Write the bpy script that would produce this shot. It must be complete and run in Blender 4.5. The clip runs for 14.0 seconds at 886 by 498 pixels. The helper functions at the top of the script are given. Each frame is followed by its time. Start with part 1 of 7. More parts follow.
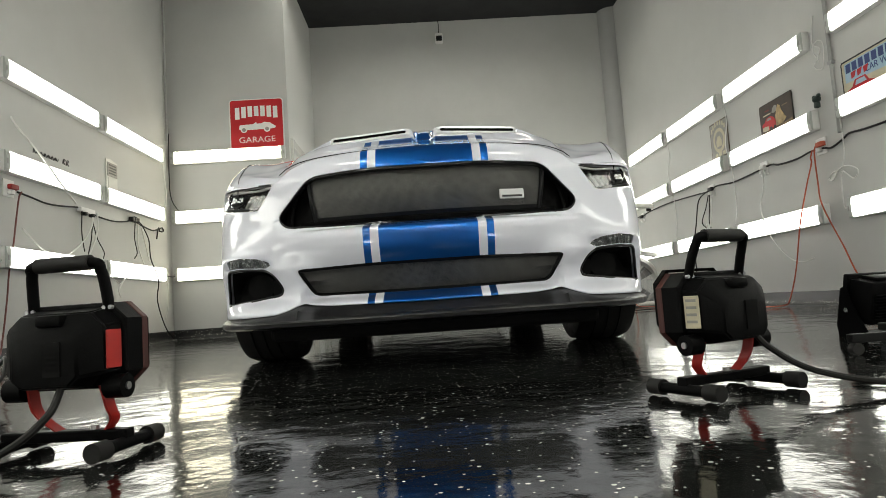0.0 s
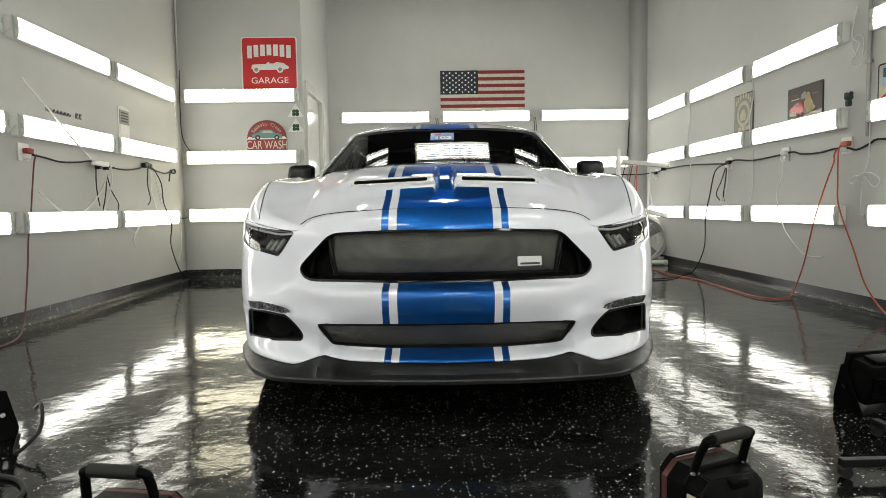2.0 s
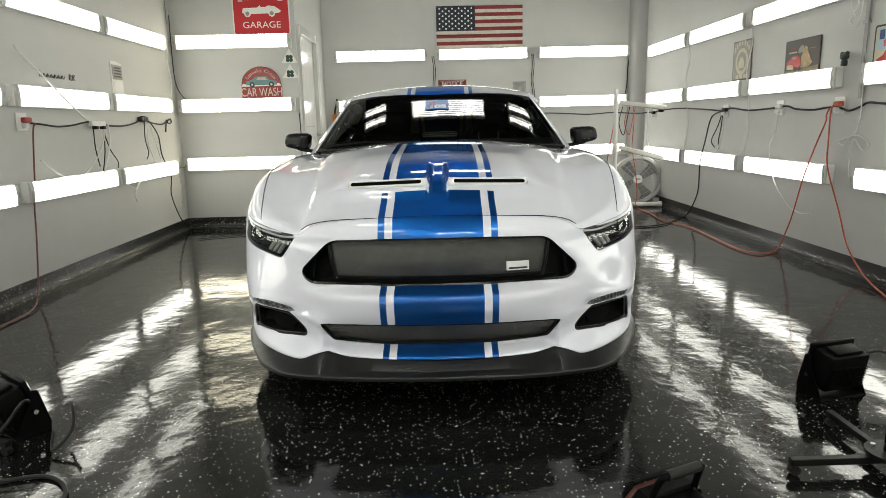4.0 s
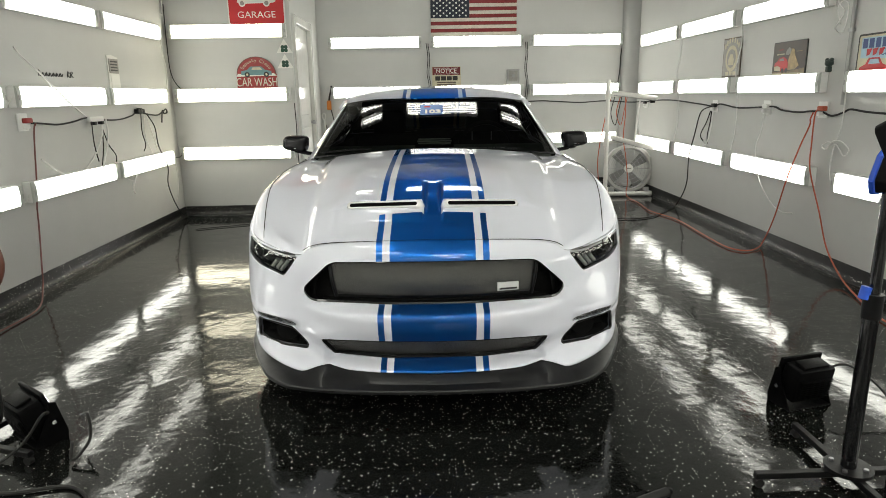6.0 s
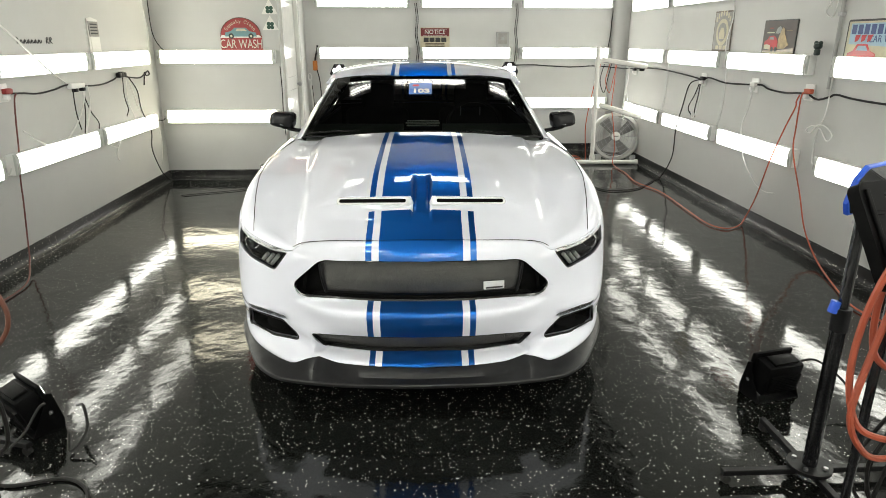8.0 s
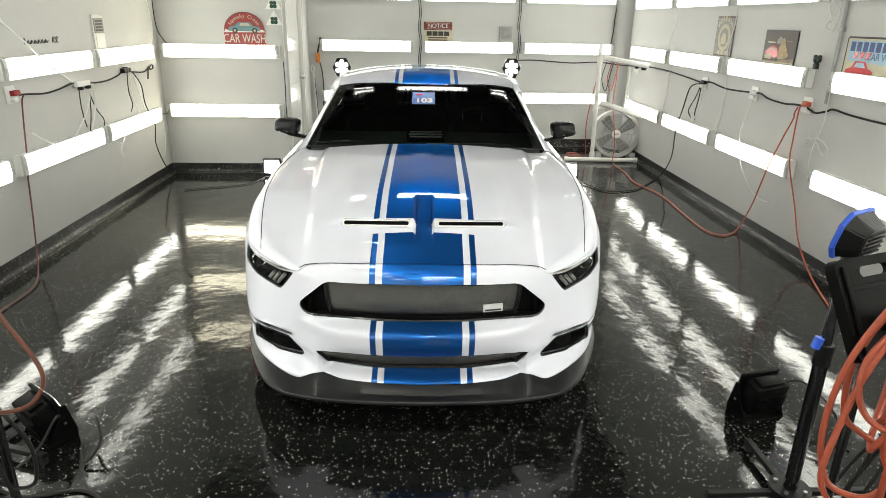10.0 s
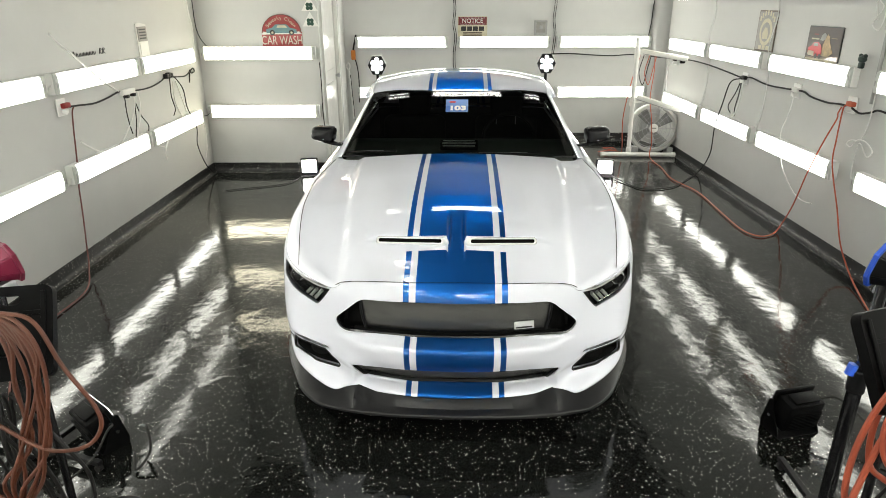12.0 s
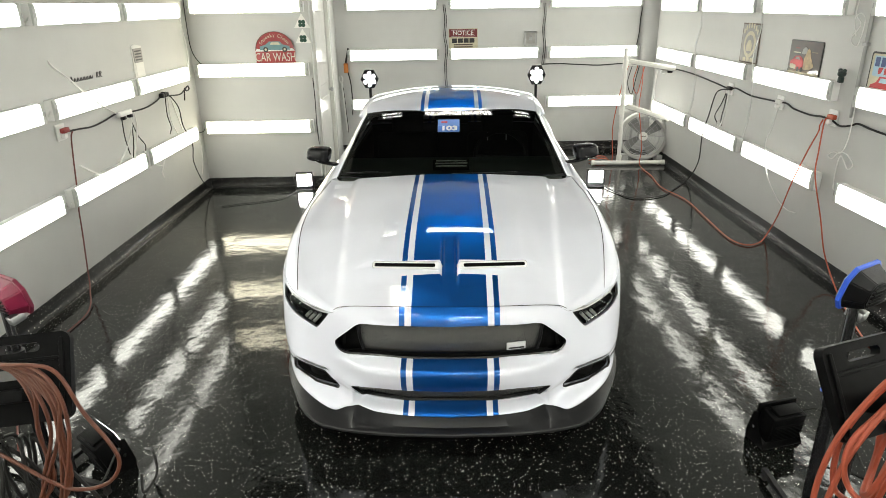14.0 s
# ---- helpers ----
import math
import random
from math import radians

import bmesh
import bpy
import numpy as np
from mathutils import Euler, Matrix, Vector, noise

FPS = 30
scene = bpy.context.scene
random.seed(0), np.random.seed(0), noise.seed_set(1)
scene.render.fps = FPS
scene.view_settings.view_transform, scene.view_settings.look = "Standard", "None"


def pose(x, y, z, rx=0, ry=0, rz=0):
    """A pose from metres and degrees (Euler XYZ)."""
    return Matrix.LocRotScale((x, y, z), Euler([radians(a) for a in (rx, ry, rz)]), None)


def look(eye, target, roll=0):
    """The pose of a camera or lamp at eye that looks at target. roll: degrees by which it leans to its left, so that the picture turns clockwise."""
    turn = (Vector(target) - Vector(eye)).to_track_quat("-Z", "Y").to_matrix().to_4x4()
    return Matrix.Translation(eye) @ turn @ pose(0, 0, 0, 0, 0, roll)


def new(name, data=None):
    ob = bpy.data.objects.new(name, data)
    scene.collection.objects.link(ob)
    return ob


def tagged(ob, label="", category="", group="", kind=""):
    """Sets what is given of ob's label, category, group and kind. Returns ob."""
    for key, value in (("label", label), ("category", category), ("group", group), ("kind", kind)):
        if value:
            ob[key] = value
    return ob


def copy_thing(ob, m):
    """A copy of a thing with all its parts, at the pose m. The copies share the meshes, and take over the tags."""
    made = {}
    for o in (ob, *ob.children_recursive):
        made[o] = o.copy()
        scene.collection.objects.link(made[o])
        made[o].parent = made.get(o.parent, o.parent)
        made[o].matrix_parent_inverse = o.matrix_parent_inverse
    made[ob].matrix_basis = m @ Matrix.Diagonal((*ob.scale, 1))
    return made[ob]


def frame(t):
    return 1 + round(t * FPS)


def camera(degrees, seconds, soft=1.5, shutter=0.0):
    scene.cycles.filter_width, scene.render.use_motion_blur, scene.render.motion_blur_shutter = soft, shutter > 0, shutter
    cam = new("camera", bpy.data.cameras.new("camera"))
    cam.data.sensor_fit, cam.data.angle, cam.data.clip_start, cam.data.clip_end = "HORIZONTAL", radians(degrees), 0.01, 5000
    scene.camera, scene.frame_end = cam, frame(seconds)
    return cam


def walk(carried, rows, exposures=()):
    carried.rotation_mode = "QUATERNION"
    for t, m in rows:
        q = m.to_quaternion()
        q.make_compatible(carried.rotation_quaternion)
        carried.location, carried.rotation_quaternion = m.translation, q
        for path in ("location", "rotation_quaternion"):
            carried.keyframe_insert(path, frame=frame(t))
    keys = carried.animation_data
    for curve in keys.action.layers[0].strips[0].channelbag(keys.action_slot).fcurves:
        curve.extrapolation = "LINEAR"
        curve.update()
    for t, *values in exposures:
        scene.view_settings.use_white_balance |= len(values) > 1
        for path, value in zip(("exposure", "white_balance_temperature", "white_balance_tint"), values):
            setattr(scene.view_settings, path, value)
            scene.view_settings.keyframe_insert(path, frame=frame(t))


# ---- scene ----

from mathutils.bvhtree import BVHTree
cam = camera(69.6, 14.0, 0.8)

PATH = [
    (0, (-0.23, 0.277, 0.207), (-0.164, 2.269, 0.377), -3.9),
    (0.5, (-0.228, 0.278, 0.303), (-0.175, 2.275, 0.404), -2.8),
    (1, (-0.233, 0.27, 0.447), (-0.179, 2.269, 0.46), -2.2),
    (1.5, (-0.242, 0.253, 0.622), (-0.195, 2.251, 0.546), -1.4),
    (2, (-0.25, 0.229, 0.766), (-0.215, 2.224, 0.635), -0.9),
    (2.5, (-0.241, 0.207, 0.871), (-0.213, 2.192, 0.631), -0.5),
    (3, (-0.222, 0.19, 0.964), (-0.199, 2.166, 0.655), -1.2),
    (5.5, (-0.225, 0.052, 1.261), (-0.182, 1.998, 0.803), -1.2),
    (6, (-0.227, 0.04, 1.319), (-0.175, 1.983, 0.847), -1.0),
    (6.5, (-0.223, 0.032, 1.367), (-0.165, 1.976, 0.899), -0.5),
    (7, (-0.221, 0.036, 1.414), (-0.16, 1.964, 0.886), -0.5),
    (7.5, (-0.222, 0.034, 1.457), (-0.148, 1.945, 0.872), -0.1),
    (8, (-0.236, 0.044, 1.523), (-0.141, 1.943, 0.901), 0.1),
    (10.5, (-0.251, 0.016, 1.758), (-0.159, 1.894, 1.076), 1.3),
    (11, (-0.241, 0.016, 1.796), (-0.175, 1.892, 1.108), 1.0),
    (11.5, (-0.234, 0.018, 1.834), (-0.209, 1.889, 1.129), 0.3),
    (12, (-0.236, 0.017, 1.873), (-0.25, 1.882, 1.15), -0.2),
    (12.5, (-0.238, 0.008, 1.907), (-0.26, 1.867, 1.17), -0.2),
    (13, (-0.238, -0.007, 1.951), (-0.265, 1.856, 1.226), -0.9),
    (13.5, (-0.232, -0.025, 1.975), (-0.233, 1.844, 1.263), -0.8),
    (14, (-0.227, -0.044, 2.005), (-0.226, 1.823, 1.288), -1.0),
]
walk(cam, [(t, look(eye, target, roll)) for t, eye, target, roll in PATH], [(0, -0.47), (3.0, -0.41), (6.5, -0.40), (7.0, -0.39), (7.5, -0.12), (8.0, -0.03), (10.5, 0.04), (14.0, 0.03)])

# ==== body ====

# ---- world and light ----
world = bpy.data.worlds.new("world")
scene.world = world
world.use_nodes = True
world.node_tree.nodes["Background"].inputs[0].default_value = (0.05, 0.055, 0.06, 1)
world.node_tree.nodes["Background"].inputs[1].default_value = 0.05
TUBE_GLOW = 8.9
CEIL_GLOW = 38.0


# ---- materials ----
def mat(name, base, rough=0.5, metal=0.0, coat=0.0, spec=0.5, var=0.0, var_scale=8.0, bump=0.0, bump_scale=60.0, emit=None, glow=0.0):
    m = bpy.data.materials.new(name)
    m.use_nodes = True
    nt = m.node_tree
    b = nt.nodes["Principled BSDF"]
    b.inputs["Base Color"].default_value = (*base, 1)
    b.inputs["Roughness"].default_value = rough
    b.inputs["Metallic"].default_value = metal
    b.inputs["Coat Weight"].default_value = coat
    b.inputs["Coat Roughness"].default_value = 0.03
    b.inputs["Specular IOR Level"].default_value = spec
    if emit:
        b.inputs["Emission Color"].default_value = (*emit, 1)
        b.inputs["Emission Strength"].default_value = glow
    tc = nt.nodes.new("ShaderNodeTexCoord")
    if var > 0:
        n1 = nt.nodes.new("ShaderNodeTexNoise")
        n1.inputs["Scale"].default_value = var_scale
        n1.inputs["Detail"].default_value = 6
        n1.inputs["Roughness"].default_value = 0.65
        nt.links.new(tc.outputs["Object"], n1.inputs["Vector"])
        mr = nt.nodes.new("ShaderNodeMapRange")
        mr.inputs[1].default_value, mr.inputs[2].default_value = 0.3, 0.7
        mr.inputs[3].default_value, mr.inputs[4].default_value = 1 - var, 1 + var
        nt.links.new(n1.outputs[0], mr.inputs[0])
        mul = nt.nodes.new("ShaderNodeVectorMath")
        mul.operation = "SCALE"
        mul.inputs[0].default_value = base
        nt.links.new(mr.outputs[0], mul.inputs["Scale"])
        nt.links.new(mul.outputs[0], b.inputs["Base Color"])
        mr2 = nt.nodes.new("ShaderNodeMapRange")
        mr2.inputs[1].default_value, mr2.inputs[2].default_value = 0.3, 0.7
        mr2.inputs[3].default_value, mr2.inputs[4].default_value = max(rough - 0.08, 0.02), min(rough + 0.1, 1)
        nt.links.new(n1.outputs[0], mr2.inputs[0])
        nt.links.new(mr2.outputs[0], b.inputs["Roughness"])
    if bump > 0:
        n2 = nt.nodes.new("ShaderNodeTexNoise")
        n2.inputs["Scale"].default_value = bump_scale
        n2.inputs["Detail"].default_value = 4
        nt.links.new(tc.outputs["Object"], n2.inputs["Vector"])
        bp = nt.nodes.new("ShaderNodeBump")
        bp.inputs["Strength"].default_value = bump
        bp.inputs["Distance"].default_value = 0.004
        nt.links.new(n2.outputs[0], bp.inputs["Height"])
        nt.links.new(bp.outputs[0], b.inputs["Normal"])
    return m


M_WALL = mat("grey_wall_paint", (0.55, 0.55, 0.532), 0.55, var=0.05, var_scale=1.3, bump=0.12, bump_scale=140)
M_CORNER = mat("corner_grey", (0.42, 0.42, 0.41), 0.5, var=0.05, var_scale=2.0, bump=0.08)
M_CEIL = mat("black_ceiling", (0.012, 0.012, 0.013), 0.8, var=0.2, var_scale=3)
M_WHITE = mat("white_enamel", (0.78, 0.78, 0.76), 0.35, var=0.04, var_scale=6)
M_DOOR = mat("glossy_door_paint", (0.74, 0.735, 0.70), 0.14, var=0.03, var_scale=3)
M_TUBE = mat("lit_diffuser", (0.85, 0.85, 0.85), 0.4, emit=(1.0, 1.0, 0.895), glow=TUBE_GLOW)
M_REARTUBE = mat("lit_tube_cover_dim", (0.85, 0.85, 0.85), 0.4, emit=(1.0, 1.0, 0.90), glow=CEIL_GLOW * 0.45)
# for the front ceiling lamps, most of them unseen fill added for brightness
M_FRONTTUBE = mat("lit_tube_cover", (0.85, 0.85, 0.85), 0.4, emit=(1.0, 1.0, 0.90), glow=CEIL_GLOW)
M_TUBEWARM = mat("lit_warm_diffuser", (0.85, 0.85, 0.8), 0.4, emit=(1.0, 0.93, 0.68), glow=TUBE_GLOW)
M_BLACK = mat("black_plastic", (0.005, 0.005, 0.0055), 0.38, spec=0.22, var=0.25, var_scale=20, bump=0.1, bump_scale=300)
M_GLOSSBLACK = mat("gloss_black", (0.006, 0.006, 0.007), 0.12, coat=0.6)
M_RUBBER = mat("black_rubber", (0.014, 0.0135, 0.013), 0.55, spec=0.25, var=0.2, var_scale=30)
M_TRAY = mat("lamp_tray_grey", (0.30, 0.30, 0.30), 0.5)
M_DRUM = mat("fan_grey", (0.42, 0.42, 0.40), 0.4, var=0.08, var_scale=10)
M_FANBLADE = mat("smoky_fan_blade", (0.22, 0.22, 0.215), 0.4)
# dead black for trim, and for the shade drawn in the scoop slots
M_DEADBLACK = mat("dead_black", (0.003, 0.003, 0.003), 0.9, spec=0.05)
M_DRL = mat("light_guide", (0.86, 0.86, 0.87), 0.25, coat=0.5)
M_BADGE = mat("satin_badge", (0.62, 0.62, 0.63), 0.35, metal=0.3)
M_LAMPBLACK = mat("lamp_black_plastic", (0.003, 0.003, 0.0032), 0.45, spec=0.06, var=0.3, var_scale=20, bump=0.1, bump_scale=300)
M_DARKRED = mat("dark_red_plastic", (0.055, 0.010, 0.007), 0.5, var=0.2, var_scale=20)
M_DULLRED = mat("dull_red_plastic", (0.26, 0.014, 0.012), 0.5, var=0.15, var_scale=20)
M_CAP = mat("frosted_end_cap", (0.50, 0.52, 0.49), 0.35, var=0.08, var_scale=30)
M_PRINTGOLD = mat("print_gold", (0.38, 0.27, 0.13), 0.4, var=0.6, var_scale=15)
M_PRINTDARK = mat("print_dark_brown", (0.050, 0.034, 0.027), 0.4, var=0.5, var_scale=9)
M_PRINTTAN = mat("print_tan", (0.20, 0.135, 0.075), 0.35, coat=0.4, var=0.7, var_scale=7)
M_PLATE = mat("dark_plate", (0.09, 0.088, 0.085), 0.5, var=0.15, var_scale=20)
M_RED = mat("red_plastic", (0.45, 0.02, 0.015), 0.4, var=0.12, var_scale=20)
M_DEEPORANGE = mat("deep_orange_cord", (0.34, 0.070, 0.034), 0.45, var=0.15, var_scale=10)
M_PLUG = mat("orange_plug_plastic", (0.62, 0.20, 0.03), 0.4)
M_ORANGE = mat("orange_cord", (0.47, 0.088, 0.038), 0.45, var=0.1, var_scale=10)
M_BROWNCORD = mat("faded_cord", (0.105, 0.031, 0.015), 0.5, var=0.15, var_scale=10)
M_REDCORD = mat("red_cord", (0.14, 0.036, 0.028), 0.45, var=0.1, var_scale=10)
M_WCORD = mat("white_cord", (0.75, 0.75, 0.72), 0.5)
M_CHROME = mat("chrome", (0.75, 0.75, 0.76), 0.12, metal=1.0)
M_STEEL = mat("brushed_steel", (0.45, 0.45, 0.46), 0.35, metal=1.0, var=0.1, var_scale=40)
M_PVC = mat("white_pvc", (0.72, 0.71, 0.67), 0.35, var=0.06, var_scale=9)
M_GREYPL = mat("grey_plastic", (0.35, 0.35, 0.34), 0.45, var=0.1, var_scale=12)
M_BLUEPL = mat("blue_plastic", (0.02, 0.09, 0.55), 0.4, var=0.1, var_scale=15)
M_MAGENTA = mat("crimson_plastic", (0.17, 0.008, 0.035), 0.35, var=0.1, var_scale=15)
M_LED = mat("lit_led", (0.9, 0.9, 0.9), 0.3, emit=(1.0, 0.98, 0.94), glow=42.0)
M_FLOOD = mat("lit_flood_lens", (0.9, 0.9, 0.9), 0.3, emit=(1.0, 0.985, 0.95), glow=14.0)
M_SIGNAL = mat("faceted_silver", (0.78, 0.79, 0.78), 0.22, metal=0.5, var=0.6, var_scale=70, bump=0.8, bump_scale=70)
M_SPLIT = mat("charcoal_air_dam", (0.008, 0.008, 0.0085), 0.38, var=0.15, var_scale=14, bump=0.05)
M_DARK = mat("underbody_black", (0.006, 0.006, 0.006), 0.7, spec=0.12, var=0.3, var_scale=10)
M_SIGNRED = mat("sign_red", (0.52, 0.012, 0.018), 0.35, coat=0.3, var=0.05, var_scale=5)
M_SIGNDARKRED = mat("sign_dark_red", (0.30, 0.022, 0.024), 0.4, coat=0.2, var=0.12, var_scale=14)
M_NOTICE = mat("notice_dark_red", (0.15, 0.012, 0.014), 0.4, coat=0.2, var=0.12, var_scale=14)
M_ORNAMENT = mat("dark_ornament", (0.02, 0.034, 0.030), 0.5, var=0.3, var_scale=40)
M_SIGNWHITE = mat("sign_white", (0.78, 0.77, 0.73), 0.4, var=0.03, var_scale=8)
M_SIGNBLACK = mat("sign_black", (0.015, 0.014, 0.014), 0.4)
M_SIGNBLUE = mat("sign_blue", (0.03, 0.06, 0.2), 0.4)
M_SIGNTEAL = mat("sign_teal", (0.13, 0.25, 0.27), 0.45, var=0.1, var_scale=20)
M_SIGNCREAM = mat("sign_cream", (0.55, 0.5, 0.36), 0.5, var=0.15, var_scale=12)
M_SIGNBROWN = mat("sign_brown", (0.09, 0.06, 0.04), 0.45, var=0.25, var_scale=9)
M_SIGNGREY = mat("sign_grey", (0.3, 0.29, 0.27), 0.5, var=0.2, var_scale=12)
M_SIGNGREEN = mat("sign_green", (0.012, 0.065, 0.04), 0.45)
M_SKYBLUE = mat("sign_sky", (0.35, 0.5, 0.62), 0.45, var=0.1, var_scale=12)
M_FLAGRED = mat("flag_red_wood", (0.24, 0.022, 0.024), 0.5, var=0.2, var_scale=25)
M_FLAGWHITE = mat("flag_white_wood", (0.62, 0.58, 0.5), 0.5, var=0.12, var_scale=25)
M_FLAGBLUE = mat("flag_blue_wood", (0.010, 0.016, 0.030), 0.5, var=0.2, var_scale=25)
M_STICKER = mat("sticker_blue", (0.10, 0.22, 0.58), 0.4)
M_STICKERDEEP = mat("sticker_deep_blue", (0.03, 0.14, 0.5), 0.4)
M_RIM = mat("white_scoop_paint", (0.80, 0.80, 0.80), 0.25, coat=1.0)


def floor_material():
    m = bpy.data.materials.new("black_flake_epoxy")
    m.use_nodes = True
    nt = m.node_tree
    b = nt.nodes["Principled BSDF"]
    tc = nt.nodes.new("ShaderNodeTexCoord")
    last = None
    for scale, size, amount in ((44.0, 0.142, 0.36), (85.0, 0.175, 0.36)):
        v = nt.nodes.new("ShaderNodeTexVoronoi")
        v.inputs["Scale"].default_value = scale
        nt.links.new(tc.outputs["Object"], v.inputs["Vector"])
        near = nt.nodes.new("ShaderNodeMath")
        near.operation = "LESS_THAN"
        near.inputs[1].default_value = size
        nt.links.new(v.outputs["Distance"], near.inputs[0])
        sep = nt.nodes.new("ShaderNodeSeparateColor")
        nt.links.new(v.outputs["Color"], sep.inputs[0])
        pick = nt.nodes.new("ShaderNodeMath")
        pick.operation = "LESS_THAN"
        pick.inputs[1].default_value = amount
        nt.links.new(sep.outputs[0], pick.inputs[0])
        both = nt.nodes.new("ShaderNodeMath")
        both.operation = "MULTIPLY"
        nt.links.new(near.outputs[0], both.inputs[0])
        nt.links.new(pick.outputs[0], both.inputs[1])
        if last:
            mx = nt.nodes.new("ShaderNodeMath")
            mx.operation = "MAXIMUM"
            nt.links.new(last, mx.inputs[0])
            nt.links.new(both.outputs[0], mx.inputs[1])
            last = mx.outputs[0]
        else:
            last = both.outputs[0]
    n = nt.nodes.new("ShaderNodeTexNoise")
    n.inputs["Scale"].default_value = 1.6
    n.inputs["Detail"].default_value = 7
    nt.links.new(tc.outputs["Object"], n.inputs["Vector"])
    ramp = nt.nodes.new("ShaderNodeValToRGB")
    ramp.color_ramp.elements[0].position, ramp.color_ramp.elements[1].position = 0.3, 0.75
    ramp.color_ramp.elements[0].color = (0.0046, 0.0049, 0.0045, 1)
    ramp.color_ramp.elements[1].color = (0.0105, 0.0112, 0.0100, 1)
    nt.links.new(n.outputs[0], ramp.inputs[0])
    mix = nt.nodes.new("ShaderNodeMix")
    mix.data_type = "RGBA"
    mix.inputs[7].default_value = (0.74, 0.73, 0.68, 1)
    nt.links.new(last, mix.inputs[0])
    nt.links.new(ramp.outputs[0], mix.inputs[6])
    nt.links.new(mix.outputs[2], b.inputs["Base Color"])
    b.inputs["Roughness"].default_value = 0.088
    b.inputs["Specular IOR Level"].default_value = 0.43
    w1 = nt.nodes.new("ShaderNodeTexNoise")
    w1.inputs["Scale"].default_value = 30
    w1.inputs["Detail"].default_value = 3
    w2 = nt.nodes.new("ShaderNodeTexNoise")
    w2.inputs["Scale"].default_value = 5.0
    w2.inputs["Detail"].default_value = 2
    for w in (w1, w2):
        nt.links.new(tc.outputs["Object"], w.inputs["Vector"])
    b1 = nt.nodes.new("ShaderNodeBump")
    b1.inputs["Strength"].default_value = 0.17
    b1.inputs["Distance"].default_value = 0.003
    b2 = nt.nodes.new("ShaderNodeBump")
    b2.inputs["Strength"].default_value = 0.40
    b2.inputs["Distance"].default_value = 0.008
    nt.links.new(w1.outputs[0], b1.inputs["Height"])
    nt.links.new(w2.outputs[0], b2.inputs["Height"])
    nt.links.new(b1.outputs[0], b2.inputs["Normal"])
    nt.links.new(b2.outputs[0], b.inputs["Normal"])
    return m


def speckle_material():
    m = mat("speckled_cove", (0.012, 0.012, 0.012), 0.34, spec=0.3)
    nt = m.node_tree
    b = nt.nodes["Principled BSDF"]
    tc = nt.nodes.new("ShaderNodeTexCoord")
    v = nt.nodes.new("ShaderNodeTexVoronoi")
    v.inputs["Scale"].default_value = 70
    nt.links.new(tc.outputs["Object"], v.inputs["Vector"])
    sep = nt.nodes.new("ShaderNodeSeparateColor")
    nt.links.new(v.outputs["Color"], sep.inputs[0])
    lt = nt.nodes.new("ShaderNodeMath")
    lt.operation = "LESS_THAN"
    lt.inputs[1].default_value = 0.26
    nt.links.new(sep.outputs[0], lt.inputs[0])
    d = nt.nodes.new("ShaderNodeMath")
    d.operation = "LESS_THAN"
    d.inputs[1].default_value = 0.35
    nt.links.new(v.outputs["Distance"], d.inputs[0])
    mu = nt.nodes.new("ShaderNodeMath")
    mu.operation = "MULTIPLY"
    nt.links.new(lt.outputs[0], mu.inputs[0])
    nt.links.new(d.outputs[0], mu.inputs[1])
    mix = nt.nodes.new("ShaderNodeMix")
    mix.data_type = "RGBA"
    mix.inputs[6].default_value = (0.012, 0.012, 0.012, 1)
    mix.inputs[7].default_value = (0.52, 0.51, 0.46, 1)
    nt.links.new(mu.outputs[0], mix.inputs[0])
    nt.links.new(mix.outputs[2], b.inputs["Base Color"])
    return m


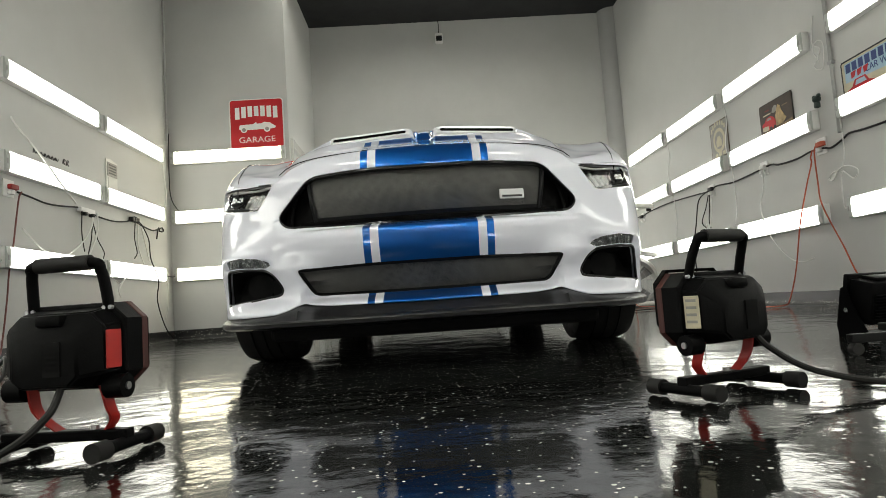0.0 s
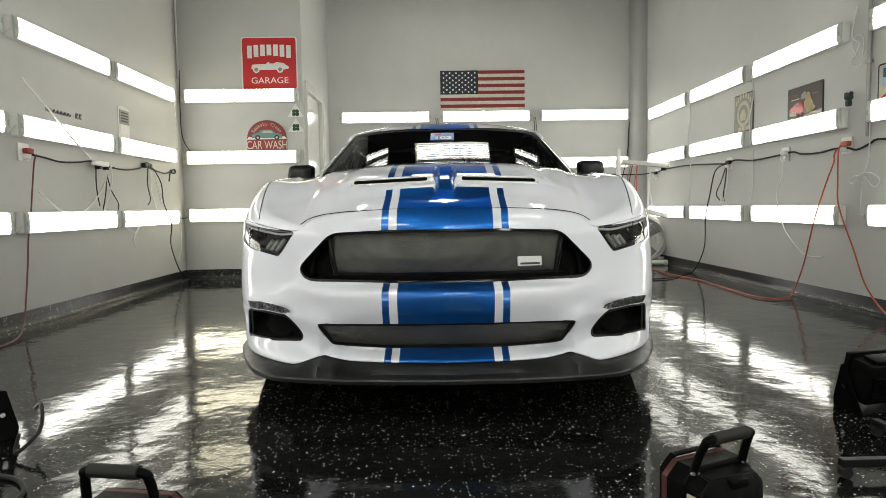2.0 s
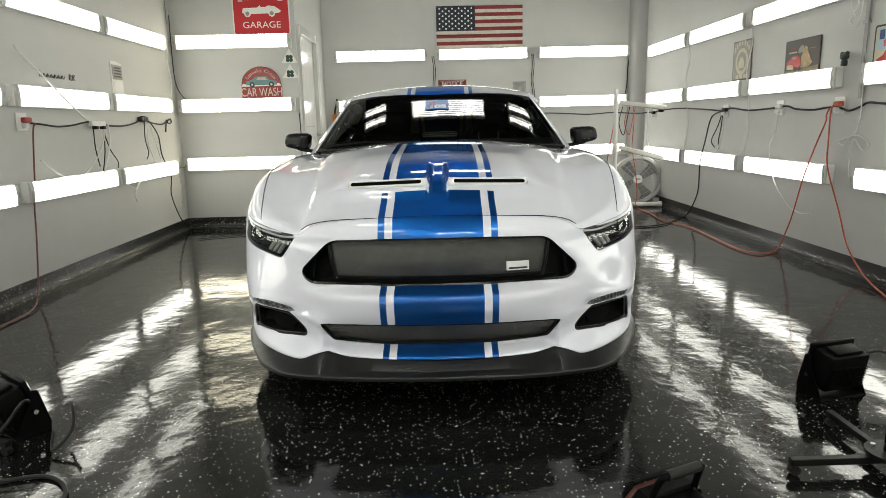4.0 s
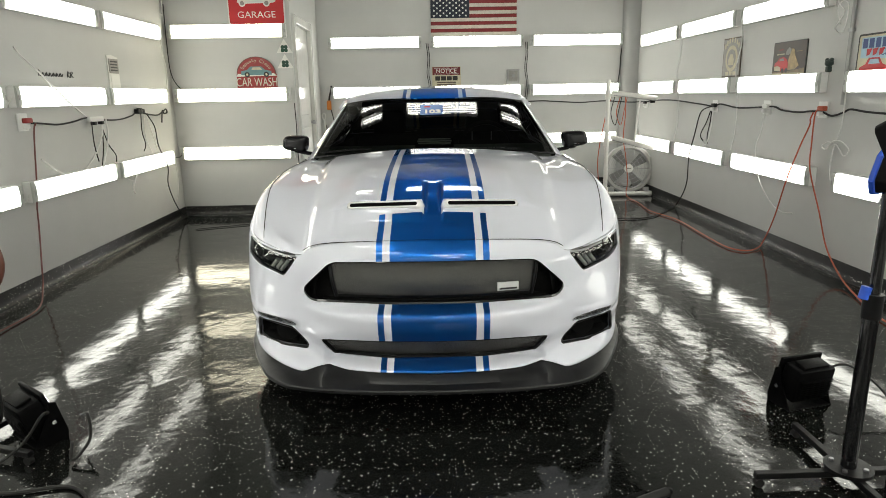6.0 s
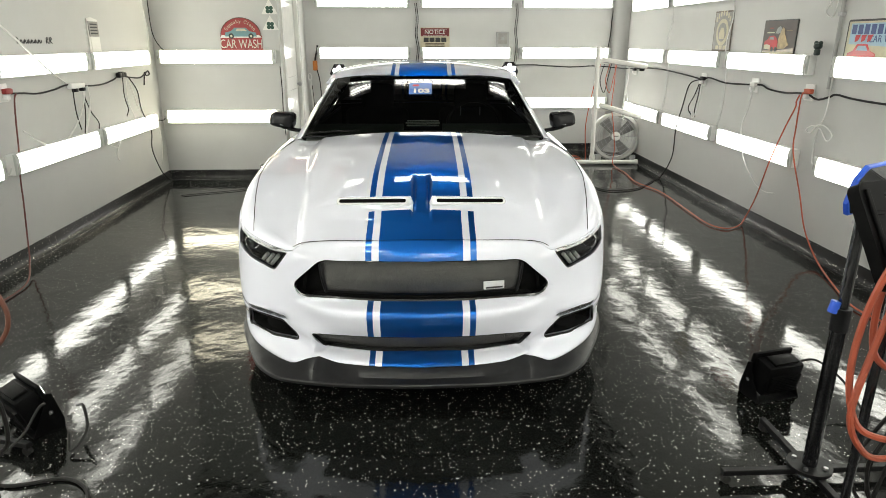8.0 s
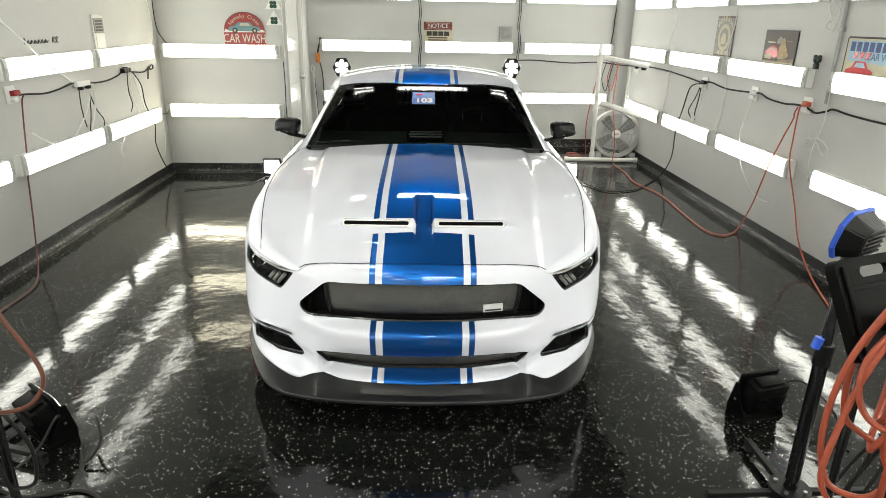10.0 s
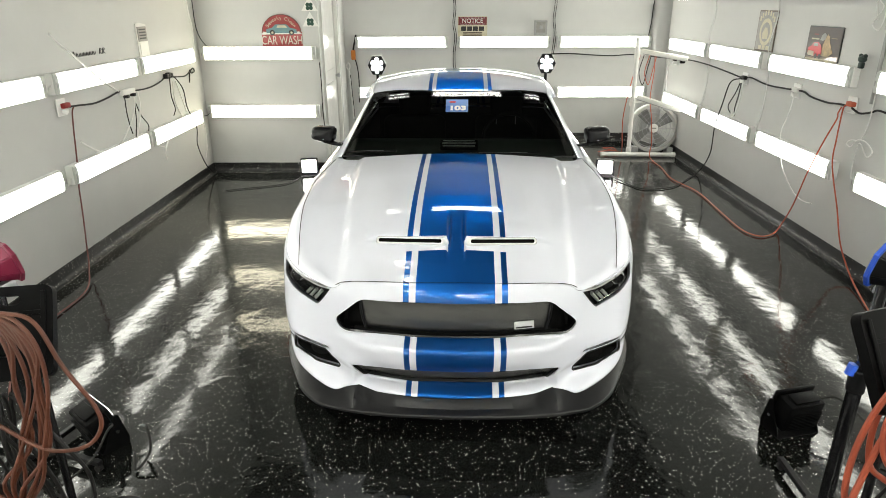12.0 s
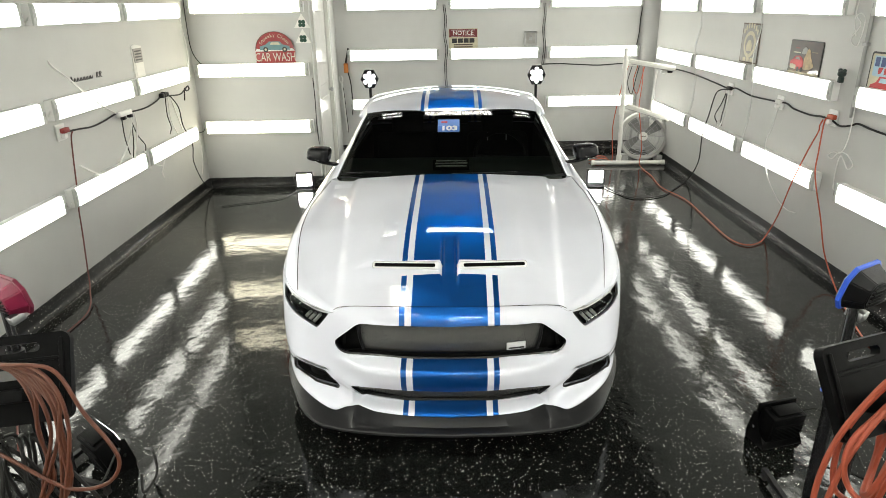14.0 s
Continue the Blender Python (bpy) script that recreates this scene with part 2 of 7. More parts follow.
def paint_material():
    m = bpy.data.materials.new("white_paint_blue_stripes")
    m.use_nodes = True
    nt = m.node_tree
    b = nt.nodes["Principled BSDF"]
    tc = nt.nodes.new("ShaderNodeTexCoord")
    sx = nt.nodes.new("ShaderNodeSeparateXYZ")
    nt.links.new(tc.outputs["Object"], sx.inputs[0])
    ab = nt.nodes.new("ShaderNodeMath")
    ab.operation = "ABSOLUTE"
    nt.links.new(sx.outputs[0], ab.inputs[0])

    def below(limit):
        k = nt.nodes.new("ShaderNodeMath")
        k.operation = "LESS_THAN"
        k.inputs[1].default_value = limit
        nt.links.new(ab.outputs[0], k.inputs[0])
        return k.outputs[0]

    def combine(op, a, c):
        k = nt.nodes.new("ShaderNodeMath")
        k.operation = op
        nt.links.new(a, k.inputs[0])
        nt.links.new(c, k.inputs[1])
        return k.outputs[0]

    centre, gap, outer = below(0.168), below(0.197), below(0.222)
    stripe = combine("ADD", combine("SUBTRACT", outer, gap), centre)
    # the stripes break off round the noses of the two scoops

    def test(op, source, limit):
        k = nt.nodes.new("ShaderNodeMath")
        k.operation = op
        k.inputs[1].default_value = limit
        nt.links.new(source, k.inputs[0])
        return k.outputs[0]

    nose = combine("MULTIPLY", test("GREATER_THAN", sx.outputs[1], 0.471), test("LESS_THAN", sx.outputs[1], 0.537))
    nose = combine("MULTIPLY", nose, test("GREATER_THAN", ab.outputs[0], 0.036))
    stripe = combine("MULTIPLY", stripe, test("LESS_THAN", nose, 0.5))
    mix = nt.nodes.new("ShaderNodeMix")
    mix.data_type = "RGBA"
    mix.inputs[6].default_value = (0.735, 0.75, 0.83, 1)
    mix.inputs[7].default_value = (0.011, 0.112, 0.43, 1)
    nt.links.new(stripe, mix.inputs[0])
    nt.links.new(mix.outputs[2], b.inputs["Base Color"])
    metal = nt.nodes.new("ShaderNodeMath")
    metal.operation = "MULTIPLY"
    metal.inputs[1].default_value = 0.78
    nt.links.new(stripe, metal.inputs[0])
    nt.links.new(metal.outputs[0], b.inputs["Metallic"])
    b.inputs["Specular IOR Level"].default_value = 0.0
    b.inputs["Specular Tint"].default_value = (0.12, 0.37, 0.62, 1)
    b.inputs["Roughness"].default_value = 0.34
    b.inputs["Coat Weight"].default_value = 1.0
    b.inputs["Coat Roughness"].default_value = 0.015
    b.inputs["Coat IOR"].default_value = 1.5
    return m


def mesh_screen_material():
    """Woven wire grille: fine diamonds of grey wire over a dark void."""
    m = mat("woven_wire_screen", (0.1, 0.1, 0.1), 0.55, metal=0.2, spec=0.3)
    nt = m.node_tree
    b = nt.nodes["Principled BSDF"]
    tc = nt.nodes.new("ShaderNodeTexCoord")
    sep = nt.nodes.new("ShaderNodeSeparateXYZ")
    nt.links.new(tc.outputs["Object"], sep.inputs[0])

    def lin(kx, kz):
        a = nt.nodes.new("ShaderNodeMath")
        a.operation = "MULTIPLY"
        a.inputs[1].default_value = kx
        nt.links.new(sep.outputs[0], a.inputs[0])
        c = nt.nodes.new("ShaderNodeMath")
        c.operation = "MULTIPLY_ADD"
        c.inputs[1].default_value = kz
        nt.links.new(sep.outputs[2], c.inputs[0])
        nt.links.new(a.outputs[0], c.inputs[2])
        s = nt.nodes.new("ShaderNodeMath")
        s.operation = "SINE"
        nt.links.new(c.outputs[0], s.inputs[0])
        k = nt.nodes.new("ShaderNodeMath")
        k.operation = "ABSOLUTE"
        nt.links.new(s.outputs[0], k.inputs[0])
        return k.outputs[0]

    mul = nt.nodes.new("ShaderNodeMath")
    mul.operation = "MULTIPLY"
    nt.links.new(lin(900, 900), mul.inputs[0])
    nt.links.new(lin(-900, 900), mul.inputs[1])
    mr = nt.nodes.new("ShaderNodeMapRange")
    mr.inputs[1].default_value, mr.inputs[2].default_value = 0.25, 0.5
    nt.links.new(mul.outputs[0], mr.inputs[0])
    nz = nt.nodes.new("ShaderNodeTexNoise")
    nz.inputs["Scale"].default_value = 9
    nz.inputs["Detail"].default_value = 5
    nt.links.new(tc.outputs["Object"], nz.inputs["Vector"])
    wire = nt.nodes.new("ShaderNodeMix")
    wire.data_type = "RGBA"
    wire.inputs[6].default_value = (0.085, 0.085, 0.081, 1)
    wire.inputs[7].default_value = (0.30, 0.295, 0.278, 1)
    nt.links.new(nz.outputs[0], wire.inputs[0])
    mix = nt.nodes.new("ShaderNodeMix")
    mix.data_type = "RGBA"
    mix.inputs[7].default_value = (0.012, 0.012, 0.012, 1)
    nt.links.new(mr.outputs[0], mix.inputs[0])
    nt.links.new(wire.outputs[2], mix.inputs[6])
    nt.links.new(mix.outputs[2], b.inputs["Base Color"])
    bp = nt.nodes.new("ShaderNodeBump")
    bp.inputs["Strength"].default_value = 0.5
    bp.inputs["Distance"].default_value = 0.002
    bp.invert = True
    nt.links.new(mr.outputs[0], bp.inputs["Height"])
    nt.links.new(bp.outputs[0], b.inputs["Normal"])
    return m


def glass_material(name, tint, ior=1.5):
    m = bpy.data.materials.new(name)
    m.use_nodes = True
    nt = m.node_tree
    nt.nodes.remove(nt.nodes["Principled BSDF"])
    out = nt.nodes["Material Output"]
    tr = nt.nodes.new("ShaderNodeBsdfTransparent")
    tr.inputs[0].default_value = (*tint, 1)
    gl = nt.nodes.new("ShaderNodeBsdfGlossy")
    gl.inputs["Roughness"].default_value = 0.015
    fr = nt.nodes.new("ShaderNodeFresnel")
    fr.inputs[0].default_value = ior
    mx = nt.nodes.new("ShaderNodeMixShader")
    nt.links.new(fr.outputs[0], mx.inputs[0])
    nt.links.new(tr.outputs[0], mx.inputs[1])
    nt.links.new(gl.outputs[0], mx.inputs[2])
    nt.links.new(mx.outputs[0], out.inputs[0])
    return m


M_FLOOR = floor_material()
M_COVE = speckle_material()
M_PAINT = paint_material()
M_SCREEN = mesh_screen_material()
M_GLASS = glass_material("tinted_windscreen", (0.36, 0.40, 0.37), 1.5)
M_CABIN = mat("black_cabin_trim", (0.026, 0.029, 0.027), 0.8, spec=0.1, var=0.2, var_scale=8)
M_DASH = mat("dark_grey_dash", (0.075, 0.084, 0.077), 0.55, spec=0.3, var=0.15, var_scale=12)
M_PRIVACY = glass_material("dark_privacy_glass", (0.006, 0.0066, 0.0064), 1.5)
M_SHELL = mat("mirror_shell_black", (0.012, 0.012, 0.013), 0.24, spec=0.3)
M_LENS = glass_material("clear_lens", (0.94, 0.95, 0.955), 1.45)


# ---- mesh helpers ----
def finish(name, bm, material, smooth=False, angle=35):
    bmesh.ops.recalc_face_normals(bm, faces=bm.faces)
    me = bpy.data.meshes.new(name)
    bm.to_mesh(me)
    bm.free()
    me.materials.append(material)
    if smooth:
        me.polygons.foreach_set("use_smooth", [True] * len(me.polygons))
        if angle < 180:
            me.set_sharp_from_angle(angle=radians(angle))
    return new(name, me)


def part(name, bm, material, parent, label="", smooth=False, angle=35):
    ob = finish(name, bm, material, smooth, angle)
    ob.parent = parent
    if label:
        tagged(ob, label)
    return ob


def thing(name, m, label, category, group="", kind=""):
    ob = new(name)
    ob.empty_display_size = 0.1
    ob.matrix_world = m
    ob.matrix_basis = m
    return tagged(ob, label, category, group, kind)


def box(x0, x1, y0, y1, z0, z1, bevel=0.0, seg=2, bm=None):
    b = bm or bmesh.new()
    made = bmesh.ops.create_cube(b, size=1.0, matrix=Matrix.Translation(((x0 + x1) / 2, (y0 + y1) / 2, (z0 + z1) / 2)) @ Matrix.Diagonal((abs(x1 - x0), abs(y1 - y0), abs(z1 - z0), 1)))
    if bevel > 0:
        es = list({e for v in made["verts"] for e in v.link_edges})
        bmesh.ops.bevel(b, geom=es, offset=bevel, segments=seg, affect="EDGES", profile=0.5)
    return b


def rod(p, q, r, n=14, r2=None, bm=None):
    """A round bar from p to q."""
    b = bm or bmesh.new()
    p, q = Vector(p), Vector(q)
    d = q - p
    m = Matrix.Translation((p + q) / 2) @ d.to_track_quat("Z", "Y").to_matrix().to_4x4()
    bmesh.ops.create_cone(b, cap_ends=True, segments=n, radius1=r, radius2=r if r2 is None else r2, depth=d.length, matrix=m)
    return b


def smooth_line(points, step=6):
    pts = [Vector(p) for p in points]
    pts = [pts[0] * 2 - pts[1]] + pts + [pts[-1] * 2 - pts[-2]]
    out = []
    for i in range(1, len(pts) - 2):
        a, b, c, d = pts[i - 1:i + 3]
        for k in range(step):
            t = k / step
            out.append(0.5 * (2 * b + (c - a) * t + (2 * a - 5 * b + 4 * c - d) * t * t + (3 * b - a - 3 * c + d) * t ** 3))
    out.append(pts[-2])
    return out


def tube(points, r, n=8, step=6, bm=None, straight=False):
    """A round cord along points."""
    b = bm or bmesh.new()
    line = [Vector(p) for p in points] if straight else smooth_line(points, step)
    rings, up = [], Vector((0.13, 0.31, 0.94))
    for i, p in enumerate(line):
        d = (line[min(i + 1, len(line) - 1)] - line[max(i - 1, 0)]).normalized()
        s = d.cross(up)
        if s.length < 0.05:
            s = d.cross(Vector((1, 0, 0)))
        s.normalize()
        up = s.cross(d).normalized()
        rings.append([b.verts.new(p + r * (math.cos(2 * math.pi * k / n) * s + math.sin(2 * math.pi * k / n) * up)) for k in range(n)])
    for a, c in zip(rings, rings[1:]):
        for k in range(n):
            b.faces.new((a[k], a[(k + 1) % n], c[(k + 1) % n], c[k]))
    b.faces.new(rings[0])
    b.faces.new(list(reversed(rings[-1])))
    return b


def plate(outline, depth, axis="y", at=0.0, bm=None, bevel=0.0):
    """A flat outline (2D) given thickness: axis y puts (a, b) at x, z; axis x at y, z; axis z at x, y."""
    b = bm or bmesh.new()
    put = {"y": lambda a, c, d: (a, d, c), "x": lambda a, c, d: (d, a, c), "z": lambda a, c, d: (a, c, d)}[axis]
    front = [b.verts.new(put(a, c, at)) for a, c in outline]
    back = [b.verts.new(put(a, c, at + depth)) for a, c in outline]
    f = b.faces.new(front)
    b.faces.new(list(reversed(back)))
    n = len(outline)
    for i in range(n):
        b.faces.new((front[i], back[i], back[(i + 1) % n], front[(i + 1) % n]))
    if bevel > 0:
        bmesh.ops.bevel(b, geom=list(f.edges), offset=bevel, segments=2, affect="EDGES", profile=0.5)
    return b


def arc(cx, cy, r, a0, a1, n, ry=None):
    return [(cx + r * math.cos(radians(a0 + (a1 - a0) * i / n)), cy + (ry or r) * math.sin(radians(a0 + (a1 - a0) * i / n))) for i in range(n + 1)]


def rounded(w, h, r, n=4):
    out = []
    for sx, sy, a in ((1, 1, 0), (-1, 1, 90), (-1, -1, 180), (1, -1, 270)):
        out += arc(sx * (w / 2 - r), sy * (h / 2 - r), r, a, a + 90, n)
    return out


def lettering(name, text, size, material, parent, m, label="", depth=0.002, squeeze=1.0, bold=0.0):
    """Raised letters; m places them in the parent's space (text in the local xy plane)."""
    cu = bpy.data.curves.new(name, "FONT")
    cu.body, cu.size, cu.extrude, cu.offset = text, size, depth, bold
    cu.align_x, cu.align_y = "CENTER", "CENTER"
    tmp = new(name, cu)
    deps = bpy.context.evaluated_depsgraph_get()
    me = bpy.data.meshes.new_from_object(tmp.evaluated_get(deps))
    bpy.data.objects.remove(tmp)
    me.transform(m @ Matrix.Diagonal((squeeze, 1, 1, 1)))
    me.materials.clear()
    me.materials.append(material)
    ob = new(name, me)
    ob.parent = parent
    if label:
        tagged(ob, label)
    return ob


# ---- the room ----
XL, XR, YA, YB, XJ, ZC, YS = -3.0, 2.73, 7.40, 9.20, -1.65, 4.28, -5.2
WT = 0.15


def slab(name, label, x0, x1, y0, y1, z0, z1, material, category="wall"):
    return tagged(finish(name, box(x0, x1, y0, y1, z0, z1), material), label, category, kind="structure")


slab("floor", "glossy black epoxy floor with white flakes", XL - WT, XR + WT, YS - WT, YB + WT, -0.12, 0, M_FLOOR, "floor")
slab("ceiling", "matt black ceiling high above the bay", XL - WT, XR + WT, YS - WT, YB + WT, ZC, ZC + 0.12, M_CEIL, "ceiling")
slab("wall_west", "long light grey painted wall of the bay", XL - WT, XL, YS, YA, 0, ZC, M_WALL)
slab("wall_east", "long light grey painted wall with tin signs", XR, XR + WT, YS, YB, 0, ZC, M_WALL)
slab("wall_north", "grey painted end wall of the bay", XJ - WT, XR + WT, YB, YB + WT, 0, ZC, M_WALL)
slab("wall_alcove", "grey painted wall beside the doorway recess", XL - WT, XJ - WT, YA, YA + WT, 0, ZC, M_WALL)
# unseen closing wall, white so that it bounces light onto the bumper
slab("wall_south", "unseen white wall closing the bay, added to bounce light", XL - WT, XR + WT, YS - WT, YS, 0, ZC, M_WHITE)
# wall of the recess, with the opening of the door
DY0, DY1, DZ = 7.59, 8.53, 2.12
jog = box(XJ - WT, XJ, YA, DY0, 0, ZC)
box(XJ - WT, XJ, DY1, YB, 0, ZC, bm=jog)
box(XJ - WT, XJ, DY0, DY1, DZ, ZC, bm=jog)
tagged(finish("wall_recess", jog, M_WALL), "short grey return wall with a white door", "wall", kind="structure")
door = thing("door_1", pose(XJ, 0, 0), "closed white panel door in a white frame", "door", kind="structure")
fr = box(-0.02, 0.03, DY0 - 0.09, DY0 + 0.003, 0, DZ + 0.09, 0.006)
box(-0.02, 0.03, DY1 - 0.003, DY1 + 0.09, 0, DZ + 0.09, 0.006, bm=fr)
box(-0.02, 0.027, DY0 + 0.003, DY1 - 0.003, DZ - 0.003, DZ + 0.087, 0.006, bm=fr)
part("door_frame", fr, M_DOOR, door)
part("door_leaf", box(-0.065, -0.022, DY0 + 0.0005, DY1 - 0.0005, 0.008, DZ - 0.004, 0.003), M_DOOR, door)
for z0, z1 in ((0.2, 0.95), (1.1, 1.95)):
    part("door_panel", box(-0.024, -0.014, DY0 + 0.14, DY1 - 0.14, z0, z1, 0.008), M_DOOR, door)
for z in (0.25, 1.08, 1.88):
    part("hinge", rod((-0.006, DY0 + 0.012, z - 0.045), (-0.006, DY0 + 0.012, z + 0.045), 0.008, 8), M_STEEL, door, smooth=True)
kb = rod((-0.03, DY1 - 0.07, 1.0), (0.012, DY1 - 0.07, 1.0), 0.012)
bmesh.ops.create_uvsphere(kb, u_segments=14, v_segments=10, radius=0.028, matrix=Matrix.Translation((0.018, DY1 - 0.07, 1.0)))
part("door_handle", kb, M_STEEL, door, "round steel knob", True)
# quarter-round corner piece in a darker grey than the walls
col = bmesh.new()
rim = [(0, 0)] + arc(0, 0, 0.19, 180, 270, 14)
plate([(XR - 0.001 + a, YB - 0.001 + c) for a, c in rim], ZC, "z", 0.0, bm=col)
tagged(finish("corner_round", col, M_CORNER, True, 50), "rounded corner piece, darker grey than the walls", "column", kind="structure")


def cove(name, x0, y0, x1, y1, inward):
    """Speckled cove base along a wall: a concave strip, 0.1 m up the wall and 0.05 m out on the floor."""
    b = bmesh.new()
    prof = [(0.0, 0.0), (0.0, 0.11), (0.009, 0.11), (0.011, 0.06)] + [(0.011 + 0.05 * (1 - math.cos(radians(a))), 0.058 - 0.052 * math.sin(radians(a))) for a in (15, 30, 45, 60, 75, 90)] + [(0.075, 0.005), (0.078, 0.0)]
    ix, iy = inward
    ra = [b.verts.new((x0 + ix * o * 0.6, y0 + iy * o * 0.6, z)) for o, z in prof]
    rb = [b.verts.new((x1 + ix * o * 0.6, y1 + iy * o * 0.6, z)) for o, z in prof]
    for i in range(len(prof) - 1):
        b.faces.new((ra[i], ra[i + 1], rb[i + 1], rb[i]))
    b.faces.new(ra)
    b.faces.new(list(reversed(rb)))
    return tagged(finish(name, b, M_COVE, True, 40), "black speckled cove base along the wall", "baseboard", kind="structure")


cove("baseboard_west", XL, YS, XL, YA, (1, 0))
cove("baseboard_east", XR, YS, XR, YB - 0.18, (-1, 0))
cove("baseboard_alcove", XL, YA, XJ, YA, (0, -1))
cove("baseboard_north", XJ, YB, XR - 0.18, YB, (0, -1))
cove("baseboard_recess", XJ, YA, XJ, DY0 - 0.09, (1, 0))


# ---- wrap-around strip lights ----
def strip_light(length, glow):
    """Origin at the wall, middle of the lamp; the lamp faces local -y."""
    t = thing("strip_light", Matrix(), "lit white strip light with a wrap-around diffuser on the wall", "light", "strip lights on the walls")
    h = length / 2
    hs = box(-h, h, -0.056, 0, -0.072, 0.072, 0.006)
    part("housing", hs, M_WHITE, t)
    b = bmesh.new()
    prof = [(-0.054, 0.069)] + [(-0.056 - 0.016 * math.sin(radians(a)) ** 0.6, 0.069 * math.cos(radians(a))) for a in range(20, 161, 20)] + [(-0.054, -0.069)]
    ra = [b.verts.new((-h + 0.04, y, z)) for y, z in prof]
    rb = [b.verts.new((h - 0.04, y, z)) for y, z in prof]
    for i in range(len(prof) - 1):
        b.faces.new((ra[i], ra[i + 1], rb[i + 1], rb[i]))
    b.faces.new((ra[-1], ra[0], rb[0], rb[-1]))
    part("diffuser", b, glow, t, "glowing white acrylic diffuser", True, 60)
    for s in (-1, 1):
        e = bmesh.new()
        plate([(y - 0.001, z * 1.04) for y, z in prof], 0.04 * s, "x", s * (h - 0.04), bm=e)
        cap = part("end_cap", e, M_CAP, t)
        part("end_slot", box(s * (h - 0.012) - 0.006, s * (h - 0.012) + 0.006, -0.0745, -0.055, -0.022, 0.012, 0.001, 1), M_GREYPL, cap)
    return t


LAMP = 1.265
first, warm = strip_light(LAMP, M_TUBE), strip_light(LAMP, M_TUBEWARM)
spots = []
for z in (1.985, 1.35, 0.705):
    for y in (3.75, 5.13, 6.465):
        spots.append((XL, y, z, 90))
    # rows carried on unseen past the camera, spaced closely to brighten the bumper
    for y in (2.37, 1.0, -0.37, -1.74, -3.11, -4.48):
        spots.append((XL, y, z, 90))
for z, ys in ((1.955, (8.15, 6.79, 5.40, 3.84)), (1.355, (8.15, 6.79, 5.39, 3.84)), (0.665, (8.15, 6.78, 5.39, 3.84))):
    # the six lamps appended to each row are unseen and brighten the bumper too
    for y in ys + (2.40, 1.03, -0.34, -1.71, -3.08, -4.45):
        spots.append((XR, y, z, -90))
for k, z in enumerate((2.02, 1.35, 0.715)):
    if k == 0:
        warm.matrix_basis = pose(-2.325, YA, z)
    else:
        copy_thing(warm, pose(-2.325, YA, z))
for z in (2.015, 1.36, 0.69):
    for x in (-0.86, 0.535, 1.905):
        spots.append((x, YB, z, 0))
for i, (x, y, z, rz) in enumerate(spots):
    if i == 0:
        first.matrix_basis = pose(x, y, z, 0, 0, rz)
    else:
        copy_thing(first, pose(x, y, z, 0, 0, rz))


# ---- the car ----
car = thing("car", pose(-0.21, 2.19, 0, 0, 0, -1.5), "white coupe with two-tone blue racing stripes on the epoxy floor", "car")


def ease(v, a, b):
    t = min(max((v - a) / (b - a), 0.0), 1.0)
    return t * t * (3 - 2 * t)


def through_points(pts, v):
    """Smooth value at v on a curve through (position, value) pairs."""
    n = len(pts)
    if v <= pts[0][0]:
        return pts[0][1]
    if v >= pts[-1][0]:
        return pts[-1][1]
    k = 0
    while pts[k + 1][0] < v:
        k += 1

    def slope(i):
        if i == 0 or i == n - 1:
            j = min(i, n - 2)
            return (pts[j + 1][1] - pts[j][1]) / (pts[j + 1][0] - pts[j][0])
        return (pts[i + 1][1] - pts[i - 1][1]) / (pts[i + 1][0] - pts[i - 1][0])

    h = pts[k + 1][0] - pts[k][0]
    t = (v - pts[k][0]) / h
    return (pts[k][1] * (2 * t ** 3 - 3 * t * t + 1) + slope(k) * h * (t ** 3 - 2 * t * t + t)
            + pts[k + 1][1] * (3 * t * t - 2 * t ** 3) + slope(k + 1) * h * (t ** 3 - t * t))


# outline of the nose seen from above, half, from the middle to the door
NOSE = smooth_line([(0, 0.212, 0), (0.22, 0.226, 0), (0.40, 0.268, 0), (0.53, 0.342, 0), (0.66, 0.43, 0), (0.77, 0.53, 0), (0.845, 0.66, 0), (0.895, 0.83, 0), (0.925, 1.05, 0), (0.935, 1.35, 0), (0.93, 1.9, 0)], 14)
RUN = [0.0]
for a, b in zip(NOSE, NOSE[1:]):
    RUN.append(RUN[-1] + (b - a).length)
NORMALS = []
for i in range(len(NOSE)):
    d = (NOSE[min(i + 1, len(NOSE) - 1)] - NOSE[max(i - 1, 0)]).normalized()
    NORMALS.append(Vector((-d.y, d.x, 0)))
NORMALS[0] = Vector((0, 1, 0))


def nose(u):
    """Point and inward normal at u metres along the outline."""
    k = int(np.searchsorted(RUN, u, side="right")) - 1
    k = min(max(k, 0), len(NOSE) - 2)
    t = (u - RUN[k]) / (RUN[k + 1] - RUN[k])
    return NOSE[k].lerp(NOSE[k + 1], t), NORMALS[k].lerp(NORMALS[k + 1], t)


INSET = [(0.15, 0.035), (0.22, 0.022), (0.30, 0.016), (0.37, 0.010), (0.42, 0.005), (0.48, 0.003), (0.53, 0.007), (0.60, 0.016), (0.69, 0.032), (0.74, 0.055), (0.785, 0.10)]


# relief of the middle: lower lip, recess, middle bar with its ledge, upper rim
RELIEF = [(0.19, 0.0), (0.2245, 0.004), (0.236, 0.022), (0.2575, 0.074), (0.29, 0.056), (0.33, 0.030), (0.363, 0.013), (0.40, -0.003), (0.44, -0.010), (0.470, -0.008), (0.482, 0.006), (0.4965, 0.064), (0.52, 0.05), (0.60, 0.0), (0.691, -0.003), (0.75, 0.0)]
